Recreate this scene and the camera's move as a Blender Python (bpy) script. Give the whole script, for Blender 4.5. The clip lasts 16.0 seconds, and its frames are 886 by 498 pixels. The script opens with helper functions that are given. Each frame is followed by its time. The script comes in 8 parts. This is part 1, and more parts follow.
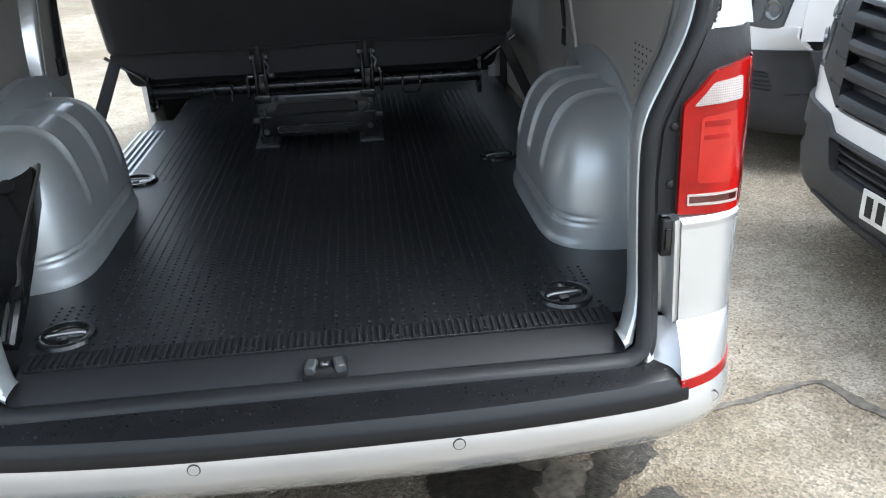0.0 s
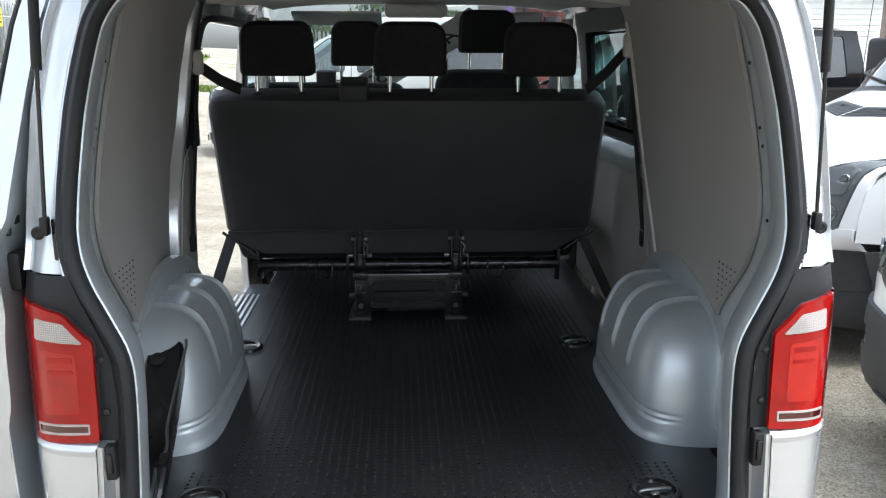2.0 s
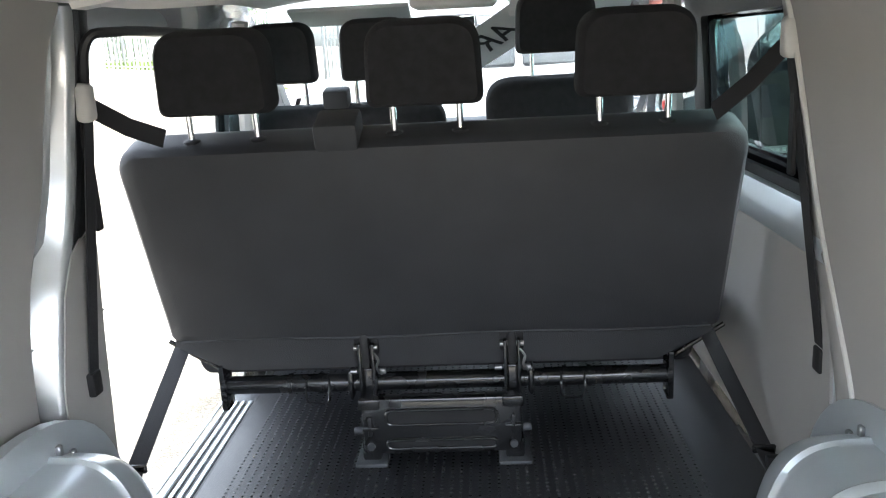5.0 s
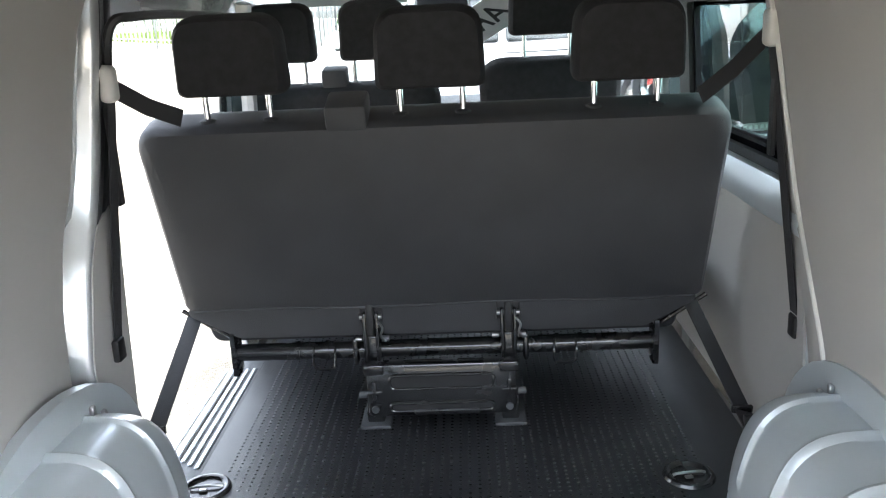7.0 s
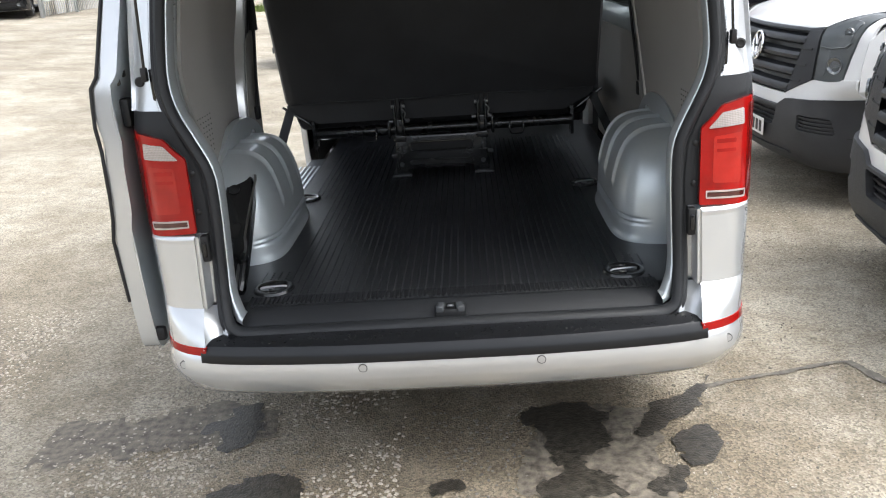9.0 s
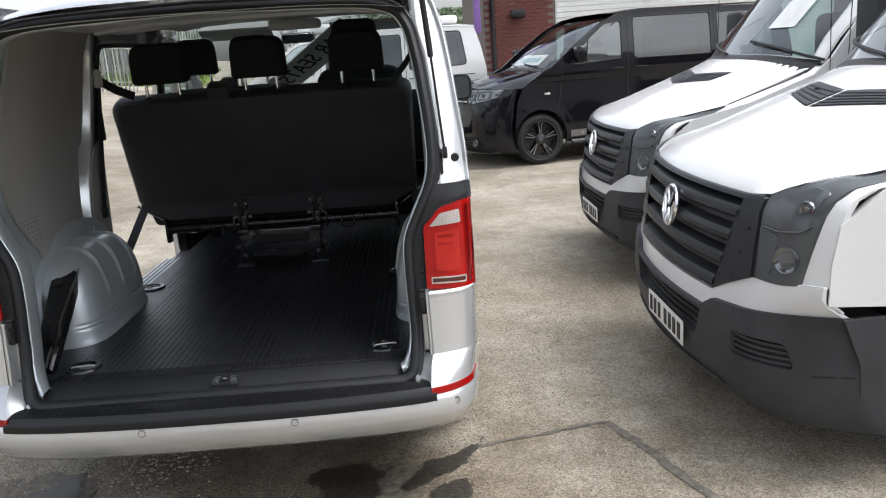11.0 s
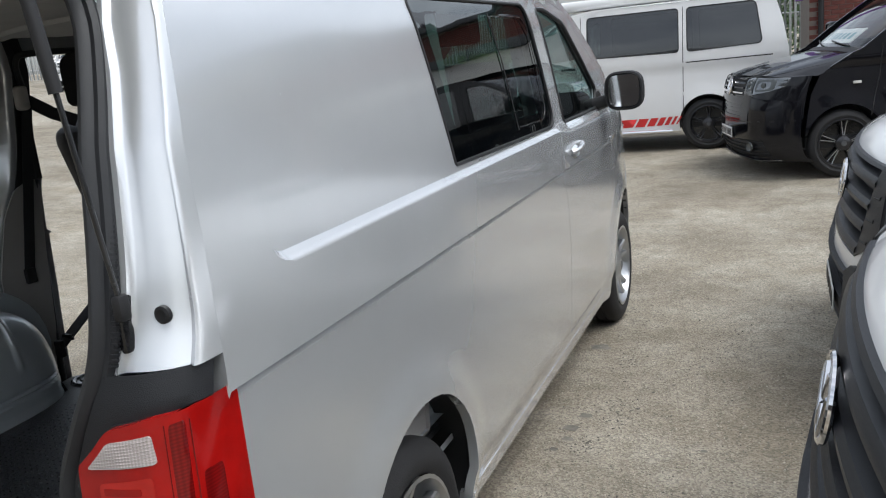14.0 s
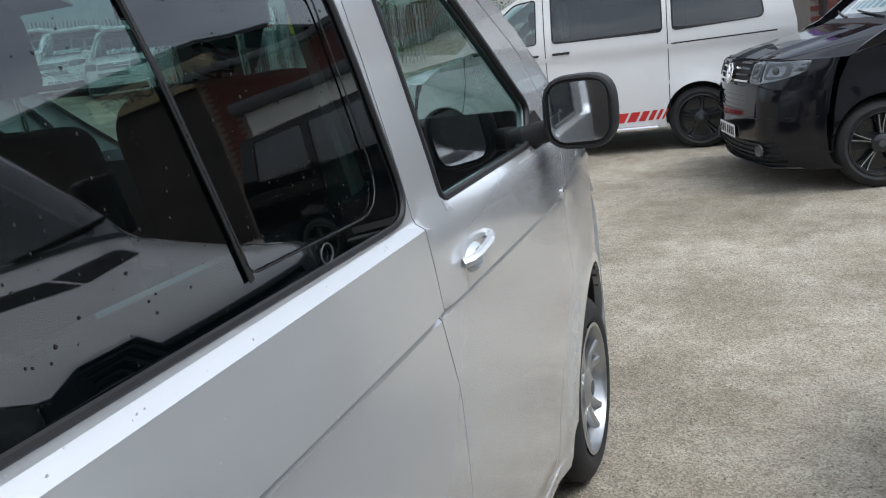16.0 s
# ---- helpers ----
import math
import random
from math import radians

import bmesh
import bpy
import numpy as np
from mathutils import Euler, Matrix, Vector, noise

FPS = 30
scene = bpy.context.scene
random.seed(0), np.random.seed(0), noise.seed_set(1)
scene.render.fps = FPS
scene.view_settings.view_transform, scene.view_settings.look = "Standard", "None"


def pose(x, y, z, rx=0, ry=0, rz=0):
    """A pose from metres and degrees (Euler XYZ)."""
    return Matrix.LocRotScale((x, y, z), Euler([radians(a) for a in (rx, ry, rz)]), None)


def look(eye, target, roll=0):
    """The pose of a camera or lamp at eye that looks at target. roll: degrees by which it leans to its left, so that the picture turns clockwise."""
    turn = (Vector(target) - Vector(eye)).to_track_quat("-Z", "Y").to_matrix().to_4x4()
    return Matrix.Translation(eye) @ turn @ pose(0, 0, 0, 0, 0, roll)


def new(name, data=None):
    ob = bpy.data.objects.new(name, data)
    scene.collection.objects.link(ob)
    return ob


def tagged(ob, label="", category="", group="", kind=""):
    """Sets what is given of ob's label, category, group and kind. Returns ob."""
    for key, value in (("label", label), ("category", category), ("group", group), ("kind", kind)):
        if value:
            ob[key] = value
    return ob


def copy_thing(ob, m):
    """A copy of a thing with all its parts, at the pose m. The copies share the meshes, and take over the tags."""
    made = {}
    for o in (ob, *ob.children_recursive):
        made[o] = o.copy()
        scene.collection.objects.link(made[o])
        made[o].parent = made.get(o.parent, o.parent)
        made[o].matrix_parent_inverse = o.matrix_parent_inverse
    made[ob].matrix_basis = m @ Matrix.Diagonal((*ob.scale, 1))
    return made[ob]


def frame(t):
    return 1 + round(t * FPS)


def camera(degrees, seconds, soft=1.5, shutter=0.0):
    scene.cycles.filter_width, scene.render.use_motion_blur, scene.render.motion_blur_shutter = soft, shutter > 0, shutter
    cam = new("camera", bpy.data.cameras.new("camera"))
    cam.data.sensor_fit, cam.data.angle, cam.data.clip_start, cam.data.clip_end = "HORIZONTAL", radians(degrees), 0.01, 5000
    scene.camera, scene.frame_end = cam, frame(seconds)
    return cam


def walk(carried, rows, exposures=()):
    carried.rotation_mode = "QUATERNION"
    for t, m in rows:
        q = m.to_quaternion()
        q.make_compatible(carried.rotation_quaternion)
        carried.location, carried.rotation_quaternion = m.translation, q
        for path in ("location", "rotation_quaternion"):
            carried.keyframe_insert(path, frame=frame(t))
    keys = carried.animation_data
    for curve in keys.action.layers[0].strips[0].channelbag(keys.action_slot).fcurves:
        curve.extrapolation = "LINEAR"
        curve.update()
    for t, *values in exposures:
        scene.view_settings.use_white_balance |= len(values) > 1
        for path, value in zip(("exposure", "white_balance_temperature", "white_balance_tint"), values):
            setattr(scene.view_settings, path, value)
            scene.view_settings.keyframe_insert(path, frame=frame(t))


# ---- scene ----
from mathutils.geometry import delaunay_2d_cdt

cam = camera(57.0, 16.0, soft=1.1)
PATH = [
    (0, (0.125, -1.410, 1.477), (0.291, 0.413, 0.671), -2.40),
    (0.5, (0.062, -1.521, 1.547), (0.172, 0.343, 0.832), -0.50),
    (1, (-0.065, -1.545, 1.627), (0.067, 0.371, 1.069), 0.20),
    (1.5, (-0.110, -1.575, 1.658), (0.021, 0.363, 1.183), 0.50),
    (2, (-0.086, -1.583, 1.675), (0.016, 0.360, 1.214), 0.20),
    (2.5, (-0.029, -1.594, 1.676), (0.023, 0.338, 1.161), -0.00),
    (3, (0.061, -1.512, 1.673), (0.038, 0.397, 1.077), -0.50),
    (3.5, (0.002, -1.255, 1.670), (0.004, 0.659, 1.089), -1.10),
    (4, (-0.031, -0.955, 1.733), (-0.005, 0.960, 1.159), -1.70),
    (4.5, (0.071, -0.612, 1.735), (-0.011, 1.312, 1.196), -2.80),
    (4.7, (0.096, -0.500, 1.728), (-0.012, 1.431, 1.219), -2.80),
    (5.2, (0.102, -0.242, 1.742), (-0.018, 1.712, 1.266), -3.07),
    (5.75, (0.096, -0.085, 1.757), (-0.015, 1.885, 1.303), -2.61),
    (6.3, (0.067, -0.108, 1.769), (-0.010, 1.852, 1.303), -2.10),
    (6.8, (0.025, -0.342, 1.779), (-0.009, 1.588, 1.253), -2.20),
    (7, (0.045, -0.474, 1.769), (-0.023, 1.449, 1.224), -2.60),
    (7.5, (0.018, -0.878, 1.741), (0.002, 1.029, 1.140), -2.70),
    (8, (-0.001, -1.322, 1.643), (-0.009, 0.587, 1.048), -2.60),
    (8.2, (0.044, -1.494, 1.595), (0.010, 0.398, 0.948), -2.80),
    (8.7, (0.088, -1.963, 1.550), (0.014, -0.078, 0.886), -3.58),
    (9.25, (0.112, -2.446, 1.577), (0.020, -0.551, 0.941), -4.40),
    (9.8, (0.196, -2.770, 1.633), (0.117, -0.858, 1.049), -4.97),
    (10.3, (0.402, -2.819, 1.662), (0.358, -0.893, 1.127), -5.10),
    (10.5, (0.474, -2.842, 1.643), (0.463, -0.908, 1.134), -4.50),
    (11, (0.791, -2.690, 1.655), (0.814, -0.746, 1.188), -4.10),
    (11.5, (1.146, -2.527, 1.636), (0.982, -0.602, 1.117), -6.00),
    (12, (1.495, -2.309, 1.665), (1.075, -0.446, 1.073), -6.40),
    (12.5, (1.629, -1.944, 1.660), (1.190, -0.071, 1.114), -5.50),
    (13, (1.770, -1.588, 1.651), (1.141, 0.257, 1.205), -6.40),
    (13.5, (1.889, -1.170, 1.658), (1.068, 0.596, 1.205), -6.40),
    (14, (1.800, -0.730, 1.638), (1.028, 1.059, 1.186), -5.70),
    (14.5, (1.707, -0.249, 1.612), (0.908, 1.525, 1.151), -6.70),
    (15, (1.650, 0.252, 1.653), (0.815, 2.007, 1.179), -7.60),
    (15.5, (1.528, 0.771, 1.651), (0.786, 2.560, 1.151), -7.50),
    (16, (1.508, 1.312, 1.616), (0.768, 3.105, 1.129), -7.70),
]
walk(cam, [(t, look(eye, target, roll)) for t, eye, target, roll in PATH], exposures=[(t_, e_, k_, 10 if 9 < t_ < 13 else 6.5 if t_ < 3 else 8) for t_, e_, k_ in ((0, 2.13, 6050), (0.5, 2.55, 6150), (1, 2.22, 6130), (2, 2.08, 6100), (3.3, 2.00, 6050), (4, 2.95, 6200), (4.6, 3.72, 6200), (7, 3.99, 6200), (7.5, 3.93, 6200), (8, 3.45, 6450), (8.3, 2.85, 6450), (10.3, 1.42, 6480), (12, 1.27, 6350), (14, 0.90, 6250), (14.8, 0.68, 6200), (15.5, 0.45, 6080), (16, 0.95, 6080))])

# ---- light: an overcast day ----
world = bpy.data.worlds.new("overcast_sky")
scene.world = world
world.use_nodes = True
wn, wl = world.node_tree.nodes, world.node_tree.links
wn.clear()
sky = wn.new("ShaderNodeTexSky")
sky.sky_type, sky.sun_disc = "NISHITA", False
sky.sun_elevation, sky.sun_rotation = radians(62), radians(108)
sky.air_density, sky.dust_density, sky.ozone_density = 1.0, 4.0, 1.0
grey = wn.new("ShaderNodeHueSaturation")
grey.inputs["Saturation"].default_value = 0.30
wl.new(sky.outputs[0], grey.inputs["Color"])
tex = wn.new("ShaderNodeTexCoord")
stretch = wn.new("ShaderNodeMapping")
stretch.inputs["Scale"].default_value = (1.0, 1.0, 2.6)
wl.new(tex.outputs["Generated"], stretch.inputs[0])
cloud = wn.new("ShaderNodeTexNoise")
cloud.inputs["Scale"].default_value, cloud.inputs["Detail"].default_value = 2.6, 7
wl.new(stretch.outputs[0], cloud.inputs["Vector"])
ramp = wn.new("ShaderNodeValToRGB")
ramp.color_ramp.elements[0].position, ramp.color_ramp.elements[0].color = 0.35, (0.62, 0.65, 0.70, 1)
ramp.color_ramp.elements[1].position, ramp.color_ramp.elements[1].color = 0.68, (1.25, 1.24, 1.22, 1)
wl.new(cloud.outputs[0], ramp.inputs[0])
mixc = wn.new("ShaderNodeMix")
mixc.data_type, mixc.blend_type = "RGBA", "MULTIPLY"
mixc.inputs[0].default_value = 1.0
wl.new(grey.outputs[0], mixc.inputs[6]), wl.new(ramp.outputs[0], mixc.inputs[7])
bg = wn.new("ShaderNodeBackground")
bg.inputs["Strength"].default_value = 0.145
wl.new(mixc.outputs[2], bg.inputs[0])
wout = wn.new("ShaderNodeOutputWorld")
wl.new(bg.outputs[0], wout.inputs[0])
sun = new("sun", bpy.data.lights.new("sun", "SUN"))
sun.data.energy, sun.data.angle, sun.data.color = 0.60, radians(40), (1.0, 0.985, 0.96)
sun.rotation_euler = (radians(30), 0, radians(76))


# ---- materials ----
def mat(name, base, rough=0.5, metal=0.0, coat=0.0, vary=0.12, scale=6.0, bump=0.0, bump_scale=120.0, rough_vary=0.1, spec=0.5, trans=0.0, second=None, second_scale=1.5, second_amount=0.5, ior=1.45):
    m = bpy.data.materials.new(name)
    m.use_nodes = True
    n, l = m.node_tree.nodes, m.node_tree.links
    b = n["Principled BSDF"]
    tc = n.new("ShaderNodeTexCoord")
    a = n.new("ShaderNodeTexNoise")
    a.inputs["Scale"].default_value, a.inputs["Detail"].default_value = scale, 6
    l.new(tc.outputs["Object"], a.inputs["Vector"])
    r = n.new("ShaderNodeValToRGB")
    r.color_ramp.elements[0].position, r.color_ramp.elements[1].position = 0.3, 0.7
    r.color_ramp.elements[0].color = (*[c * (1 - vary) for c in base], 1)
    r.color_ramp.elements[1].color = (*[min(1, c * (1 + vary)) for c in base], 1)
    l.new(a.outputs[0], r.inputs[0])
    out = r.outputs[0]
    if second:
        a2 = n.new("ShaderNodeTexNoise")
        a2.inputs["Scale"].default_value, a2.inputs["Detail"].default_value = second_scale, 9
        l.new(tc.outputs["Object"], a2.inputs["Vector"])
        r2 = n.new("ShaderNodeValToRGB")
        r2.color_ramp.elements[0].position, r2.color_ramp.elements[1].position = 0.45, 0.68
        r2.color_ramp.elements[0].color, r2.color_ramp.elements[1].color = (0, 0, 0, 1), (second_amount,) * 3 + (1,)
        l.new(a2.outputs[0], r2.inputs[0])
        mx = n.new("ShaderNodeMix")
        mx.data_type = "RGBA"
        l.new(r2.outputs[0], mx.inputs[0]), l.new(out, mx.inputs[6])
        mx.inputs[7].default_value = (*second, 1)
        out = mx.outputs[2]
    l.new(out, b.inputs["Base Color"])
    b.inputs["Metallic"].default_value, b.inputs["Coat Weight"].default_value = metal, coat
    b.inputs["Coat Roughness"].default_value = 0.05
    b.inputs["Specular IOR Level"].default_value, b.inputs["IOR"].default_value = spec, ior
    b.inputs["Transmission Weight"].default_value = trans
    mr = n.new("ShaderNodeMapRange")
    mr.inputs["To Min"].default_value, mr.inputs["To Max"].default_value = rough * (1 - rough_vary), min(1, rough * (1 + rough_vary))
    l.new(a.outputs[0], mr.inputs["Value"]), l.new(mr.outputs[0], b.inputs["Roughness"])
    if bump:
        f = n.new("ShaderNodeTexNoise")
        f.inputs["Scale"].default_value, f.inputs["Detail"].default_value = bump_scale, 4
        l.new(tc.outputs["Object"], f.inputs["Vector"])
        bp = n.new("ShaderNodeBump")
        bp.inputs["Strength"].default_value, bp.inputs["Distance"].default_value = bump, 0.004
        l.new(f.outputs[0], bp.inputs["Height"]), l.new(bp.outputs[0], b.inputs["Normal"])
    return m


def glass(name, tint, rough=0.02, see=0.75, shine=0.12):
    """A thin pane: a clear tint with a mirror-like skin."""
    m = bpy.data.materials.new(name)
    m.use_nodes = True
    n, l = m.node_tree.nodes, m.node_tree.links
    n.remove(n["Principled BSDF"])
    tr, gl, mx, lw = n.new("ShaderNodeBsdfTransparent"), n.new("ShaderNodeBsdfGlossy"), n.new("ShaderNodeMixShader"), n.new("ShaderNodeLayerWeight")
    tr.inputs[0].default_value = (*[c * see for c in tint], 1)
    gl.inputs["Roughness"].default_value = rough
    lw.inputs["Blend"].default_value = 0.5
    pw, ad = n.new("ShaderNodeMath"), n.new("ShaderNodeMath")
    pw.operation, ad.operation = "POWER", "MULTIPLY_ADD"
    pw.inputs[1].default_value = 3.6
    ad.inputs[1].default_value, ad.inputs[2].default_value = 0.98 - shine, shine
    l.new(lw.outputs["Facing"], pw.inputs[0]), l.new(pw.outputs[0], ad.inputs[0]), l.new(ad.outputs[0], mx.inputs[0])
    l.new(tr.outputs[0], mx.inputs[1]), l.new(gl.outputs[0], mx.inputs[2])
    l.new(mx.outputs[0], n["Material Output"].inputs[0])
    return m


SILVER = mat("silver_paint", (0.640, 0.654, 0.668), 0.25, 0.60, 1.0, vary=0.03, scale=3)
INNER_SILVER = mat("inner_silver_paint", (0.60, 0.645, 0.67), 0.42, 0.60, 0.5, vary=0.06, scale=4, bump=0.03, bump_scale=300)
STUD = mat("stud_rubber", (0.0125, 0.0135, 0.0160), 0.24, 0, vary=0.15, scale=3, spec=1.0)
STEEL = mat("bright_steel", (0.36, 0.36, 0.36), 0.28, 1.0, vary=0.06)
WHITE = mat("white_paint", (0.67, 0.67, 0.665), 0.25, 0, 0.6, vary=0.02, scale=3)
BLACK_PAINT = mat("black_paint", (0.006, 0.006, 0.008), 0.07, 0, 0, vary=0.1, scale=4, spec=0.45)
RUBBER = mat("black_rubber", (0.014, 0.014, 0.015), 0.55, 0, vary=0.2, bump=0.15, bump_scale=300)
SEAL = mat("seal_rubber", (0.017, 0.018, 0.020), 0.55, 0, vary=0.15, bump=0.1, bump_scale=400)
FLOOR = mat("black_floor_rubber", (0.0105, 0.0115, 0.0140), 0.40, 0, vary=0.2, scale=3, bump=0.25, bump_scale=420, second=(0.06, 0.06, 0.058), second_scale=14, second_amount=0.12, rough_vary=0.25, spec=1.0)
PLASTIC = mat("dark_grey_plastic", (0.015, 0.016, 0.018), 0.48, 0, spec=0.35, vary=0.12, bump=0.3, bump_scale=500)
GREY_PLASTIC = mat("mid_grey_plastic", (0.060, 0.064, 0.068), 0.48, 0, vary=0.1, bump=0.25, bump_scale=450)
BLACK_STEEL = mat("black_steel", (0.012, 0.0125, 0.0135), 0.27, 0.2, 0.6, vary=0.2, scale=9)
TRIM = mat("grey_hardboard", (0.325, 0.315, 0.30), 0.62, 0, vary=0.05, scale=2.5, bump=0.12, bump_scale=700)
LINING = mat("roof_lining", (0.6, 0.6, 0.59), 0.9, 0, vary=0.06, bump=0.3, bump_scale=500)
FABRIC = mat("charcoal_fabric", (0.0235, 0.0235, 0.0255), 0.9, 0, vary=0.18, scale=40, bump=0.5, bump_scale=700, spec=0.25)
VINYL = mat("charcoal_vinyl", (0.031, 0.032, 0.035), 0.6, 0, vary=0.15, bump=0.3, bump_scale=350)
GREY_STEEL = mat("grey_steel", (0.22, 0.22, 0.23), 0.35, 0.7)
CHROME = mat("chrome", (0.82, 0.82, 0.83), 0.08, 1.0, vary=0.02)
ALLOY = mat("silver_alloy", (0.40, 0.41, 0.42), 0.30, 0.85, 0.3, vary=0.04)
DARK_ALLOY = mat("dark_alloy", (0.03, 0.03, 0.033), 0.3, 0.5, 0.3)
TYRE = mat("tyre_rubber", (0.016, 0.016, 0.017), 0.75, 0, vary=0.25, scale=20, bump=0.3, bump_scale=200)
RED = mat("red_lens", (0.30, 0.005, 0.004), 0.10, 0, 0.25, vary=0.22, scale=12, spec=0.35)
RED_LIGHT = mat("light_red_lens", (0.36, 0.011, 0.007), 0.10, 0, 0.3, vary=0.12, scale=20)
RED_MID = mat("mid_red_lens", (0.13, 0.003, 0.003), 0.10, 0, 0.3, vary=0.05)
RED_DEEP = mat("deep_red_lens", (0.06, 0.006, 0.005), 0.12, 0, 1.0, vary=0.1, scale=8)
CLEAR = mat("clear_lens", (0.42, 0.37, 0.35), 0.12, 0.1, 1.0, vary=0.12, scale=25)


def prism(m, pitch, low):
    """Fine moulded ribs both ways across a lens."""
    n, l = m.node_tree.nodes, m.node_tree.links
    b = n["Principled BSDF"]
    col = b.inputs["Base Color"].links[0].from_socket
    tc = n.new("ShaderNodeTexCoord")
    for axis in ("X", "Z"):
        wv, rp, mu = n.new("ShaderNodeTexWave"), n.new("ShaderNodeMapRange"), n.new("ShaderNodeMix")
        wv.bands_direction = axis
        wv.inputs["Scale"].default_value = 0.314 / pitch
        wv.inputs["Distortion"].default_value = 0.0
        rp.inputs["To Min"].default_value, rp.inputs["To Max"].default_value = low, 1.15
        mu.data_type, mu.blend_type = "RGBA", "MULTIPLY"
        mu.inputs[0].default_value = 1.0
        l.new(tc.outputs["Object"], wv.inputs["Vector"]), l.new(wv.outputs["Fac"], rp.inputs["Value"])
        l.new(col, mu.inputs[6]), l.new(rp.outputs[0], mu.inputs[7])
        col = mu.outputs[2]
    l.new(col, b.inputs["Base Color"])


for lens_, pitch_, low_ in ((RED_MID, 0.006, 0.88), (CLEAR, 0.005, 0.86)):
    prism(lens_, pitch_, low_)
LAMP = mat("headlamp_reflector", (0.17, 0.18, 0.19), 0.16, 0.75, 0.6, vary=0.25, scale=7)
LAMP_DARK = mat("headlamp_shell", (0.060, 0.066, 0.067), 0.24, 0.0, 0.12, vary=0.15, scale=5)
LAMP_MID = mat("headlamp_inner", (0.085, 0.092, 0.095), 0.24, 0.3, 0.15, vary=0.1)
WEBBING = mat("seat_belt_webbing", (0.022, 0.022, 0.024), 0.8, 0, vary=0.15, bump=0.4, bump_scale=900)
IVORY = mat("pale_plastic", (0.55, 0.54, 0.51), 0.45)
PLATE_WHITE = mat("plate_white", (0.72, 0.72, 0.70), 0.4)
INK = mat("black_ink", (0.01, 0.01, 0.01), 0.5)
TEAL_INK = mat("teal_ink", (0.12, 0.30, 0.33), 0.5)
RED_DECAL = mat("red_decal", (0.55, 0.03, 0.03), 0.35)
GLASS = glass("green_tinted_glass", (0.62, 0.86, 0.82), see=0.70, shine=0.16)
PRIVACY = glass("dark_glass", (0.30, 0.34, 0.36), see=0.30)
TINTED = glass("teal_tinted_glass", (0.42, 0.74, 0.69), see=0.44, shine=0.13)
CLEAR_GLASS = glass("clear_glass", (0.9, 0.95, 0.94), see=0.9)
MIRROR = mat("mirror_glass", (0.85, 0.87, 0.88), 0.03, 1.0, vary=0.01)
GALV = mat("galvanised_steel", (0.42, 0.43, 0.43), 0.5, 0.55, vary=0.12, scale=8)
GRILLE = mat("grille_plastic", (0.017, 0.018, 0.021), 0.40, 0, spec=0.35, vary=0.12, bump=0.2, bump_scale=450)
BUMPER = mat("matt_black_bumper", (0.047, 0.048, 0.051), 0.55, 0, vary=0.15, spec=0.25, bump=0.3, bump_scale=400)
BRICK_M = mat("red_brick", (0.115, 0.036, 0.028), 0.85, 0, vary=0.35, scale=9, bump=0.4, bump_scale=90)
MORTAR = mat("mortar", (0.17, 0.145, 0.125), 0.9, 0, vary=0.15, scale=8, bump=0.3)
SHUTTER = mat("white_shutter", (0.66, 0.66, 0.64), 0.5, 0, vary=0.08, scale=3)
GRASS_M = mat("grass", (0.10, 0.14, 0.03), 0.9, 0, vary=0.4, scale=3)
LEAF = mat("leaf", (0.05, 0.085, 0.03), 0.7, 0, vary=0.4, scale=4)
BARK = mat("bark", (0.10, 0.08, 0.06), 0.9, 0, vary=0.3, scale=8)


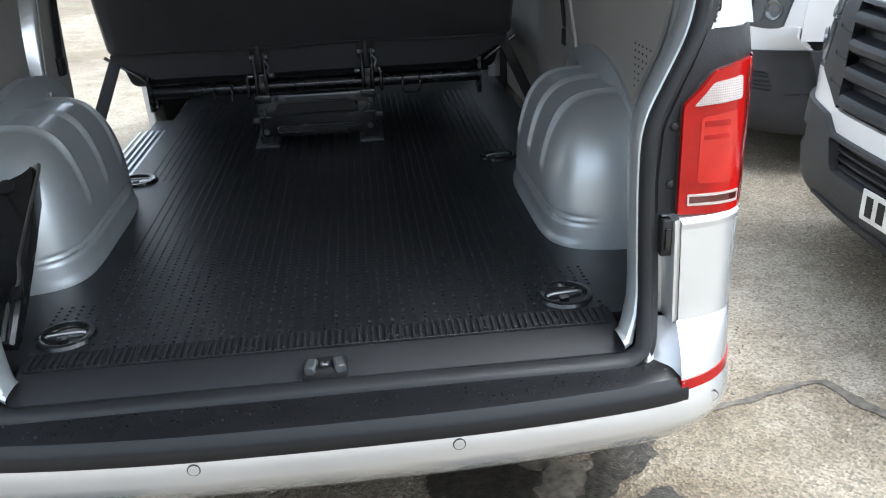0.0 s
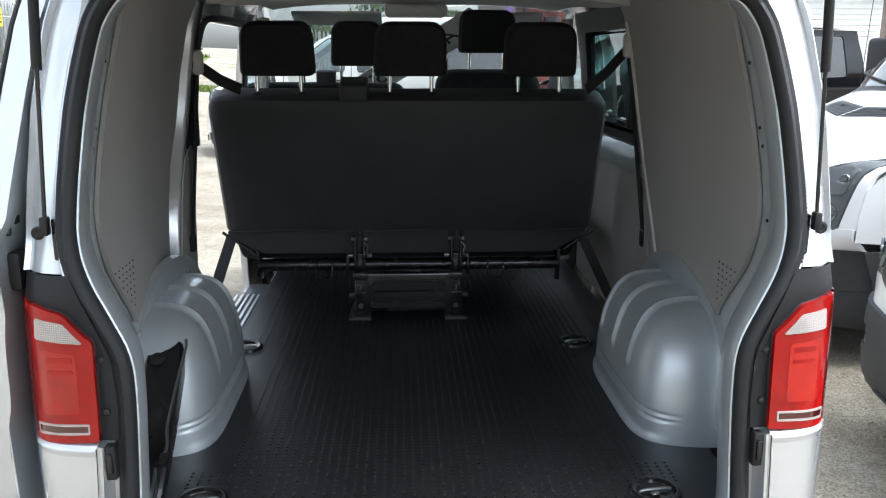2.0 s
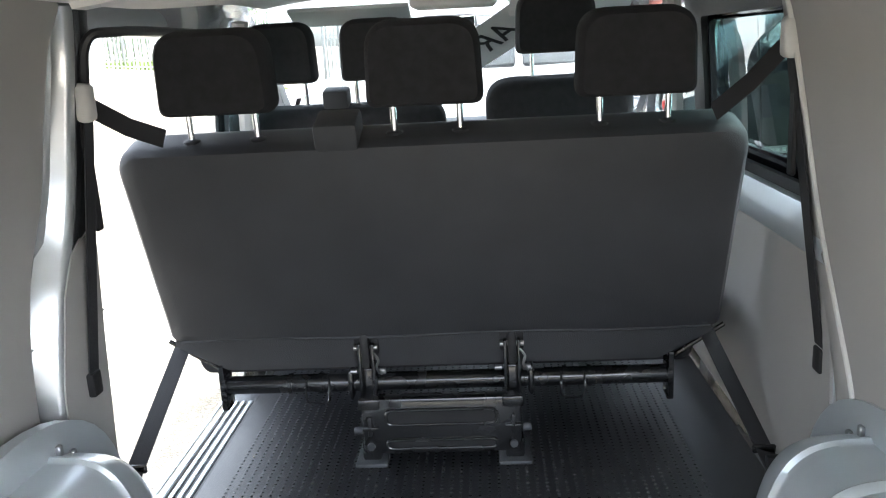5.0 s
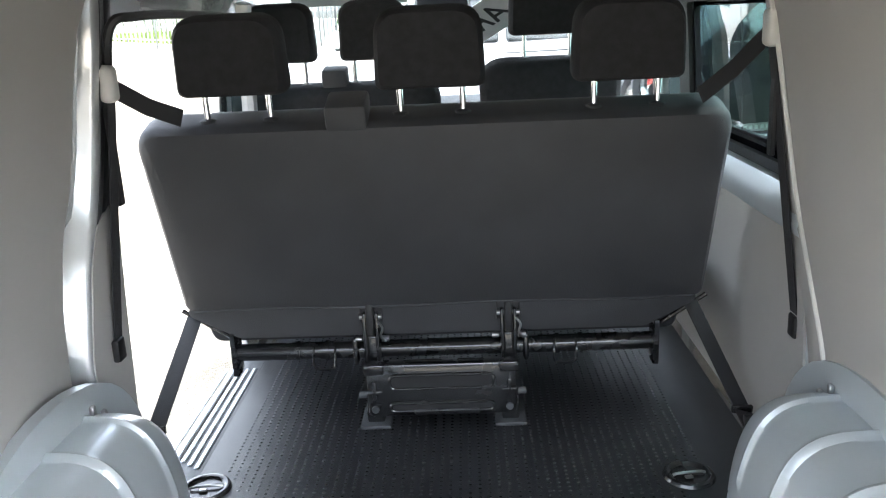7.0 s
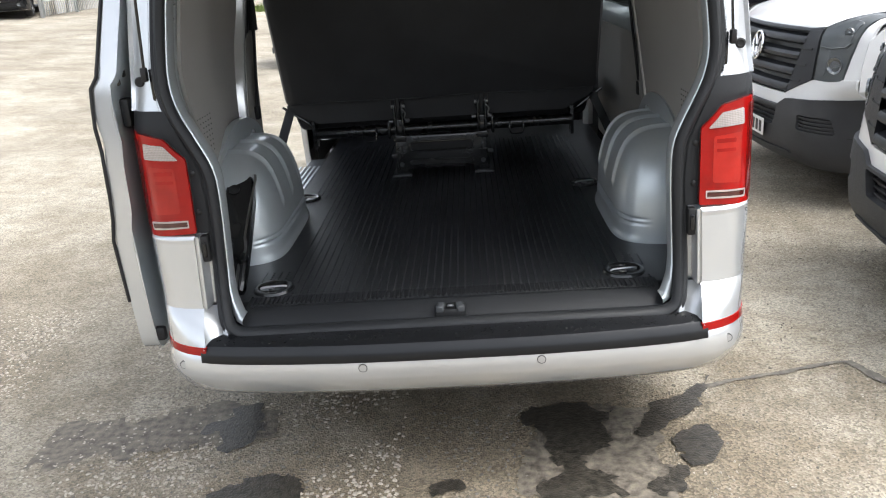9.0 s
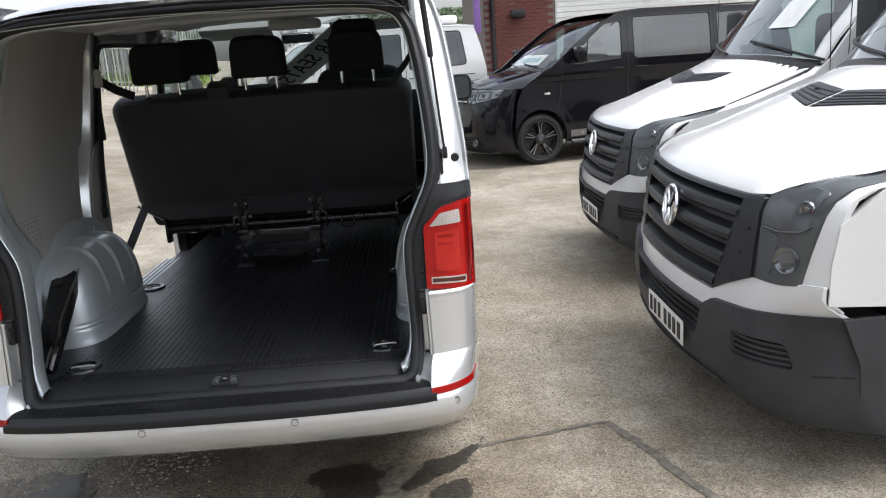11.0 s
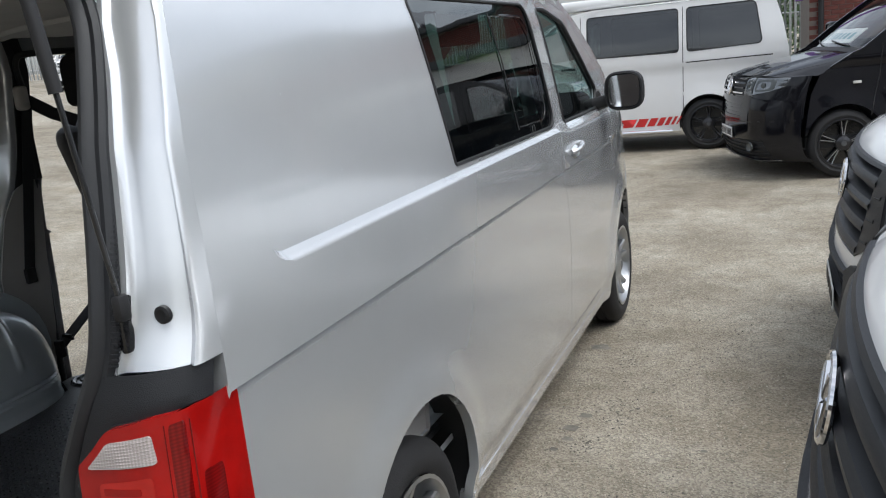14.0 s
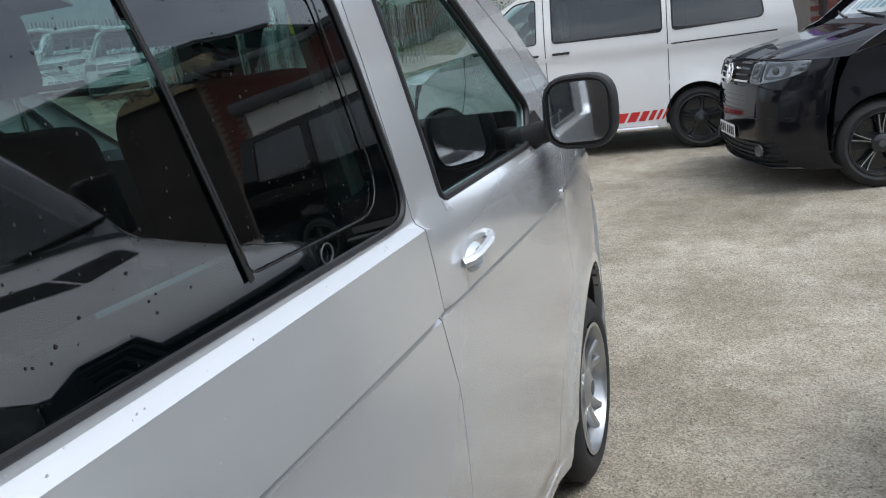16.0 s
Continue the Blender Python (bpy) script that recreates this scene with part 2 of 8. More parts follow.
def ground_material():
    m = mat("worn_tarmac", (0.325, 0.298, 0.252), 0.86, 0, vary=0.14, scale=0.8, second=(0.175, 0.15, 0.115), second_scale=0.36, second_amount=0.85)
    n, l = m.node_tree.nodes, m.node_tree.links
    b = n["Principled BSDF"]
    base = b.inputs["Base Color"].links[0].from_socket
    tc = n.new("ShaderNodeTexCoord")

    def times(col, fac, factor):
        mu = n.new("ShaderNodeMix")
        mu.data_type, mu.blend_type = "RGBA", "MULTIPLY"
        mu.inputs[0].default_value = factor
        l.new(col, mu.inputs[6]), l.new(fac, mu.inputs[7])
        return mu.outputs[2]

    def ramp_of(socket, a, ca, b_, cb):
        r = n.new("ShaderNodeValToRGB")
        r.color_ramp.elements[0].position, r.color_ramp.elements[1].position = a, b_
        r.color_ramp.elements[0].color, r.color_ramp.elements[1].color = (*ca, 1), (*cb, 1)
        l.new(socket, r.inputs[0])
        return r.outputs[0]

    v = n.new("ShaderNodeTexVoronoi")
    v.inputs["Scale"].default_value = 130
    l.new(tc.outputs["Object"], v.inputs["Vector"])
    sep = n.new("ShaderNodeSeparateColor")
    l.new(v.outputs["Color"], sep.inputs[0])
    col = times(base, ramp_of(sep.outputs[0], 0.0, (0.60, 0.60, 0.59), 1.0, (1.38, 1.37, 1.33)), 0.95)
    # blotches a hand wide, and damp streaks
    f = n.new("ShaderNodeTexNoise")
    f.inputs["Scale"].default_value, f.inputs["Detail"].default_value, f.inputs["Roughness"].default_value = 7, 10, 0.7
    l.new(tc.outputs["Object"], f.inputs["Vector"])
    col = times(col, ramp_of(f.outputs[0], 0.34, (0.74, 0.72, 0.68), 0.66, (1.10, 1.10, 1.10)), 0.75)
    # worn and weathered areas a stride wide
    w_ = n.new("ShaderNodeTexNoise")
    w_.inputs["Scale"].default_value, w_.inputs["Detail"].default_value, w_.inputs["Roughness"].default_value = 1.3, 9, 0.66
    l.new(tc.outputs["Object"], w_.inputs["Vector"])
    col = times(col, ramp_of(w_.outputs[0], 0.40, (0.70, 0.665, 0.61), 0.60, (1.06, 1.06, 1.06)), 0.8)
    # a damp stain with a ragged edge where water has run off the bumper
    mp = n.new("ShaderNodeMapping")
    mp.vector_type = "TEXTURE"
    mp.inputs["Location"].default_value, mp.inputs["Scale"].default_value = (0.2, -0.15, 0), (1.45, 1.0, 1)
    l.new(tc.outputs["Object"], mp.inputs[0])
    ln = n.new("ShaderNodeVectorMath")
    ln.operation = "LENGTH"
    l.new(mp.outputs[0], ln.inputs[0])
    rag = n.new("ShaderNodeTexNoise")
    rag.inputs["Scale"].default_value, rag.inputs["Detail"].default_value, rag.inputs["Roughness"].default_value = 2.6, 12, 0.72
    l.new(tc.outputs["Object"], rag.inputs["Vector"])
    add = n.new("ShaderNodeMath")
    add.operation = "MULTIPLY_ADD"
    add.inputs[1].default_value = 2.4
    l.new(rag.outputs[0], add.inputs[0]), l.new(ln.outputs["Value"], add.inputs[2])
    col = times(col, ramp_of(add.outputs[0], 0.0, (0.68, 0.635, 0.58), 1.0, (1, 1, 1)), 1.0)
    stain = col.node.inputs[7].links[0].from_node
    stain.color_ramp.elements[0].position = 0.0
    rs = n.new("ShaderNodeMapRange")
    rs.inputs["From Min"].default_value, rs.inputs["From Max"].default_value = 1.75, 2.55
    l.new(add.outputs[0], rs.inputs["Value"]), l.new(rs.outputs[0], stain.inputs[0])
    l.new(col, b.inputs["Base Color"])
    bp = n.new("ShaderNodeBump")
    bp.inputs["Strength"].default_value, bp.inputs["Distance"].default_value = 0.8, 0.006
    l.new(v.outputs["Distance"], bp.inputs["Height"]), l.new(bp.outputs[0], b.inputs["Normal"])
    return m


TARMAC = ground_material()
SEAM = mat("seam_tarmac", (0.125, 0.113, 0.096), 0.85, 0, vary=0.4, scale=30, bump=0.5, bump_scale=90)
STEP = mat("wet_step_plastic", (0.0105, 0.011, 0.0125), 0.30, 0, vary=0.08, scale=6, bump=0.08, bump_scale=300, spec=0.45, rough_vary=0.05)
SILL = mat("sill_plastic", (0.020, 0.021, 0.023), 0.58, 0, spec=0.35, vary=0.1, bump=0.25, bump_scale=450)
WET = mat("wet_tarmac", (0.040, 0.035, 0.028), 0.42, 0, vary=0.6, scale=45, bump=1.0, bump_scale=110)
DAMP = mat("damp_tarmac", (0.135, 0.116, 0.092), 0.72, 0, vary=0.5, scale=30, bump=1.0, bump_scale=100)
DIRT = mat("dark_stained_tarmac", (0.15, 0.137, 0.118), 0.8, 0, vary=0.35, scale=14, bump=0.5, bump_scale=90)


# ---- mesh helpers ----
def part(name, bm, material, parent, label="", smooth=True):
    me = bpy.data.meshes.new(name)
    bm.normal_update()
    bm.to_mesh(me)
    bm.free()
    me.materials.append(material)
    if smooth:
        me.polygons.foreach_set("use_smooth", [True] * len(me.polygons))
        me.set_sharp_from_angle(angle=radians(38))
    ob = new(name, me)
    ob.parent = parent
    if label:
        ob["label"] = label
    return ob


def thing(name, label, category, group="", at=(0, 0, 0), turn=0.0, kind=""):
    e = new(name)
    e.matrix_world = pose(*at, 0, 0, turn)
    return tagged(e, label, category, group, kind)


def solo(name, bm, material, label, category, group="", kind="", smooth=True):
    return tagged(part(name, bm, material, None, "", smooth), label, category, group, kind)


def span(a, b, n):
    return [a + (b - a) * i / n for i in range(n + 1)]


def placed(bm, m):
    bmesh.ops.transform(bm, matrix=m, verts=bm.verts)
    return bm


def box(bm, x0, x1, y0, y1, z0, z1, bevel=0.0, seg=2, m=None):
    vs = [bm.verts.new((x, y, z)) for x in (x0, x1) for y in (y0, y1) for z in (z0, z1)]
    fs = [bm.faces.new([vs[i] for i in q]) for q in ((0, 1, 3, 2), (4, 6, 7, 5), (0, 4, 5, 1), (2, 3, 7, 6), (0, 2, 6, 4), (1, 5, 7, 3))]
    if bevel:
        r = bmesh.ops.bevel(bm, geom=list({e for f in fs for e in f.edges}), offset=bevel, segments=seg, affect="EDGES", profile=0.5)
        vs = list({v for f in r["faces"] for v in f.verts} | {v for v in vs if v.is_valid})
    if m is not None:
        bmesh.ops.transform(bm, matrix=m, verts=vs)
    return bm


def boxm(x0, x1, y0, y1, z0, z1, bevel=0.0, seg=2, m=None):
    return box(bmesh.new(), x0, x1, y0, y1, z0, z1, bevel, seg, m)


def rings(bm, loops, closed=True, caps=True):
    """Skin between loops of equally many points."""
    vs = [[bm.verts.new(p) for p in lp] for lp in loops]
    k = len(loops[0])
    for a, b in zip(vs, vs[1:]):
        for i in range(k if closed else k - 1):
            j = (i + 1) % k
            bm.faces.new((a[i], a[j], b[j], b[i]))
    if caps and closed:
        bm.faces.new(vs[0][::-1])
        bm.faces.new(vs[-1])
    return bm


def smooth_line(pts, n=6):
    """A Catmull-Rom line through pts."""
    p = [Vector(q) for q in pts]
    p = [2 * p[0] - p[1]] + p + [2 * p[-1] - p[-2]]
    out = []
    for i in range(1, len(p) - 2):
        for k in range(n):
            t = k / n
            a, b, c, d = p[i - 1], p[i], p[i + 1], p[i + 2]
            out.append(0.5 * (2 * b + (c - a) * t + (2 * a - 5 * b + 4 * c - d) * t * t + (3 * b - a - 3 * c + d) * t ** 3))
    out.append(p[-2])
    return out


def tube(bm, pts, r, seg=10, closed=False):
    pts = [Vector(p) for p in pts]
    loops, n, up = [], len(pts), None
    for i, p in enumerate(pts):
        d = (pts[(i + 1) % n] - pts[i - 1]) if closed else (pts[min(i + 1, n - 1)] - pts[max(i - 1, 0)])
        d.normalize()
        if up is None:
            up = d.orthogonal().normalized()
        up = (up - d * up.dot(d)).normalized()
        side = d.cross(up)
        loops.append([p + r * (math.cos(a) * up + math.sin(a) * side) for a in [2 * math.pi * k / seg for k in range(seg)]])
    if closed:
        loops.append(loops[0])
    return rings(bm, loops, True, not closed)


def strap(bm, pts, width, thick, across):
    """A flat band along pts, whose width lies along the way across."""
    across = Vector(across).normalized()
    pts = [Vector(p) for p in pts]
    loops = []
    for i, p in enumerate(pts):
        d = (pts[min(i + 1, len(pts) - 1)] - pts[max(i - 1, 0)]).normalized()
        w = (across - d * across.dot(d)).normalized() * width / 2
        h = d.cross(w).normalized() * thick / 2
        loops.append([p - w - h, p + w - h, p + w + h, p - w + h])
    return rings(bm, loops)


def lathe(bm, profile, seg=32, axis="x", centre=(0, 0, 0)):
    """profile: (along the axis, radius)."""
    c = Vector(centre)
    loops = []
    for k in range(seg):
        a = 2 * math.pi * k / seg
        lp = []
        for u, r in profile:
            v = {"x": (u, r * math.cos(a), r * math.sin(a)), "y": (r * math.sin(a), u, r * math.cos(a)), "z": (r * math.cos(a), r * math.sin(a), u)}[axis]
            lp.append(c + Vector(v))
        loops.append(lp)
    loops.append(loops[0])
    rings(bm, loops, closed=False, caps=False)
    bmesh.ops.remove_doubles(bm, verts=bm.verts, dist=1e-5)
    return bm


def rounded(pts, radius=0.05, n=5):
    """The corners of a polygon, rounded. radius: one, or one a corner."""
    out, k = [], len(pts)
    for i, p in enumerate(pts):
        r = radius[i] if isinstance(radius, (list, tuple)) else radius
        p, a, b = Vector(p), Vector(pts[i - 1]), Vector(pts[(i + 1) % k])
        if r <= 0:
            out.append(tuple(p))
            continue
        ra, rb = min(r, (a - p).length * 0.45), min(r, (b - p).length * 0.45)
        s, e = p + (a - p).normalized() * ra, p + (b - p).normalized() * rb
        for j in range(n + 1):
            t = j / n
            out.append(tuple((1 - t) ** 2 * s + 2 * t * (1 - t) * p + t * t * e))
    return out


def inside(px, py, poly):
    px, py = np.asarray(px), np.asarray(py)
    res = np.zeros(px.shape, bool)
    x, y = np.array([p[0] for p in poly]), np.array([p[1] for p in poly])
    j = len(poly) - 1
    for i in range(len(poly)):
        c = (y[i] > py) != (y[j] > py)
        dy = y[j] - y[i] if abs(y[j] - y[i]) > 1e-12 else 1e-12
        res ^= c & (px < (x[j] - x[i]) * (py - y[i]) / dy + x[i])
        j = i
    return res


def dense(poly, step, closed=True):
    out, k = [], len(poly)
    for i in range(k if closed else k - 1):
        a, b = np.array(poly[i], float), np.array(poly[(i + 1) % k], float)
        n = max(1, int(math.ceil(np.linalg.norm(b - a) / step)))
        out += [tuple(a + (b - a) * t / n) for t in range(n)]
    if not closed:
        out.append(tuple(poly[-1]))
    return out


def sheet(pos, outline, holes=(), lines=(), step=0.05, flange=(0, 0, 0), grid=None):
    """A skin over a flat outline with holes, carried to space by pos(u, v); its rims are turned in by flange."""
    verts, edges = [], []
    def add(lp, closed):
        s = len(verts)
        verts.extend(lp)
        m = len(lp)
        edges.extend((s + i, s + (i + 1) % m) for i in range(m if closed else m - 1))
    out = dense(outline, step)
    hs = [dense(h, step) for h in holes]
    add(out, True)
    for h in hs:
        add(h, True)
    for ln in lines:
        add(dense(ln, step, False), False)
    bpts = np.array(verts)
    lo, hi = bpts.min(0), bpts.max(0)
    gu, gv = grid or (step, step)
    us, vs = np.meshgrid(np.arange(lo[0] + gu * 0.5, hi[0], gu), np.arange(lo[1] + gv * 0.5, hi[1], gv))
    us, vs = us.ravel(), vs.ravel()
    ok = inside(us, vs, out)
    for h in hs:
        ok &= ~inside(us, vs, h)
    us, vs = us[ok], vs[ok]
    if len(us):
        d = np.min(((us[:, None] - bpts[None, :, 0]) / gu) ** 2 + ((vs[:, None] - bpts[None, :, 1]) / gv) ** 2, axis=1)
        keep = d > 0.2
        verts.extend(zip(us[keep], vs[keep]))
    rv, re, rf, *_ = delaunay_2d_cdt([Vector((float(a), float(b))) for a, b in verts], edges, [], 0, 1e-6)
    cen = np.array([sum((rv[i] for i in f), Vector((0, 0))) / len(f) for f in rf])
    ok = inside(cen[:, 0], cen[:, 1], out)
    for h in hs:
        ok &= ~inside(cen[:, 0], cen[:, 1], h)
    bm = bmesh.new()
    bv = [bm.verts.new(pos(v.x, v.y)) for v in rv]
    for f, o in zip(rf, ok):
        if o:
            try:
                bm.faces.new([bv[i] for i in f])
            except ValueError:
                pass
    bmesh.ops.delete(bm, geom=[v for v in bm.verts if not v.link_faces], context="VERTS")
    bmesh.ops.recalc_face_normals(bm, faces=bm.faces)
    if any(flange):
        rim = [e for e in bm.edges if e.is_boundary]
        r = bmesh.ops.extrude_edge_only(bm, edges=rim)
        bmesh.ops.translate(bm, verts=[g for g in r["geom"] if isinstance(g, bmesh.types.BMVert)], vec=Vector(flange))
    return bm


def thick(bm, d):
    """Gives a skin thickness."""
    bmesh.ops.solidify(bm, geom=bm.faces, thickness=d)
    return bm


def interp(table, v):
    return float(np.interp(v, [t[0] for t in table], [t[1] for t in table]))


def soft(a, b, v):
    t = min(1.0, max(0.0, (v - a) / (b - a)))
    return t * t * (3 - 2 * t)


# ---- ground ----
def ground_z(x, y):
    """The yard is level round the silver van and rises gently beyond it."""
    rise = max(0.0, -x - 1.6)
    return 0.09 * rise * rise / (rise + 1.5) + 0.115 * soft(4.5, 11.0, y)


def build_ground():
    xs = [-400, -200, -110, -70, -50, -40] + [-34 + i * 1.0 for i in range(34)] + [i * 0.5 for i in range(0, 21)] + [14, 20, 35, 60, 110, 200, 400]
    ys = [-400, -150, -60, -30, -15] + [-8 + i * 1.0 for i in range(40)] + [36, 42, 55, 80, 140, 250, 500]
    bm = bmesh.new()
    vs = [[bm.verts.new((x, y, ground_z(max(x, -34), y))) for y in ys] for x in xs]
    for a, b in zip(vs, vs[1:]):
        for i in range(len(ys) - 1):
            bm.faces.new((a[i], b[i], b[i + 1], a[i + 1]))
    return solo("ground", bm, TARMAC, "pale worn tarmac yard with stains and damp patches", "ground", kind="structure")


build_ground()

# ---- the silver van: x across, y towards its nose, z up ----
van = thing("panel_van", "silver crew van with its tailgate and sliding door open", "van")
UPPER = [(0.20, 0.87), (0.30, 0.895), (0.385, 0.908), (0.408, 0.922), (0.60, 0.932), (0.80, 0.938), (1.00, 0.938), (1.114, 0.937), (1.120, 0.925), (1.125, 0.925), (1.132, 0.946), (1.22, 0.943), (1.31, 0.938), (1.40, 0.930), (1.60, 0.907), (1.75, 0.885), (1.85, 0.855), (1.91, 0.815), (1.95, 0.75)]


def side_x(y, z):
    """Half the van's width."""
    x = interp(UPPER, z)
    # pressed recess with a rounded rear corner
    inside_by = 0.06 - math.hypot(max(0.06 - (y - 0.482) * 0.9, 0.0), max(0.06 - (z - 1.296), 0.0))
    x -= 0.020 * soft(0.0, 0.017, inside_by) * (1 - soft(1.84, 1.86, z))
    x -= 0.10 * soft(3.7, 4.9, y) + 0.10 * soft(4.4, 4.95, y)
    for cy, cz, r in ((1.005, 0.425, 0.365), (4.03, 0.368, 0.430)):
        d = math.hypot(y - cy, z - cz) - r
        x += 0.018 * soft(0.13, 0.02, d) * (1 if z < 0.95 else 0)
    return x


def right(y, z):
    return (side_x(y, z), y, z)


def left(y, z):
    return (-side_x(y, z), y, z)


def arc(cy, cz, r, a0, a1, n=22):
    return [(cy + r * math.cos(radians(a0 + (a1 - a0) * i / n)), cz + r * math.sin(radians(a0 + (a1 - a0) * i / n))) for i in range(n + 1)]


REAR_ARCH = [(0.635, 0.30)] + arc(1.005, 0.425, 0.365, 195, -15) + [(1.365, 0.29)]
FRONT_ARCH = arc(4.03, 0.368, 0.430, 191, -11)
SIDE_OUTLINE = [(0.296, 0.30)] + REAR_ARCH + FRONT_ARCH + [(4.80, 0.27), (4.90, 0.45), (4.90, 0.72), (4.83, 0.95), (4.55, 1.08), (4.25, 1.17), (3.55, 1.62), (3.15, 1.84), (2.75, 1.93), (0.45, 1.93), (0.42, 1.90), (0.365, 1.75), (0.325, 1.55), (0.303, 1.30), (0.296, 1.15), (0.298, 0.80)]
MID_WINDOW = rounded([(1.474, 1.333), (2.615, 1.322), (2.50, 1.815), (1.375, 1.815)], [0.015, 0.08, 0.05, 0.04])
FRONT_DOOR = rounded([(2.662, 0.385), (2.684, 0.76), (2.69, 0.95), (2.645, 1.12), (2.622, 1.315), (2.55, 1.80), (2.75, 1.875), (3.10, 1.80), (3.52, 1.56), (3.70, 1.38), (3.70, 1.0), (3.74, 0.85), (3.56, 0.72), (3.44, 0.52), (3.40, 0.385)], 0.03)
DOOR_WINDOW = rounded([(2.770, 1.318), (3.44, 1.318), (3.50, 1.42), (3.05, 1.745), (2.80, 1.80), (2.665, 1.80)], 0.03)
SLIDE_HOLE = rounded([(1.56, 0.42), (1.60, 0.9), (1.62, 1.3), (1.56, 1.80), (2.52, 1.80), (2.60, 1.3), (2.66, 0.9), (2.64, 0.42)], [0.06, 0, 0, 0.08, 0.08, 0, 0, 0.06])


def grown(poly, d):
    c = Vector((sum(p[0] for p in poly) / len(poly), sum(p[1] for p in poly) / len(poly)))
    out = []
    for i, p in enumerate(poly):
        a, b = Vector(poly[i - 1]), Vector(poly[(i + 1) % len(poly)])
        t = (b - a).normalized()
        nrm = Vector((t.y, -t.x))
        if nrm.dot(Vector(p) - c) < 0:
            nrm.negate()
        out.append(tuple(Vector(p) + nrm * d))
    return out


def recess_line(d):
    """A line round the pressed recess, d inside its rim."""
    k = 0.06 - d
    turn = [(0.482 + (0.06 - k * math.cos(a)) / 0.9, 1.356 - k * math.sin(a)) for a in [i * math.pi / 20 for i in range(11)]]
    return [(turn[0][0], 1.86)] + turn + [(2.60, turn[-1][1])]


CREASES = [[(0.30, z_), (2.60, z_)] for z_ in (1.114, 1.120, 1.125, 1.132)] + [[(1.42, z_), (2.60, z_)] for z_ in (0.385, 0.408)] + [recess_line(d_) for d_ in (-0.006, 0.0, 0.0085, 0.017, 0.023)]
part("side_panel", sheet(right, SIDE_OUTLINE, [MID_WINDOW, grown(FRONT_DOOR, 0.004)], CREASES, 0.042, (-0.03, 0, 0)), SILVER, van, "silver side panel with a pressed recess")
part("side_panel", sheet(left, SIDE_OUTLINE, [SLIDE_HOLE, grown(FRONT_DOOR, 0.004)], CREASES[:4], 0.05, (0.03, 0, 0)), SILVER, van)
for s, fn in ((1, right), (-1, left)):
    door = part("front_door", sheet(fn, FRONT_DOOR, [DOOR_WINDOW], [[(2.70, z_), (3.66, z_)] for z_ in (1.114, 1.120, 1.125, 1.132)], 0.042, (-0.03 * s, 0, 0)), SILVER, van)
    part("door_glass", sheet(lambda y, z: (s * (side_x(y, z) - 0.014), y, z), grown(DOOR_WINDOW, 0.006), [], [], 0.12), GLASS, door).visible_shadow = False
    part("window_seal", tube(bmesh.new(), [(s * (side_x(y, z) - 0.003), y, z) for y, z in dense(DOOR_WINDOW, 0.05)], 0.009, 6, True), RUBBER, door)
    bm = bmesh.new()
    tube(bm, smooth_line([(s * 0.948, 2.765, 1.190), (s * 0.966, 2.785, 1.195), (s * 0.972, 2.85, 1.204), (s * 0.964, 2.905, 1.210), (s * 0.942, 2.925, 1.212)], 5), 0.011, 8)
    part("door_handle", bm, SILVER, door, "silver pull handle")
    bm = bmesh.new()
    lathe(bm, [(0.0, 0.0), (0.012, 0.03), (0.0, 0.042), (-0.006, 0.043)], 24, "x", (0, 0, 0))
    bmesh.ops.transform(bm, matrix=Matrix.Translation((s * 0.943, 2.84, 1.182)) @ Matrix.Diagonal((s, 1.35, 0.72, 1)), verts=bm.verts)
    part("handle_bowl", bm, INNER_SILVER, door)
    # black inner skin of the door
    part("door_card", sheet(lambda y, z: (s * (side_x(y, z) - 0.07), y, z), [(2.7, 0.45), (3.7, 0.45), (3.66, 1.30), (2.68, 1.30)], [], [], 0.2), PLASTIC, door)
    # door mirror
    def oval(d, k, low=0.0):
        """One rounded ring of the mirror housing, d ahead of its middle."""
        m_ = pose(s * 1.066, 3.470 + d, 1.398, 0, 0, 2 * s)
        ring = []
        for q in range(28):
            a = 2 * math.pi * q / 28
            cu, cv = math.cos(a), math.sin(a)
            ring.append(m_ @ Vector((0.096 * k * math.copysign(abs(cu) ** 0.62, cu), 0, 0.097 * k * math.copysign(abs(cv) ** 0.66, cv) + low)))
        return ring

    bm = rings(bmesh.new(), [oval(-0.050, 0.86), oval(-0.062, 0.90), oval(-0.060, 0.97), oval(-0.045, 1.0), oval(0.0, 0.985), oval(0.035, 0.90, -0.004), oval(0.062, 0.72, -0.01), oval(0.075, 0.45, -0.014)])
    bmesh.ops.recalc_face_normals(bm, faces=bm.faces)
    mm = part("mirror_housing", bm, RUBBER, door, "black door mirror housing")
    part("mirror_glass", sheet(lambda u, v: pose(s * 1.066, 3.413, 1.398, -2, 0, 4 * s) @ Vector((u, 0, v)), rounded([(-0.074, -0.076), (0.074, -0.076), (0.076, 0.078), (-0.076, 0.078)], 0.044, 8), [], [], 0.06, (0, 0.008, 0)), MIRROR, mm)
    part("mirror_arm", boxm(-0.08, 0.06, -0.035, 0.035, -0.03, 0.03, 0.02, 3, pose(s * 0.935, 3.470, 1.345, 0, -10 * s, 0)), RUBBER, mm)
    part("mirror_foot", sheet(lambda y, z: (s * (side_x(y, z) + 0.006), y, z), rounded([(3.44, 1.305), (3.66, 1.305), (3.64, 1.335), (3.54, 1.405), (3.485, 1.395)], 0.02), [], [], 0.06, (-0.02 * s, 0, 0)), RUBBER, mm)

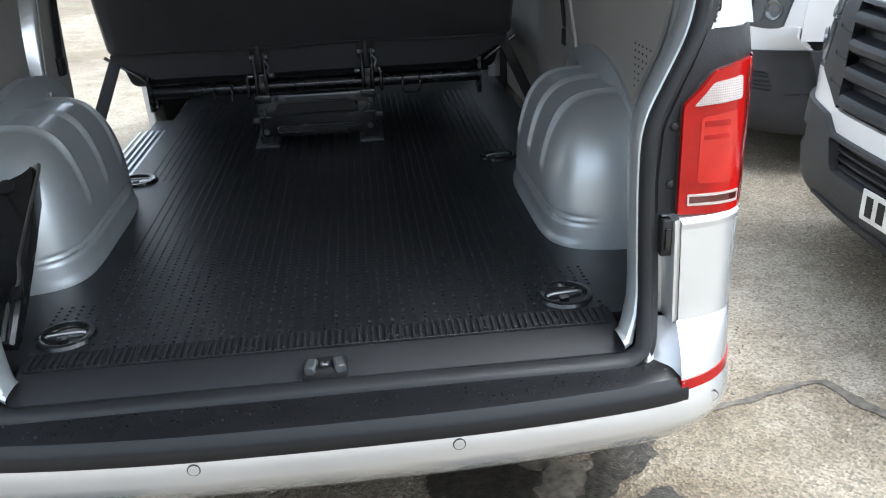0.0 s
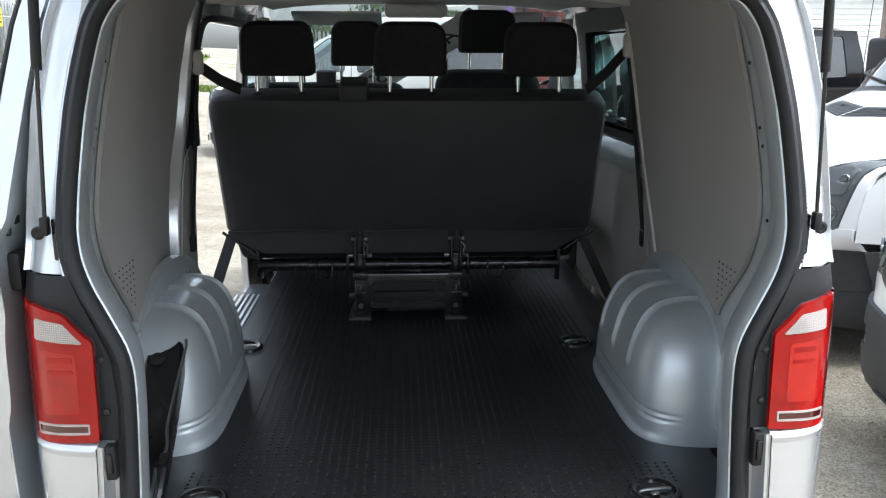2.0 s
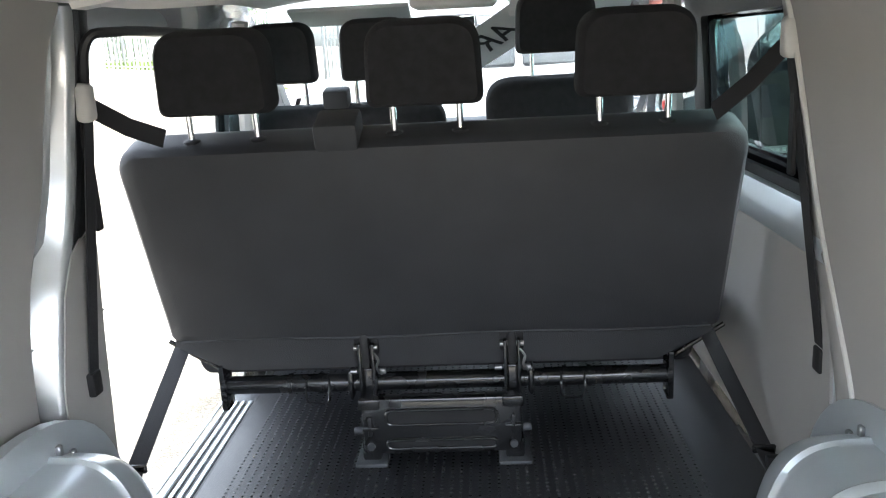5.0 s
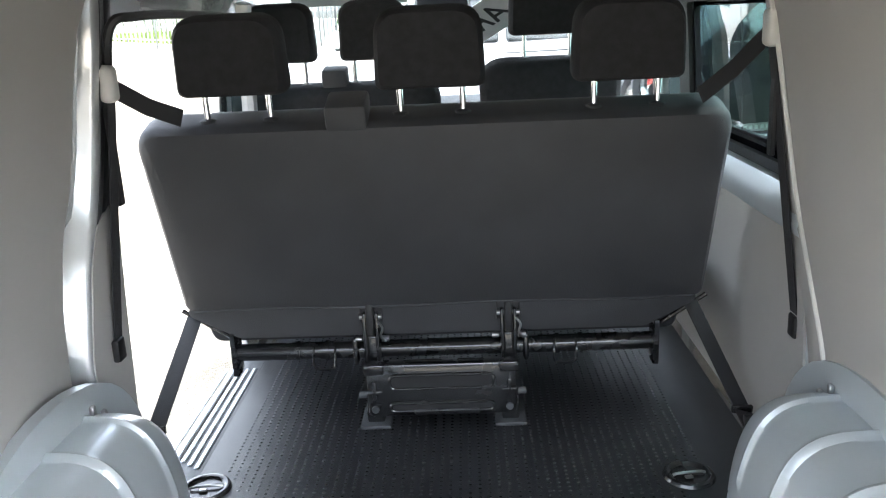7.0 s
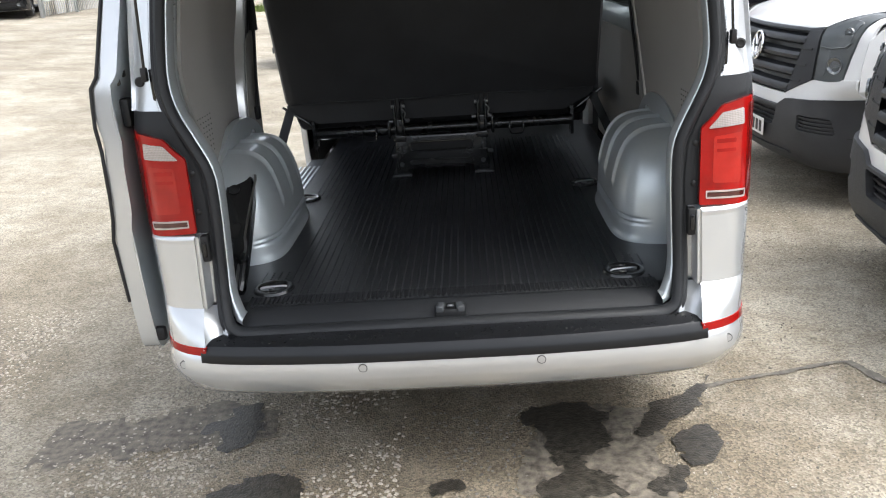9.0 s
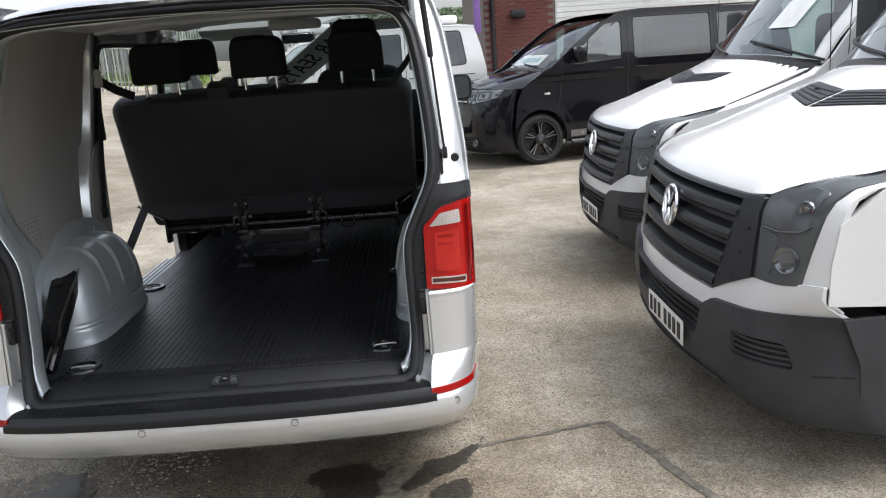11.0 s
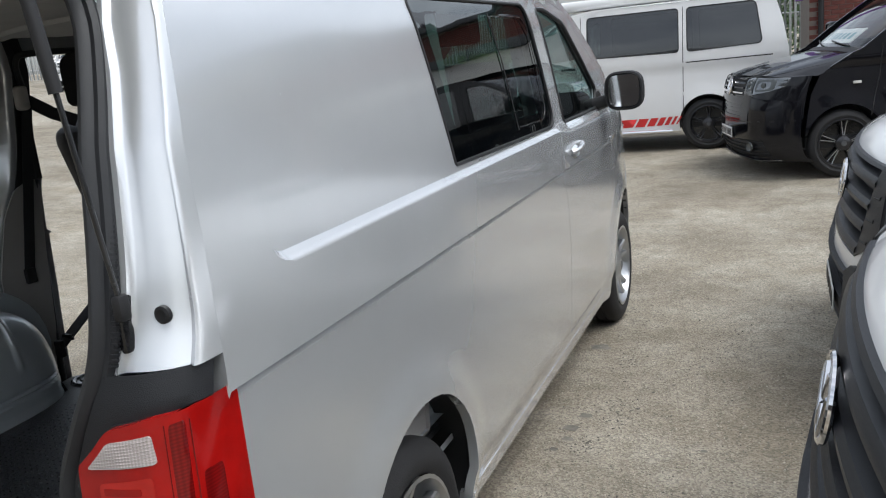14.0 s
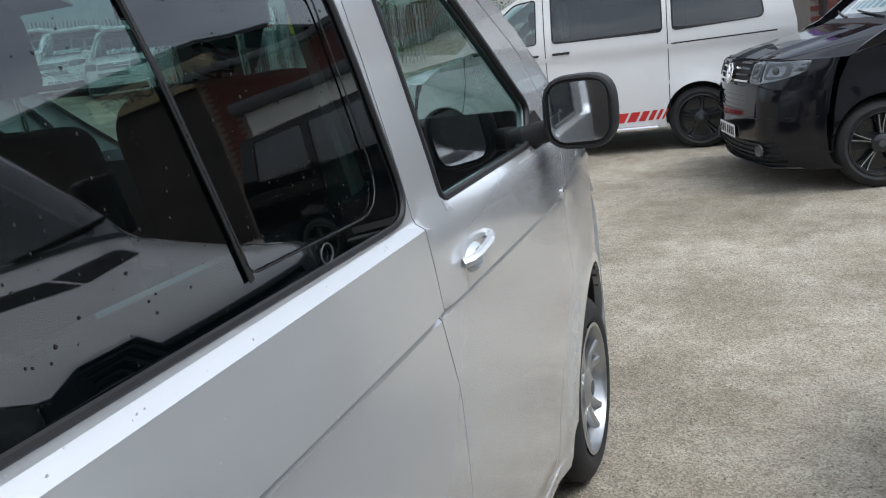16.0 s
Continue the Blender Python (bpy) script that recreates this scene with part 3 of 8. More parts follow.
# badge on the front wing, no letters
part("wing_badge", sheet(lambda y, z: (side_x(y, z) + 0.005, y, z), rounded([(3.64, 1.125), (3.72, 1.125), (3.72, 1.152), (3.64, 1.152)], 0.006), [], [], 0.03, (-0.006, 0, 0)), CHROME, van, "small chrome badge")

# middle window with its black surround and sliding pane
win = part("side_window", sheet(lambda y, z: (side_x(y, z) - 0.004, y, z), grown(MID_WINDOW, -0.004), [], [], 0.1), TINTED, van, "dark glass with rain drops")
win.visible_shadow = False
part("window_border", sheet(lambda y, z: (side_x(y, z) - 0.007, y, z), grown(MID_WINDOW, 0.004), [rounded([(1.545, 1.405), (2.545, 1.395), (2.455, 1.77), (1.47, 1.77)], 0.06)], [], 0.06, (-0.02, 0, 0)), BLACK_PAINT, win)
PANE = rounded([(2.125, 1.370), (2.52, 1.362), (2.455, 1.765), (2.035, 1.765)], [0.02, 0.09, 0.07, 0.02])
part("pane_rim", tube(bmesh.new(), [(side_x(y, z) + 0.0005, y, z) for y, z in dense(PANE, 0.03)], 0.0016, 6, True), BLACK_STEEL, win)
part("pane_gap", strap(bmesh.new(), [(side_x(y, z) + 0.0004, y, z) for y, z in ((2.125, 1.362), (2.10, 1.48), (2.07, 1.62), (2.033, 1.775))], 0.010, 0.002, (0, 1, 0)), INK, win)
part("glass_mark", tube(bmesh.new(), [(side_x(2.31, 1.344) + 0.0005, 2.31 + 0.017 * math.cos(a), 1.344 + 0.015 * math.sin(a)) for a in span(0, 2 * math.pi, 20)[:-1]], 0.0012, 5, True), GREY_PLASTIC, win)
part("window_seal", tube(bmesh.new(), [(side_x(y, z) - 0.001, y, z) for y, z in dense(MID_WINDOW, 0.04)], 0.006, 6, True), RUBBER, win)
# roof and front
def roof_pos(u, y):
    edge = 0.80 if y < 2.7 else interp([(2.7, 0.80), (3.2, 0.78), (4.3, 0.84)], y)
    z = interp([(0.36, 1.90), (0.5, 1.955), (1.5, 1.985), (2.6, 1.995), (2.98, 1.965)], y)
    return (u * edge, y, z - 0.06 * abs(u) ** 4)


part("roof", sheet(roof_pos, [(-1, 0.38), (1, 0.38), (1, 2.98), (-1, 2.98)], [], [], 0.12), SILVER, van)
ws = part("windscreen", sheet(lambda u, y: (u * interp([(2.85, 0.80), (4.25, 0.80)], y), y + 0.10 * (1 - u * u) * soft(2.95, 3.2, y), interp([(2.95, 1.96), (3.1, 1.90), (3.4, 1.765), (3.7, 1.60), (4.25, 1.22)], y)), [(-1, 2.95), (1, 2.95), (1, 4.25), (-1, 4.25)], [], [], 0.14), CLEAR_GLASS, van)
ws.visible_shadow = False
part("bonnet", sheet(lambda u, y: (u * 0.82, y - 0.12 * abs(u) ** 3 * soft(4.5, 4.9, y), interp([(4.2, 1.2), (4.5, 1.12), (4.75, 1.02), (4.85, 0.92)], y)), [(-1, 4.22), (1, 4.22), (1, 4.86), (-1, 4.86)], [], [], 0.1), SILVER, van)
part("nose", sheet(lambda u, z: (u * 0.82, 4.88 - 0.12 * abs(u) ** 3 - 0.08 * soft(0.8, 0.93, z), z), [(-1, 0.22), (1, 0.22), (1, 0.93), (-1, 0.93)], [], [], 0.1), SILVER, van)

# ---- rear frame ----
OPENING = [(0.0, 0.515), (0.30, 0.513), (0.60, 0.512), (0.675, 0.525), (0.700, 0.575), (0.698, 0.75), (0.695, 0.92), (0.703, 1.02), (0.742, 1.11), (0.785, 1.20), (0.803, 1.28), (0.802, 1.38), (0.790, 1.52), (0.772, 1.66), (0.745, 1.765), (0.68, 1.825), (0.50, 1.85), (0.0, 1.865)]


def rear_y(z):
    return interp([(0.2, 0.03), (0.50, 0.055), (0.60, 0.085), (0.85, 0.105), (1.15, 0.125), (1.30, 0.15), (1.55, 0.21), (1.80, 0.30), (1.93, 0.37)], z)


half = smooth_line([(x, 0, z) for x, z in OPENING], 4)
RING = [(p.x, p.z) for p in half] + [(-p.x, p.z) for p in half[-2:0:-1]]


def ring_skin(shape, material, name, label="", parent=van, above=0.0):
    """shape: steps of (inwards from the opening's edge, forwards from the rear face)."""
    c = Vector((0, 1.2))
    loops = []
    for i, (x, z) in enumerate(RING):
        a, b = Vector(RING[i - 1]), Vector(RING[(i + 1) % len(RING)])
        t = (b - a).normalized()
        nrm = Vector((-t.y, t.x))
        if nrm.dot(c - Vector((x, z))) < 0:
            nrm.negate()
        flare = 1 + 1.0 * soft(0.64, 0.53, z) if above else 1.0
        deep = 0.030 * soft(0.54, 0.72, z)
        loops.append([(x + nrm.x * (d * flare - deep * 0.33), rear_y(z) + f + deep, z + nrm.y * (d * flare - deep * 0.33)) for d, f in shape])
    if above:
        # open at the sill: from one foot over the roof to the other
        keep = [i for i, (x, z) in enumerate(RING) if z > above or abs(x) > 0.64]
        loops = [loops[i] for i in keep]
    else:
        loops.append(loops[0])
    return part(name, rings(bmesh.new(), loops, closed=False, caps=False), material, parent, label)


ring_skin([(-0.018, 0.032), (-0.024, 0.014), (-0.019, 0.004), (-0.010, 0.004), (-0.005, -0.006), (0.003, -0.011), (0.012, -0.009), (0.020, 0.0), (0.022, 0.02), (0.016, 0.035)], SEAL, "tailgate_seal", "grey rubber door seal")
ring_skin([(0.012, 0.030), (0.017, 0.019), (0.021, 0.015), (0.025, 0.018), (0.027, 0.030), (0.027, 0.055), (0.022, 0.085), (0.012, 0.12), (-0.004, 0.155), (-0.03, 0.20)], INNER_SILVER, "inner_pillar", "blue-silver painted door frame", above=0.60)


def corner(x, z):
    """The rear corner's skin, from the opening's edge round to the side; squarer beside the lamp than above it."""
    t = min(1.0, max(0.0, (x - 0.70) / (side_x(0.27, z) - 0.70)))
    depth = max(0.0, interp([(1.2, 0.298), (1.55, 0.325), (1.93, 0.42)], z) - rear_y(z))
    p, q = interp([(1.14, 3.2), (1.26, 2.6)], z), interp([(1.14, 3.2), (1.26, 2.0)], z)
    return (x, rear_y(z) + depth * (1 - max(0.0, 1 - t ** p) ** (1 / q)), z)


def edge_x(z, d=0.0):
    """The opening's half width at a height."""
    pts = [(z_, x_) for x_, z_ in OPENING[3:15]]
    return interp(pts, z) + d


def corner_panel(zs, inner, material, name, label="", push=0.0, outer=0.0, parent=None):
    made = []
    for s in (1, -1):
        bm = bmesh.new()
        loops = []
        for z in zs:
            a, b = edge_x(z, inner), side_x(0.27, z) - outer
            row = []
            for i in range(15):
                t = i / 14
                t = 1 - (1 - t) ** 1.7
                x, y, zz = corner(a + (b - a) * t, z)
                row.append((s * x, y - push, zz))
            loops.append(row)
        rings(bm, loops, closed=False, caps=False)
        made.append(part(name, bm, material, parent or van, label))
    return made


def jamb(zs, shape, material, name, label=""):
    """shape: steps of (outwards from the opening's edge, forwards of the rear face)."""
    for s in (1, -1):
        loops = [[(s * edge_x(z, d), corner(edge_x(z, d), z)[1] + f, z) for d, f in shape] for z in zs]
        part(name, rings(bmesh.new(), loops, closed=False, caps=False), material, van, label)


def channel(z):
    """Across the pillar above the lamp: seal flange, sunk channel, ridge, then the corner."""
    e, xs = edge_x(z), side_x(0.27, z)
    row = [(e + 0.020, 0.062), (e + 0.030, 0.040), (e + 0.042, 0.036), (e + 0.046, 0.046)]
    for i in range(5):
        row.append((e + 0.050 + (xs - 0.020 - e - 0.050) * i / 4, 0.048 - 0.014 * i / 4))
    row += [(xs - 0.014, 0.020), (xs - 0.009, 0.006), (xs - 0.006, 0.001), (xs - 0.004, 0.0), (xs - 0.002, 0.0), (xs, 0.0)]
    return row


for s in (1, -1):
    loops = [[(s * x, corner(x, z)[1] + f, z) for x, f in channel(z)] for z in span(1.203, 1.90, 18)]
    part("rear_pillar", rings(bmesh.new(), loops, closed=False, caps=False), SILVER, van, "silver pillar with a sunk channel")
for ob_ in corner_panel(span(0.835, 1.205, 19), 0.024, PLASTIC, "pillar_trim", "black plastic cover round the lamp", 0.003, 0.003):
    for v in ob_.data.vertices:
        v.co.y += 0.031 - 0.004 * soft(0.82, 0.88, abs(v.co.x))
corner_panel(span(0.590, 0.808, 8), 0.066, SILVER, "rear_quarter", "", 0.0)
for ob_, s in zip(corner_panel([0.808, 0.812, 0.818, 0.826, 0.832], 0.066, SILVER, "lamp_ledge", "", 0.0), (1, -1)):
    for v in ob_.data.vertices:
        v.co.y -= 0.004 * soft(0.806, 0.828, v.co.z) - 0.03 * soft(0.826, 0.832, v.co.z)
jamb(span(0.598, 0.828, 6), [(0.018, 0.062), (0.026, 0.044), (0.034, 0.042), (0.037, 0.056), (0.047, 0.056), (0.051, 0.012), (0.054, 0.004), (0.060, 0.004), (0.062, 0.010), (0.067, 0.008)], SILVER, "door_jamb")

# tail lamps
def lamp_turn(x):
    """How far round the corner a point lies, from 0 (rear face) to 1 (side), for its place across the van."""
    return math.asin(min(1.0, max(0.0, (x - 0.70) / 0.238)) ** 1.6) * 2 / math.pi


def lamp_shape(w, z, s, push):
    a, out = w * math.pi / 2, push - 0.027
    side, rear = max(0.0, math.sin(a)), max(0.0, math.cos(a))
    return (s * (0.70 + 0.238 * side ** 0.625 + out * side ** 3), rear_y(z) + (0.298 - rear_y(z)) * (1 - rear ** 0.625) - (out - 0.014) * rear ** 0.5, z)


def round_lamp(poly):
    return [(lamp_turn(x), z) for x, z in poly]


for s in (1, -1):
    on_lamp = lambda push: lambda w, z: lamp_shape(w, z, s, push)
    shell = rounded([(0.066, 0.838), (0.46, 0.828), (1.0, 0.816), (1.0, 1.145), (0.466, 1.140), (0.222, 1.126), (0.070, 1.064)], [0.008, 0.008, 0.008, 0.008, 0.03, 0.03, 0.012])
    lamp = part("tail_lamp", sheet(on_lamp(0.030), shell, [], [], 0.05, (0, 0.024, 0), grid=(0.04, 0.02)), RED, van, "red tail lamp with clear strips")
    part("lamp_body", sheet(on_lamp(0.024), round_lamp([(0.773, 0.842), (0.90, 0.828), (0.90, 1.132), (0.885, 1.131), (0.828, 1.113), (0.777, 1.055)]), [], [], 0.05, (0, 0.075, 0)), RUBBER, lamp)
    lens = part("reversing_lens", sheet(on_lamp(0.0325), round_lamp(rounded([(0.780, 1.062), (0.892, 1.066), (0.888, 1.114), (0.822, 1.106)], 0.006)), [], [], 0.05, (0, 0.004, 0)), CLEAR, lamp, "clear ribbed lens")
    for i in range(8):
        t = (i + 0.5) / 8
        xa, xb = 0.788 + 0.034 * t, 0.888 - 0.003 * t
        za, zb = 1.060 + 0.043 * t, 1.068 + 0.042 * t
        part("lens_rib", tube(bmesh.new(), [on_lamp(0.0330)(lamp_turn(xa + (xb - xa) * k / 6), za + (zb - za) * k / 6) for k in range(7)], 0.0008, 5), CLEAR, lens)
    part("fog_lens", sheet(on_lamp(0.0325), round_lamp(rounded([(0.776, 0.856), (0.900, 0.846), (0.902, 0.872), (0.776, 0.880)], 0.004)), [round_lamp(rounded([(0.780, 0.861), (0.896, 0.852), (0.898, 0.867), (0.780, 0.875)], 0.002))], [], 0.05, (0, 0.004, 0)), CLEAR, lamp)
    part("fog_bar", sheet(on_lamp(0.0312), round_lamp([(0.779, 0.860), (0.897, 0.851), (0.899, 0.868), (0.779, 0.876)]), [], [], 0.05, (0, 0.002, 0)), RED_DEEP, lamp)
    part("lens_block", sheet(on_lamp(0.0308), round_lamp(rounded([(0.796, 0.902), (0.884, 0.894), (0.884, 1.045), (0.798, 1.038)], 0.010)), [], [], 0.05, (0, 0.002, 0)), RED_LIGHT, lamp)
    for za, zb in ((1.018, 1.030), (0.992, 1.001)):
        part("lens_step", sheet(on_lamp(0.0318), round_lamp(rounded([(0.806, za), (0.866, za - 0.002), (0.866, zb - 0.002), (0.806, zb)], 0.003)), [], [], 0.05, (0, 0.002, 0)), RED, lamp)
    # darker flute and the side reflector round the corner
    part("side_lens", sheet(on_lamp(0.0310), rounded([(0.60, 0.842), (0.70, 0.838), (0.72, 1.126), (0.60, 1.124)], 0.02), [], [], 0.05, (0, 0.003, 0)), RED_MID, lamp)
    part("side_reflector", sheet(on_lamp(0.0312), rounded([(0.80, 0.905), (0.93, 0.902), (0.93, 1.03), (0.80, 1.03)], 0.02), [], [], 0.05, (0, 0.003, 0)), RED_MID, lamp)
    for w_ in (0.575, 0.755):
        part("side_rib", tube(bmesh.new(), [on_lamp(0.0312)(w_, z) for z in span(0.85, 1.125, 8)], 0.0009, 5), RED_MID, lamp)
    part("lamp_edge", tube(bmesh.new(), [on_lamp(0.014)(w_, z_) for w_, z_ in ((0.85, 0.818), (0.4, 0.824), (0.22, 0.832), (0.071, 0.836), (0.067, 0.90), (0.067, 1.0), (0.073, 1.062), (0.135, 1.094), (0.225, 1.124), (0.38, 1.133), (0.85, 1.143))], 0.0035, 6), RUBBER, lamp)
    for bx, bz in ((0.744, 0.90), (0.748, 1.02)):
        part("bolt", lathe(bmesh.new(), [(0.0, 0.009), (-0.008, 0.009), (-0.011, 0.005), (-0.011, 0.0)], 12, "y", (s * bx, corner(bx, bz)[1] + 0.032, bz)), RUBBER, van)
    # buffer block in the jamb below the lamp
    st = part("striker_plate", boxm(s * 0.738 - 0.012, s * 0.738 + 0.012, 0.112, 0.165, 0.745, 0.828, 0.005), RUBBER, van, "black buffer block")
    part("striker_slot", boxm(s * 0.738 - 0.006, s * 0.738 + 0.006, 0.106, 0.115, 0.762, 0.812, 0.003), BLACK_STEEL, st)
    part("striker_tab", boxm(s * 0.738 - 0.010, s * 0.738 + 0.010, 0.125, 0.15, 0.832, 0.835, 0.001), GREY_STEEL, st)
    # gas strut
    ball = Vector((s * 0.856, corner(0.856, 1.31)[1] + 0.008, 1.31))
    top = Vector((s * 0.80, 0.15, 2.02))
    d = (top - ball)
    strut = part("gas_strut", tube(bmesh.new(), [ball, ball + d * 0.5], 0.0045, 10), BLACK_STEEL, van, "black gas strut")
    part("strut_body", tube(bmesh.new(), [ball + d * 0.47, ball + d * 0.475, top], 0.0105, 12), RUBBER, strut)
    part("strut_socket", boxm(-0.009, 0.009, -0.012, 0.012, -0.018, 0.024, 0.005, 2, Matrix.Translation(ball)), RUBBER, strut)
    bk = part("strut_bracket", boxm(-0.013, 0.013, 0.004, 0.05, -0.065, 0.03, 0.006, 2, Matrix.Translation(ball + Vector((-s * 0.022, 0.0, -0.012)))), BLACK_STEEL, strut)
    part("grommet", lathe(bmesh.new(), [(0.004, 0.015), (-0.004, 0.015), (-0.006, 0.010), (-0.003, 0.0)], 18, "y", (s * 0.892, corner(0.892, 1.288)[1] + 0.034, 1.288)), RUBBER, van, "round black grommet")

# corrugated cable hose in the channel beside the seal
hose_line = [(edge_x(z) + 0.018 + 0.035 * (1.6 - z), rear_y(z) + 0.046, z) for z in span(1.22, 1.62, 16)]
hose = part("cable_hose", tube(bmesh.new(), hose_line, 0.0085, 10), RUBBER, van, "black corrugated cable hose")
bm = bmesh.new()
for i in range(48):
    q = i / 47 * 16
    k = min(15, int(q))
    c_ = Vector(hose_line[k]).lerp(Vector(hose_line[k + 1]), q - k)
    d_ = (Vector(hose_line[k + 1]) - Vector(hose_line[k])).normalized() * 0.0022
    tube(bm, [c_ - d_, c_ + d_], 0.0108, 10)
tagged(part("corrugation", bm, PLASTIC, hose), kind="stuff")

# tailgate, lifted over the opening
gate = part("tailgate", boxm(-0.85, 0.85, -1.40, 0.0, -0.03, 0.03, 0.025, 3, pose(0, 0.36, 1.99, -5, 0, 0)), SILVER, van, "lifted silver tailgate")
part("tailgate_lining", boxm(-0.74, 0.74, -1.30, -0.08, -0.045, -0.032, 0.01, 2, pose(0, 0.36, 1.99, -5, 0, 0)), PLASTIC, gate)

# ---- rear bumper ----
HALF_PLAN = smooth_line([(0.0, -0.060, 0), (0.25, -0.0575, 0), (0.45, -0.048, 0), (0.60, -0.035, 0), (0.70, -0.021, 0), (0.77, -0.004, 0), (0.83, 0.024, 0), (0.878, 0.068, 0), (0.908, 0.125, 0), (0.922, 0.20, 0), (0.929, 0.30, 0), (0.932, 0.41, 0), (0.934, 0.52, 0)], 6)
PLAN = [(-p.x, p.y) for p in HALF_PLAN[:0:-1]] + [(p.x, p.y) for p in HALF_PLAN]


def bumper_y(x, out=0.0):
    return interp([(p.x, p.y) for p in HALF_PLAN], min(abs(x), 0.925)) - out


def bumper_at(i, d, z):
    """A point d outside the bumper's plan line."""
    x, y = PLAN[i]
    t = Vector((PLAN[min(i + 1, len(PLAN) - 1)][0] - PLAN[max(i - 1, 0)][0], PLAN[min(i + 1, len(PLAN) - 1)][1] - PLAN[max(i - 1, 0)][1])).normalized()
    x, y = x + t.y * d, y - t.x * d
    if y > 0.3:
        y = 0.3 + (y - 0.3) * (interp([(0.3, 0.622), (0.40, 0.628), (0.50, 0.640), (0.60, 0.678)], z) - 0.3) / 0.22
    return (x, y, z)


lower = [(-0.12, 0.336), (-0.050, 0.338), (-0.038, 0.344), (-0.026, 0.358), (-0.010, 0.382), (-0.001, 0.402), (0.003, 0.414), (0.003, 0.44), (0.001, 0.458), (-0.004, 0.472), (-0.010, 0.486), (-0.022, 0.496)]
bump_ob = part("rear_bumper", rings(bmesh.new(), [[bumper_at(i, d, z) for d, z in lower] for i in range(len(PLAN))], closed=False, caps=False), SILVER, van, "silver painted bumper skin")
step_loops = []
for i in range(49):
    x = -0.765 + 1.53 * i / 48
    yb = bumper_y(x)
    step_loops.append([(x, yb + d, z) for d, z in [(-0.001, 0.470), (0.003, 0.492), (0.018, 0.511), (0.045, 0.517), (0.10, 0.520), (0.135, 0.516), (0.155, 0.498), (0.155, 0.46), (0.0, 0.46)]])
part("bumper_step", rings(bmesh.new(), step_loops), STEP, bump_ob, "wet black plastic step pad")
part("sill_strip", rings(bmesh.new(), [[(x, y, z) for y, z in ((0.110, 0.485), (0.092, 0.503), (0.080, 0.508), (0.070, 0.503), (0.066, 0.492), (0.060, 0.492), (0.056, 0.500), (0.046, 0.502), (0.040, 0.49))] for x in span(-0.70, 0.70, 12)], closed=False, caps=False), SEAL, van, "black weather strip")
for s in (1, -1):
    idx = [i for i, (x, y) in enumerate(PLAN) if s * x > 0.748]
    if s < 0:
        idx.reverse()
    n = len(idx)
    # painted shoulder from the strip up to the quarter panel
    up = []
    for j, i in enumerate(idx):
        low_p = Vector(bumper_at(i, -0.006, 0.507))
        f = low_p.y
        g = soft(-0.012, 0.30, f)
        if f < 0.296:
            xt = 0.762 + (0.929 - 0.762) * (1 - (1 - min(1, j / 20)) ** 1.6)
            c = corner(xt, 0.603)
            top_p = Vector((s * xt, c[1] - 0.002, 0.603))
        if f >= 0.24 or (f < 0.296 and top_p.y > 0.291):
            yy = max(0.298, f)
            top_p = Vector((s * (side_x(yy, 0.6) + 0.004), yy, 0.600))
        out = (Vector((low_p.x, low_p.y, 0)) - Vector((top_p.x, top_p.y, 0)))
        row = [low_p + Vector((0, 0, -0.002))]
        for k in range(1, 7):
            q = k / 7
            p = low_p.lerp(top_p, q)
            bulge = 0.13 * math.sin(math.pi * q)
            p += Vector((out.x * bulge, out.y * bulge, 0.10 * out.length * math.sin(math.pi * q)))
            row.append(p)
        row += [top_p, top_p - out * 0.15 - Vector((0, 0, 0.012))]
        up.append(row)
    part("bumper_shoulder", rings(bmesh.new(), up, closed=False, caps=False), SILVER, bump_ob, "bright painted shoulder of the bumper")
    strip = [i for i in idx if PLAN[i][1] < 0.215]
    lp = []
    for j, i in enumerate(strip):
        q = j / (len(strip) - 1)
        a = 0.483 + 0.026 * soft(0.72, 1.0, q)
        lp.append([bumper_at(i, d, z) for d, z in ((-0.02, a), (-0.003, a + 0.001), (-0.004, 0.5095), (-0.02, 0.510))])
    part("red_reflector", rings(bmesh.new(), lp), RED, bump_ob, "red reflector strip")
    # silver fold closing the gutter beside the step pad
    b0, b1, c0, c1 = Vector((0.690, 0.112, 0.612)), Vector((0.672, 0.082, 0.512)), Vector((0.772, 0.100, 0.606)), Vector((0.752, -0.010, 0.503))
    fold = []
    for k in range(7):
        q = k / 6
        a, c = b0.lerp(b1, q ** 1.3), c0.lerp(c1, q)
        row = [a, a.lerp(c, 0.25) + Vector((0, -0.004, 0.0)), a.lerp(c, 0.45) + Vector((0, 0.018, -0.010)), a.lerp(c, 0.75) + Vector((0, 0.014, -0.008)), c]
        fold.append([Vector((s * p.x, p.y, p.z)) for p in row])
    part("gutter_corner", rings(bmesh.new(), fold, closed=False, caps=False), SILVER, van)
for x in (-0.832, -0.265, 0.265, 0.832):
    yb = bumper_y(x)
    part("parking_sensor", lathe(bmesh.new(), [(0.002, 0.0118), (-0.0035, 0.0112), (-0.004, 0.0), (-0.004, 0.0)], 20, "y", (x, yb - 0.0015, 0.445)), SILVER, bump_ob)
    part("sensor_gap", lathe(bmesh.new(), [(0.004, 0.0135), (-0.0032, 0.0135), (-0.0034, 0.0112), (0.004, 0.0112)], 20, "y", (x, yb - 0.0005, 0.445)), RUBBER, bump_ob)
bm = boxm(-0.80, 0.80, 0.10, 0.55, 0.35, 0.40, 0.02)
part("underbody", bm, RUBBER, van)
part("underbody", boxm(-0.60, 0.60, 0.5, 4.6, 0.26, 0.40, 0.03), RUBBER, van)

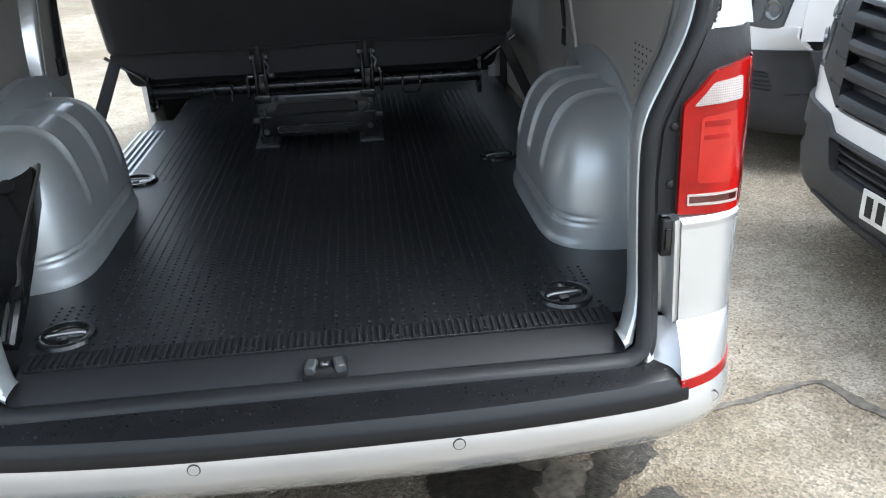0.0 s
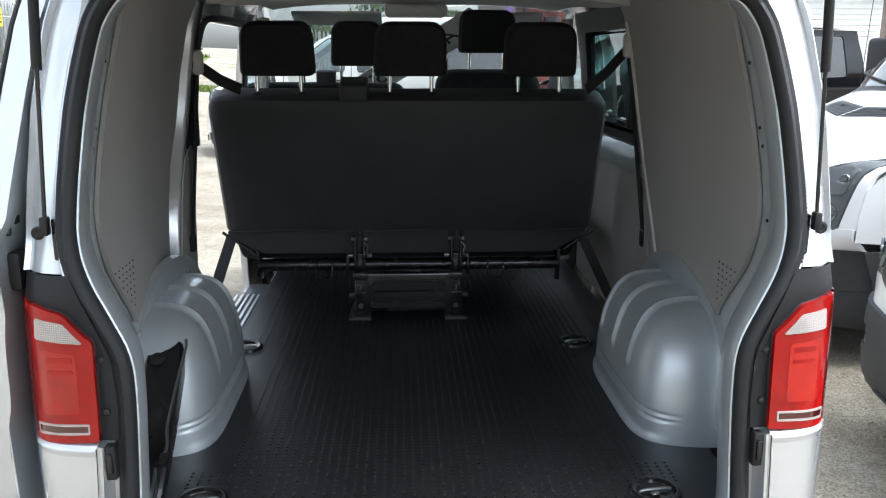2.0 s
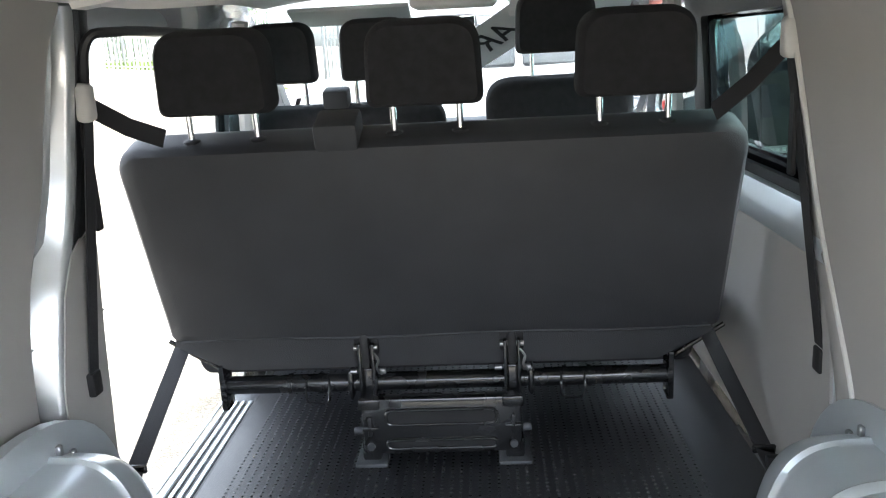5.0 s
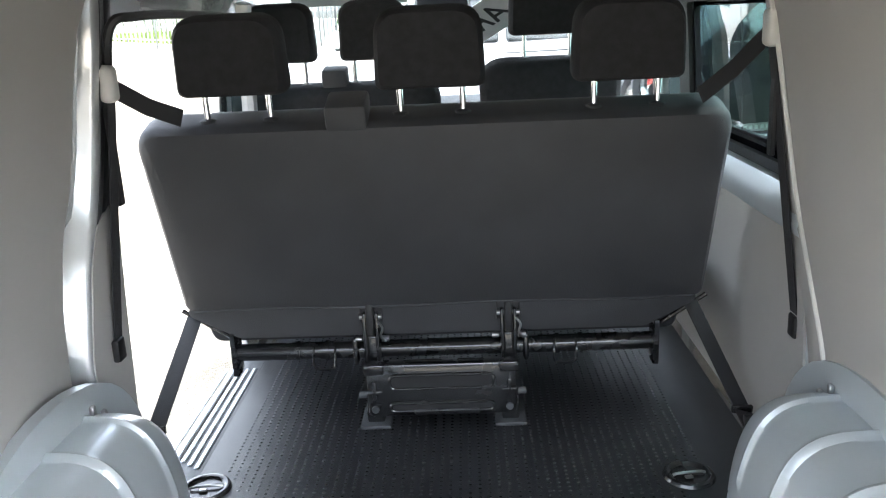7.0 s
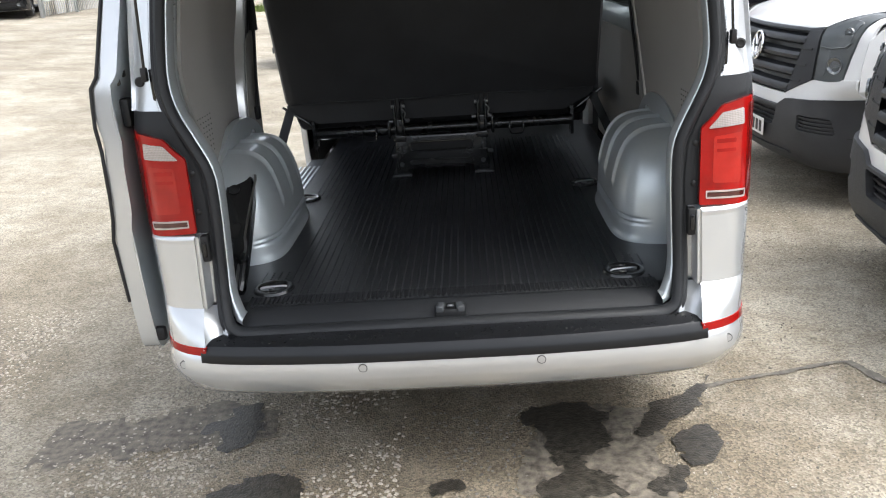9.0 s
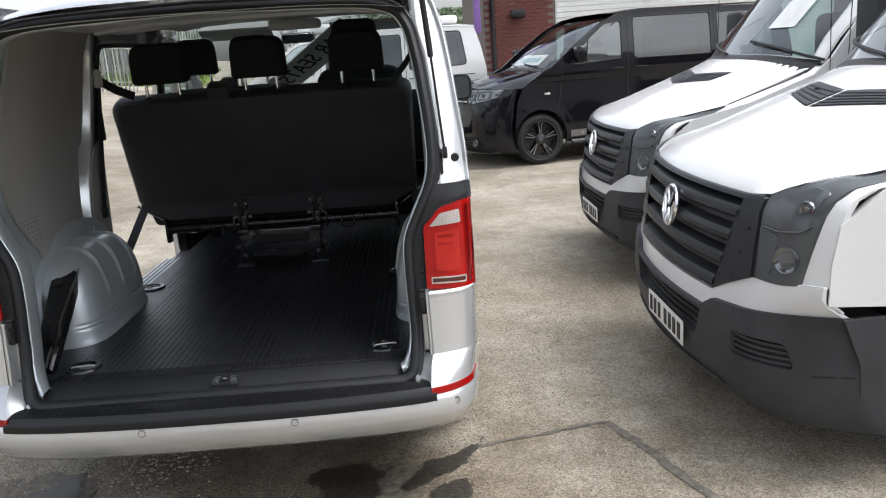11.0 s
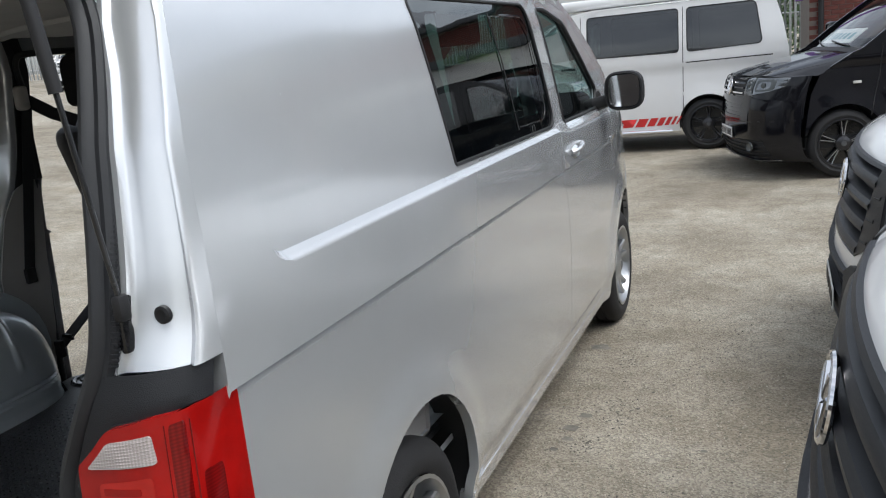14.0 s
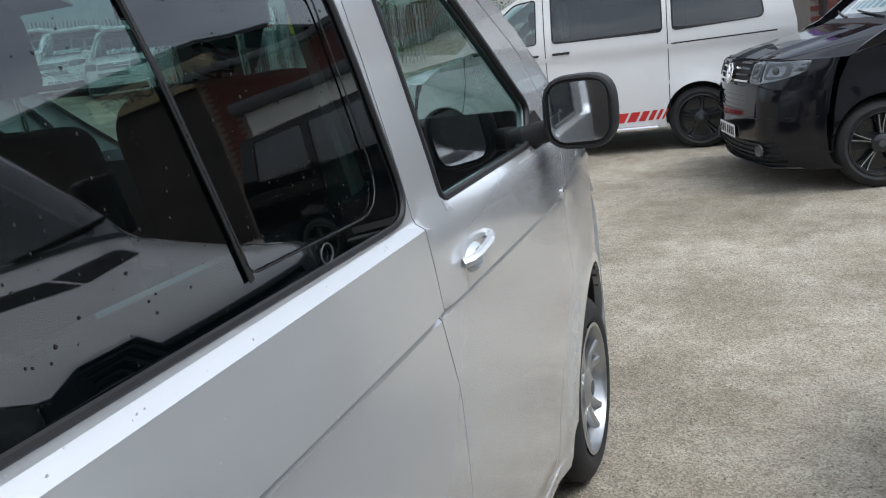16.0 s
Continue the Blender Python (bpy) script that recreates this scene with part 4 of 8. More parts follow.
# ---- wheels ----
def wheel_parts(root, at, side, r=0.335, w=0.215, rim_r=0.222, kind="five", tyre_mat=TYRE, rim_mat=ALLOY, face_mat=None):
    """side: +1 when the wheel's face looks along +x."""
    holder = part("wheel", boxm(-0.05, 0.05, -0.06, 0.06, -0.06, 0.06, 0.02, 2, Matrix.Translation(Vector(at) - Vector((side * 0.12, 0, 0)))), BLACK_STEEL, root)
    m = Matrix.Translation(at) @ Matrix.Diagonal((side, 1, 1, 1))
    bm = lathe(bmesh.new(), [(-0.035, rim_r - 0.004), (-0.012, rim_r + 0.008), (0.0, rim_r + 0.035), (-0.004, r - 0.045), (-0.022, r - 0.012), (-0.04, r), (-w * 0.35, r + 0.001), (-w * 0.36, r - 0.008), (-w * 0.40, r - 0.008), (-w * 0.41, r + 0.002), (-w * 0.6, r + 0.002), (-w * 0.61, r - 0.008), (-w * 0.65, r - 0.008), (-w * 0.66, r), (-w + 0.03, r - 0.002), (-w, r - 0.05), (-w, rim_r)], 40)
    bmesh.ops.transform(bm, matrix=m, verts=bm.verts)
    part("tyre", bm, tyre_mat, holder)
    bm = lathe(bmesh.new(), [(-0.006, rim_r + 0.006), (-0.004, rim_r - 0.006), (-0.022, rim_r - 0.018), (-0.09, rim_r - 0.030), (-0.18, rim_r - 0.03)], 40)
    if kind != "plain":
        bmesh.ops.transform(bm, matrix=m, verts=bm.verts)
        part("rim_barrel", bm, DARK_ALLOY if kind == "wide" else ALLOY, holder)
        bm = bmesh.new()
    n = 5
    faces = []
    for k in range(n):
        for off in ((-0.17, 0.17) if kind == "five" else (-0.10, 0.10) if kind == "wide" else (0.0,)):
            a = 2 * math.pi * k / n + math.pi / 2
            rows = []
            for q in range(6):
                rr = 0.045 + (rim_r - 0.062) * q / 5
                aa = a + off * (0.75 + 0.45 * q / 5)
                wd = (0.040 if kind == "five" else 0.020 if kind == "wide" else 0.06) * (1.15 - 0.35 * q / 5)
                xx = -0.018 - 0.020 * (1 - (q / 5 - 0.45) ** 2 * 3)
                c, t = Vector((xx, rr * math.cos(aa), rr * math.sin(aa))), Vector((0, -math.sin(aa), math.cos(aa)))
                rows.append([c - t * wd / 2 - Vector((0.03, 0, 0)), c - t * wd / 2 - Vector((0.006, 0, 0)), c - t * wd * 0.3, c + t * wd * 0.3, c + t * wd / 2 - Vector((0.006, 0, 0)), c + t * wd / 2 - Vector((0.03, 0, 0))])
            rings(bm, rows)
            faces.append([[r_[2] + Vector((0.002, 0, 0)) + (r_[3] - r_[2]) * q_ for q_ in (-0.1, 0.55)] for r_ in rows[1:]])
    lathe_bm = lathe(bmesh.new(), [(-0.06, 0.075), (-0.03, 0.072), (-0.022, 0.05), (-0.014, 0.032), (-0.014, 0.0)], 24)
    tmp = bpy.data.meshes.new("tmp")
    lathe_bm.to_mesh(tmp)
    lathe_bm.free()
    bm.from_mesh(tmp)
    bpy.data.meshes.remove(tmp)
    bmesh.ops.transform(bm, matrix=m, verts=bm.verts)
    bmesh.ops.recalc_face_normals(bm, faces=bm.faces)
    rim = part("rim", bm, rim_mat, holder)
    if face_mat:
        for rows in faces:
            strip = rings(bmesh.new(), rows, closed=False, caps=False)
            bmesh.ops.transform(strip, matrix=m, verts=strip.verts)
            part("spoke_face", strip, face_mat, rim)
    bm = lathe(bmesh.new(), [(-0.10, rim_r - 0.02), (-0.10, 0.0)], 24)
    bmesh.ops.transform(bm, matrix=m, verts=bm.verts)
    part("brake_disc", bm, BLACK_STEEL, holder)
    bm = lathe(bmesh.new(), [(-0.012, 0.0), (-0.012, 0.025), (-0.016, 0.028)], 20)
    bmesh.ops.transform(bm, matrix=m, verts=bm.verts)
    part("hub_cap", bm, GREY_PLASTIC, rim)
    return holder


for y, cy, cz, r in ((0.985, 1.0, 0.405, 0.40), (4.03, 4.03, 0.368, 0.430)):
    for s in (1, -1):
        wheel_parts(van, (s * 0.912, y, 0.335), s, rim_r=0.232)
        part("wheel_house", sheet(lambda u, v: (s * min(v, side_x(cy + r * math.cos(u), cz + r * math.sin(u)) - 0.012), cy + (r + 0.002) * math.cos(u), cz + r * math.sin(u)), [(-0.3, 0.70), (math.pi + 0.3, 0.70), (math.pi + 0.3, 0.925), (-0.3, 0.925)], [], [], 0.2), RUBBER, van)
        part("inner_guard", sheet(lambda y_, z_: (s * 0.702, y_, z_), arc(cy, cz, r, 205, -25), [], [], 0.2), RUBBER, van)
# side skirt strip along the sill
part("sill", sheet(lambda y, z: (side_x(y, z) + 0.002, y, z), [(1.372, 0.27), (3.585, 0.27), (3.585, 0.33), (1.372, 0.33)], [], [], 0.1, (-0.05, 0, 0)), SILVER, van)

# ---- load space ----
FZ = 0.56
floor_outline = rounded([(-0.80, 0.225), (0.80, 0.225), (0.83, 1.5), (0.83, 3.05), (-0.74, 3.05), (-0.74, 1.55), (-0.80, 1.50)], 0.02)
floor_ob = part("load_floor", sheet(lambda x, y: (x, y, FZ), floor_outline, [], [], 0.25, (0, 0, -0.02)), FLOOR, van, "black ribbed rubber floor covering")
bm = bmesh.new()
for i in range(51):
    for j in range(118):
        x, y = -0.66 + i * 0.0262, 0.262 + j * 0.0200
        if abs(x) > 0.58 and 0.50 < y < 1.46 or abs(x) > 0.67:
            continue
        if any(math.hypot(x - rx, y - ry) < 0.080 for rx, ry in ((-0.60, 0.328), (0.58, 0.328), (-0.70, 1.475), (0.61, 1.478))):
            continue
        lo = [bm.verts.new((x + dx * 0.0042, y + dy * 0.0034, FZ)) for dx, dy in ((-1, -0.5), (-0.5, -1), (0.5, -1), (1, -0.5), (1, 0.5), (0.5, 1), (-0.5, 1), (-1, 0.5))]
        top = bm.verts.new((x, y, FZ + 0.0025))
        for k in range(8):
            bm.faces.new((lo[k], lo[(k + 1) % 8], top))
tagged(part("floor_studs", bm, STUD, floor_ob), kind="stuff")
for x, y in ((-0.603, 0.330), (0.575, 0.327), (-0.700, 1.475), (0.608, 1.480)):
    ring = part("lashing_ring", lathe(bmesh.new(), [(0.0, 0.070), (0.008, 0.066), (0.010, 0.058), (0.007, 0.050), (0.001, 0.046), (0.001, 0.0)], 28, "z", (x, y, FZ)), BLACK_STEEL, floor_ob, "recessed lashing ring")
    part("ring_bar", tube(bmesh.new(), smooth_line([(x - 0.044, y - 0.006, FZ + 0.005), (x - 0.03, y - 0.004, FZ + 0.009), (x + 0.03, y + 0.004, FZ + 0.009), (x + 0.044, y + 0.006, FZ + 0.005)], 4), 0.0042, 8), STEEL, ring)
    part("ring_hook", boxm(-0.012, 0.012, -0.008, 0.008, 0.0, 0.006, 0.003, 1, pose(x - 0.004, y - 0.016, FZ + 0.003, 0, 0, 8)), STEEL, ring)

# sill plate with ribs, screws and the lock recess
sill = part("sill_plate", rings(bmesh.new(), [[(x, 0.248, FZ + 0.004), (x, 0.205, FZ + 0.004), (x, 0.172, FZ - 0.003), (x, 0.120, FZ - 0.012), (x, 0.098, FZ - 0.03), (x, 0.094, FZ - 0.055)] for x in span(-0.660, 0.660, 24)], closed=False, caps=False), SILL, van, "dark grey plastic sill plate")
part("rib_bed", boxm(-0.648, 0.648, 0.176, 0.241, FZ + 0.001, FZ + 0.0055, 0.001, 1), PLASTIC, sill)
bm = bmesh.new()
for i in range(85):
    x = -0.64 + i * 0.01524
    box(bm, x - 0.0035, x + 0.0035, 0.178, 0.238, FZ - 0.002, FZ + 0.0100)
tagged(part("sill_ribs", bm, SILL, sill, "", False), kind="stuff")
for x in (-0.53, -0.36, -0.17, 0.155, 0.36, 0.53):
    part("slot", boxm(x - 0.011, x + 0.011, 0.190, 0.201, FZ + 0.004, FZ + 0.0085, 0.002, 1), INK, sill)
lk = part("lock_striker", boxm(-0.048, 0.048, 0.092, 0.150, FZ - 0.045, FZ - 0.004, 0.008), RUBBER, van, "black lock striker")
part("striker_loop", tube(bmesh.new(), smooth_line([(-0.006, 0.13, FZ - 0.01), (-0.006, 0.10, FZ + 0.004), (0.006, 0.10, FZ + 0.004), (0.006, 0.13, FZ - 0.01)], 4), 0.004, 8), GREY_STEEL, lk)
for s in (1, -1):
    part("striker_wedge", boxm(-0.012, 0.012, -0.02, 0.02, -0.012, 0.010, 0.004, 1, pose(s * 0.030, 0.108, FZ - 0.004, 0, 0, 10 * s)), GREY_PLASTIC, lk)


# wheel boxes inside
def arch_point(u, v, s):
    """u: 0 at the rear to pi at the front; v: 0 at the floor to pi / 2 at the crown."""
    py = math.cos(u)
    q = abs(py)
    px = max(0.0, 1 - q ** (7.0 if py > 0 else 3.4)) ** 0.32
    cv, sv = max(0.0, math.cos(v)), max(0.0, math.sin(v))
    x = 0.885 - (0.272 if s > 0 else 0.246) * cv ** 0.42 * px
    y = 0.985 - 0.420 * py
    z = FZ + 0.385 * max(0.0, 1 - q ** (4.6 if py > 0 else 3.3)) ** 0.40 * sv ** 0.86
    h = z - FZ
    grow = 0.0
    for c in (0.42, 0.0, -0.42):
        grow += 0.034 * (1 - soft(0.008, 0.040, abs(py - c))) * soft(0.15, 0.19, h)
    for c in (0.072, 0.090):
        grow -= 0.035 * (1 - soft(0.002, 0.008, abs(h - c)))
    grow += 0.035 * (1 - soft(0.004, 0.03, h))
    grow *= soft(1.0, 0.90, q)
    x = 0.885 + (x - 0.885) * (1 + grow)
    z += 0.30 * max(grow, 0.0) * soft(0.2, 0.34, h)
    return (s * x, y, z)


for s in (1, -1):
    bm = sheet(lambda u, v: arch_point(u, v, s), [(0.0, 0.0), (math.pi, 0.0), (math.pi, math.pi / 2), (0.0, math.pi / 2)], [], [], 0.05, grid=(0.022, 0.016))
    wb = part("wheel_box", bm, INNER_SILVER, van, "blue-silver pressed wheel box")
    # arched panel on the wall above the box
    hump = [(0.50, 0.62)] + [(0.98 - 0.46 * math.cos(a) + 0.05 * math.sin(a), 0.66 + 0.365 * math.sin(a) ** 0.8) for a in span(0.25, math.pi - 0.12, 18)] + [(1.42, 0.60)]
    part("wall_gusset", sheet(lambda y, z: (s * (0.832 - 0.012 * soft(0.95, 0.7, z)), y, z), hump, [], [], 0.05, (0.03 * s, 0, 0)), INNER_SILVER, wb)
    for y, z in ((1.19, 0.945), (1.24, 0.91)):
        part("clip", boxm(s * 0.826 - 0.006, s * 0.826 + 0.006, y - 0.008, y + 0.008, z - 0.012, z + 0.012, 0.003, 1), ALLOY, wb)


def wall_x(y, z, s=1):
    """Half the width of the load space at the trim; the wall beside the sliding door leans out."""
    out = 0.06 * min(1.0, max(0.0, (y - 0.75) / 0.5)) if s < 0 else 0.0
    return out + interp([(0.5, 0.845), (1.0, 0.845), (1.3, 0.835), (1.6, 0.805), (1.8, 0.765), (1.88, 0.72)], z) - 0.02 * soft(0.45, 0.22, y)


TRIM_EDGE = [(0.70, 0.62), (0.68, 0.95), (0.60, 1.03), (0.50, 1.13), (0.455, 1.22), (0.437, 1.30), (0.455, 1.42), (0.485, 1.53), (0.52, 1.64), (0.56, 1.865)]
for s in (1, -1):
    front = [(1.53, 1.865), (1.485, 1.45), (1.44, 1.30), (1.30, 1.02), (1.24, 0.60)] if s > 0 else [(1.42, 1.865), (1.40, 1.60), (1.375, 1.45), (1.307, 1.30), (1.268, 1.15), (1.26, 1.0), (1.26, 0.60)]
    tp = rounded(TRIM_EDGE + front, [0.01] + [0.04] * (len(TRIM_EDGE) - 2) + [0.03, 0.03] + [0.05] * (len(front) - 2) + [0.01])
    holes = []
    trim = part("side_trim", sheet(lambda y, z: (s * (wall_x(y, z, s) - 0.004), y, z), tp, holes, [], 0.07, (0.012 * s, 0, 0)), TRIM, van, "grey hardboard side lining")
    bm = bmesh.new()
    for i in range(7):
        for j in range(8):
            y, z = 0.500 + i * 0.029, (0.965 if s > 0 else 0.985) + j * 0.0185
            if y < interp([(z_, y_) for y_, z_ in TRIM_EDGE], z) + 0.012:
                continue
            x = s * (wall_x(y, z, s) - 0.0045)
            box(bm, x - 0.001, x + 0.001, y - 0.0026, y + 0.0026, z - 0.0022, z + 0.0022)
    tagged(part("vent_perforation", bm, INK, trim, "", False), kind="stuff")
    # bare inner wall behind the trim
    part("inner_wall", sheet(lambda y, z: (s * (wall_x(y, z, s) + 0.012), y, z), [(0.22, 0.50), (1.50 if s > 0 else 1.25, 0.50), (1.46 if s > 0 else 1.25, 1.30), (1.42 if s > 0 else 1.33, 1.88), (0.36, 1.88), (0.28, 1.5), (0.24, 1.2)], [arc(1.0, 0.405, 0.425, 164, 16)], [], 0.12), INNER_SILVER, van)
    for y, z in ((0.50, 1.66), (0.455, 1.50), (0.44, 1.455), (0.405, 1.27), (0.50, 1.02)):
        part("plug", lathe(bmesh.new(), [(0.0, 0.005), (-0.003, 0.004), (-0.003, 0.0)], 12, "x", (s * (wall_x(y, z, s) + 0.0095), y, z)), RUBBER, van)
# middle pillars
def column(line, widths, d, material, name, label="", parent=None):
    """A pressed column through points of (x, y, z), as wide along the van as widths gives for the height, d across."""
    loops = []
    for p in smooth_line(line, 5):
        x, y, z = p
        w = interp(widths, z)
        sx = 1 if x > 0 else -1
        loops.append([(x + sx * d, y - w / 2, z), (x + sx * 0.010, y - w / 2, z), (x, y - w / 2 + 0.018, z), (x, y + w / 2 - 0.018, z), (x + sx * 0.010, y + w / 2, z), (x + sx * d, y + w / 2, z)])
    return part(name, rings(bmesh.new(), loops), material, parent or van, label)


# door pillar: a face turned to the rear with a kink at the belt line, and a dark rail on its inner side
pillar_loops, rail_loops = [], []
for z in span(0.60, 1.86, 21):
    xo = min(0.925, interp(UPPER, z) - 0.012)
    yr = interp([(0.6, 1.29), (1.0, 1.326), (1.1, 1.353), (1.22, 1.396), (1.30, 1.440), (1.36, 1.475), (1.42, 1.505), (1.50, 1.543), (1.60, 1.580), (1.86, 1.70)], z) - 2.8 * (0.925 - xo)
    yl = interp([(0.6, 1.30), (1.0, 1.310), (1.1, 1.317), (1.22, 1.345), (1.30, 1.385), (1.36, 1.426), (1.42, 1.470), (1.50, 1.512), (1.60, 1.557), (1.86, 1.68)], z) - 2.6 * (0.925 - xo)
    xi = xo - 0.045
    pillar_loops.append([(-xo - 0.004, yl - 0.002, z), (-xi - 0.010, yr - 0.007, z), (-xi - 0.004, yr - 0.003, z), (-xi, yr + 0.006, z), (-xi, yr + 0.030, z), (-xo, yr + 0.030, z)])
    rail_loops.append([(-xi - 0.003, yr + 0.022, z), (-xi + 0.002, yr + 0.026, z), (-xi - 0.006, yr + 0.065, z), (-xi - 0.002, yr + 0.072, z), (-xi - 0.006, yr + 0.105, z), (-xi - 0.030, yr + 0.110, z)])
part("door_pillar", rings(bmesh.new(), pillar_loops), SILVER, van, "silver door pillar with a kink")
part("pillar_rail", rings(bmesh.new(), rail_loops), PLASTIC, van, "black lining beside the door opening")
part("pillar_rubber", tube(bmesh.new(), smooth_line([(-0.890, 1.515, 0.48), (-0.893, 1.54, 0.9), (-0.888, 1.575, 1.3), (-0.848, 1.58, 1.62), (-0.80, 1.53, 1.78), (-0.76, 1.60, 1.805), (-0.76, 2.0, 1.81), (-0.76, 2.5, 1.805)], 5), 0.012, 8), SEAL, van)
part("pillar_cover", sheet(lambda y, z: (-0.876, y, z), rounded([(1.320, 0.62), (1.49, 0.60), (1.525, 0.754), (1.555, 1.06), (1.575, 1.21), (1.59, 1.31), (1.57, 1.345), (1.47, 1.315), (1.405, 1.22), (1.365, 1.10), (1.335, 1.0)], 0.02), [], [], 0.06, (-0.02, 0, 0)), TRIM, van, "grey pillar cover")
column([(0.848, 1.33, 0.85), (0.848, 1.335, 0.95), (0.842, 1.42, 1.15), (0.832, 1.51, 1.31), (0.812, 1.55, 1.50), (0.765, 1.575, 1.84)], [(0.6, 0.10), (1.3, 0.10), (1.8, 0.08)], 0.06, TRIM, "window_pillar", "grey window pillar")
part("pillar_piping", tube(bmesh.new(), smooth_line([(0.840, 1.24, 0.92), (0.838, 1.28, 1.016), (0.834, 1.36, 1.15), (0.826, 1.445, 1.31), (0.806, 1.49, 1.5), (0.775, 1.515, 1.71), (0.755, 1.515, 1.80)], 5), 0.006, 6), IVORY, van)
# lower lining below the right window
part("lower_lining", sheet(lambda y, z: (wall_x(y, z) + 0.005, y, z), rounded([(1.36, 0.58), (2.62, 0.58), (2.62, 1.21), (1.50, 1.23), (1.42, 1.1)], 0.02), [], [], 0.15, (0.01, 0, 0)), TRIM, van, "pale grey lower lining")
part("window_ledge", rings(bmesh.new(), [[(0.862, y, 1.215), (0.836, y, 1.222), (0.828, y, 1.245), (0.838, y, 1.285), (0.862, y, 1.318), (0.905, y, 1.325)] for y in span(1.44, 2.68, 8)], closed=False, caps=False), INNER_SILVER, van)
part("inner_frame", sheet(lambda y, z: (side_x(y, z) - 0.045, y, z), [(1.34, 1.30), (2.70, 1.30), (2.62, 1.88), (1.30, 1.88)], [rounded([(1.50, 1.36), (2.57, 1.355), (2.47, 1.785), (1.42, 1.785)], 0.05)], [], 0.1, (0.02, 0, 0)), RUBBER, van)
# step well at the sliding door
tread = part("door_step", sheet(lambda x, y: (x, y, 0.50 - 0.10 * soft(-0.88, -0.93, x)), [(-0.735, 1.53), (-0.735, 2.60), (-0.95, 2.60), (-0.95, 1.53)], [], [], 0.04, (0, 0, -0.03)), GREY_PLASTIC, van, "grey ribbed door step")
for i in range(5):
    part("tread_rib", boxm(-0.808 - i * 0.027, -0.792 - i * 0.027, 1.68 + 0.02 * i, 2.40, 0.499, 0.506, 0.003, 1), INNER_SILVER, tread)
part("step_riser", boxm(-0.745, -0.732, 1.53, 2.64, 0.46, FZ - 0.001, 0.002, 1), RUBBER, tread)

# roof lining, closing the load space above
def lining_pos(x, y):
    return (x, y, 1.892 + 0.05 * soft(1.6, 2.7, y) - 0.03 * abs(x / 0.75) ** 4 - 0.04 * soft(0.62, 0.36, y))


part("roof_lining", sheet(lining_pos, [(-0.76, 0.30), (0.76, 0.30), (0.76, 3.0), (-0.76, 3.0)], [], [], 0.12), LINING, van, "pale roof lining")
for yy in (0.78, 1.42):
    part("roof_rib", rings(bmesh.new(), [[(x, yy + d, lining_pos(x, yy)[2] - h) for d, h in ((-0.045, -0.005), (-0.03, 0.014), (0.03, 0.014), (0.045, -0.005))] for x in span(-0.75, 0.75, 12)], closed=False, caps=False), LINING, van)

# black folded bracket strapped in front of the wheel box
tool = thing("trim_bracket", "black folded bracket leaning against the wheel box", "bracket")
lay = Matrix.Translation((-0.742, 0.275, FZ + 0.012)) @ Matrix.Rotation(radians(-57), 4, "X")
bm = bmesh.new()
loops = []
for k, (v, hw, hx, up) in enumerate(((0.0, 0.034, 0.016, 0.020), (0.02, 0.040, 0.014, 0.030), (0.12, 0.045, 0.008, 0.036), (0.25, 0.048, 0.000, 0.040), (0.38, 0.051, -0.010, 0.042), (0.46, 0.053, -0.016, 0.044), (0.495, 0.046, -0.020, 0.040), (0.51, 0.036, -0.020, 0.026))):
    loops.append([(hx - hw, -0.010, v), (hx - hw, up - 0.008, v), (hx - hw + 0.008, up, v), (hx + hw - 0.008, up, v), (hx + hw, up - 0.008, v), (hx + hw, -0.010, v)])
rings(bm, loops)
bmesh.ops.recalc_face_normals(bm, faces=bm.faces)
bmesh.ops.transform(bm, matrix=lay @ Matrix.Diagonal((1, -1, 1, 1)), verts=bm.verts)
bmesh.ops.recalc_face_normals(bm, faces=bm.faces)
part("bracket_body", bm, BLACK_STEEL, tool)
part("bracket_lip", placed(tube(bmesh.new(), smooth_line([(0.036, -0.040, 0.50), (0.042, -0.046, 0.47), (0.040, -0.046, 0.40), (0.040, -0.050, 0.22), (0.046, -0.052, 0.18), (0.050, -0.050, 0.15), (0.046, -0.046, 0.12)], 5), 0.0045, 8), lay), STEEL, tool, "bright wire clip")
part("bracket_knob", placed(lathe(bmesh.new(), [(0.012, 0.020), (-0.006, 0.020), (-0.010, 0.012), (-0.012, 0.006), (-0.012, 0.0)], 14, "y", (-0.030, -0.044, 0.43)), lay), RUBBER, tool)
part("bracket_plate", placed(boxm(0.036, 0.060, -0.052, -0.030, 0.10, 0.135, 0.006, 2), lay), BLACK_STEEL, tool)
part("bracket_foot", placed(tube(bmesh.new(), smooth_line([(0.028, -0.030, 0.10), (0.034, -0.040, 0.04), (0.034, -0.034, 0.0)], 4), 0.005, 8), lay), STEEL, tool)

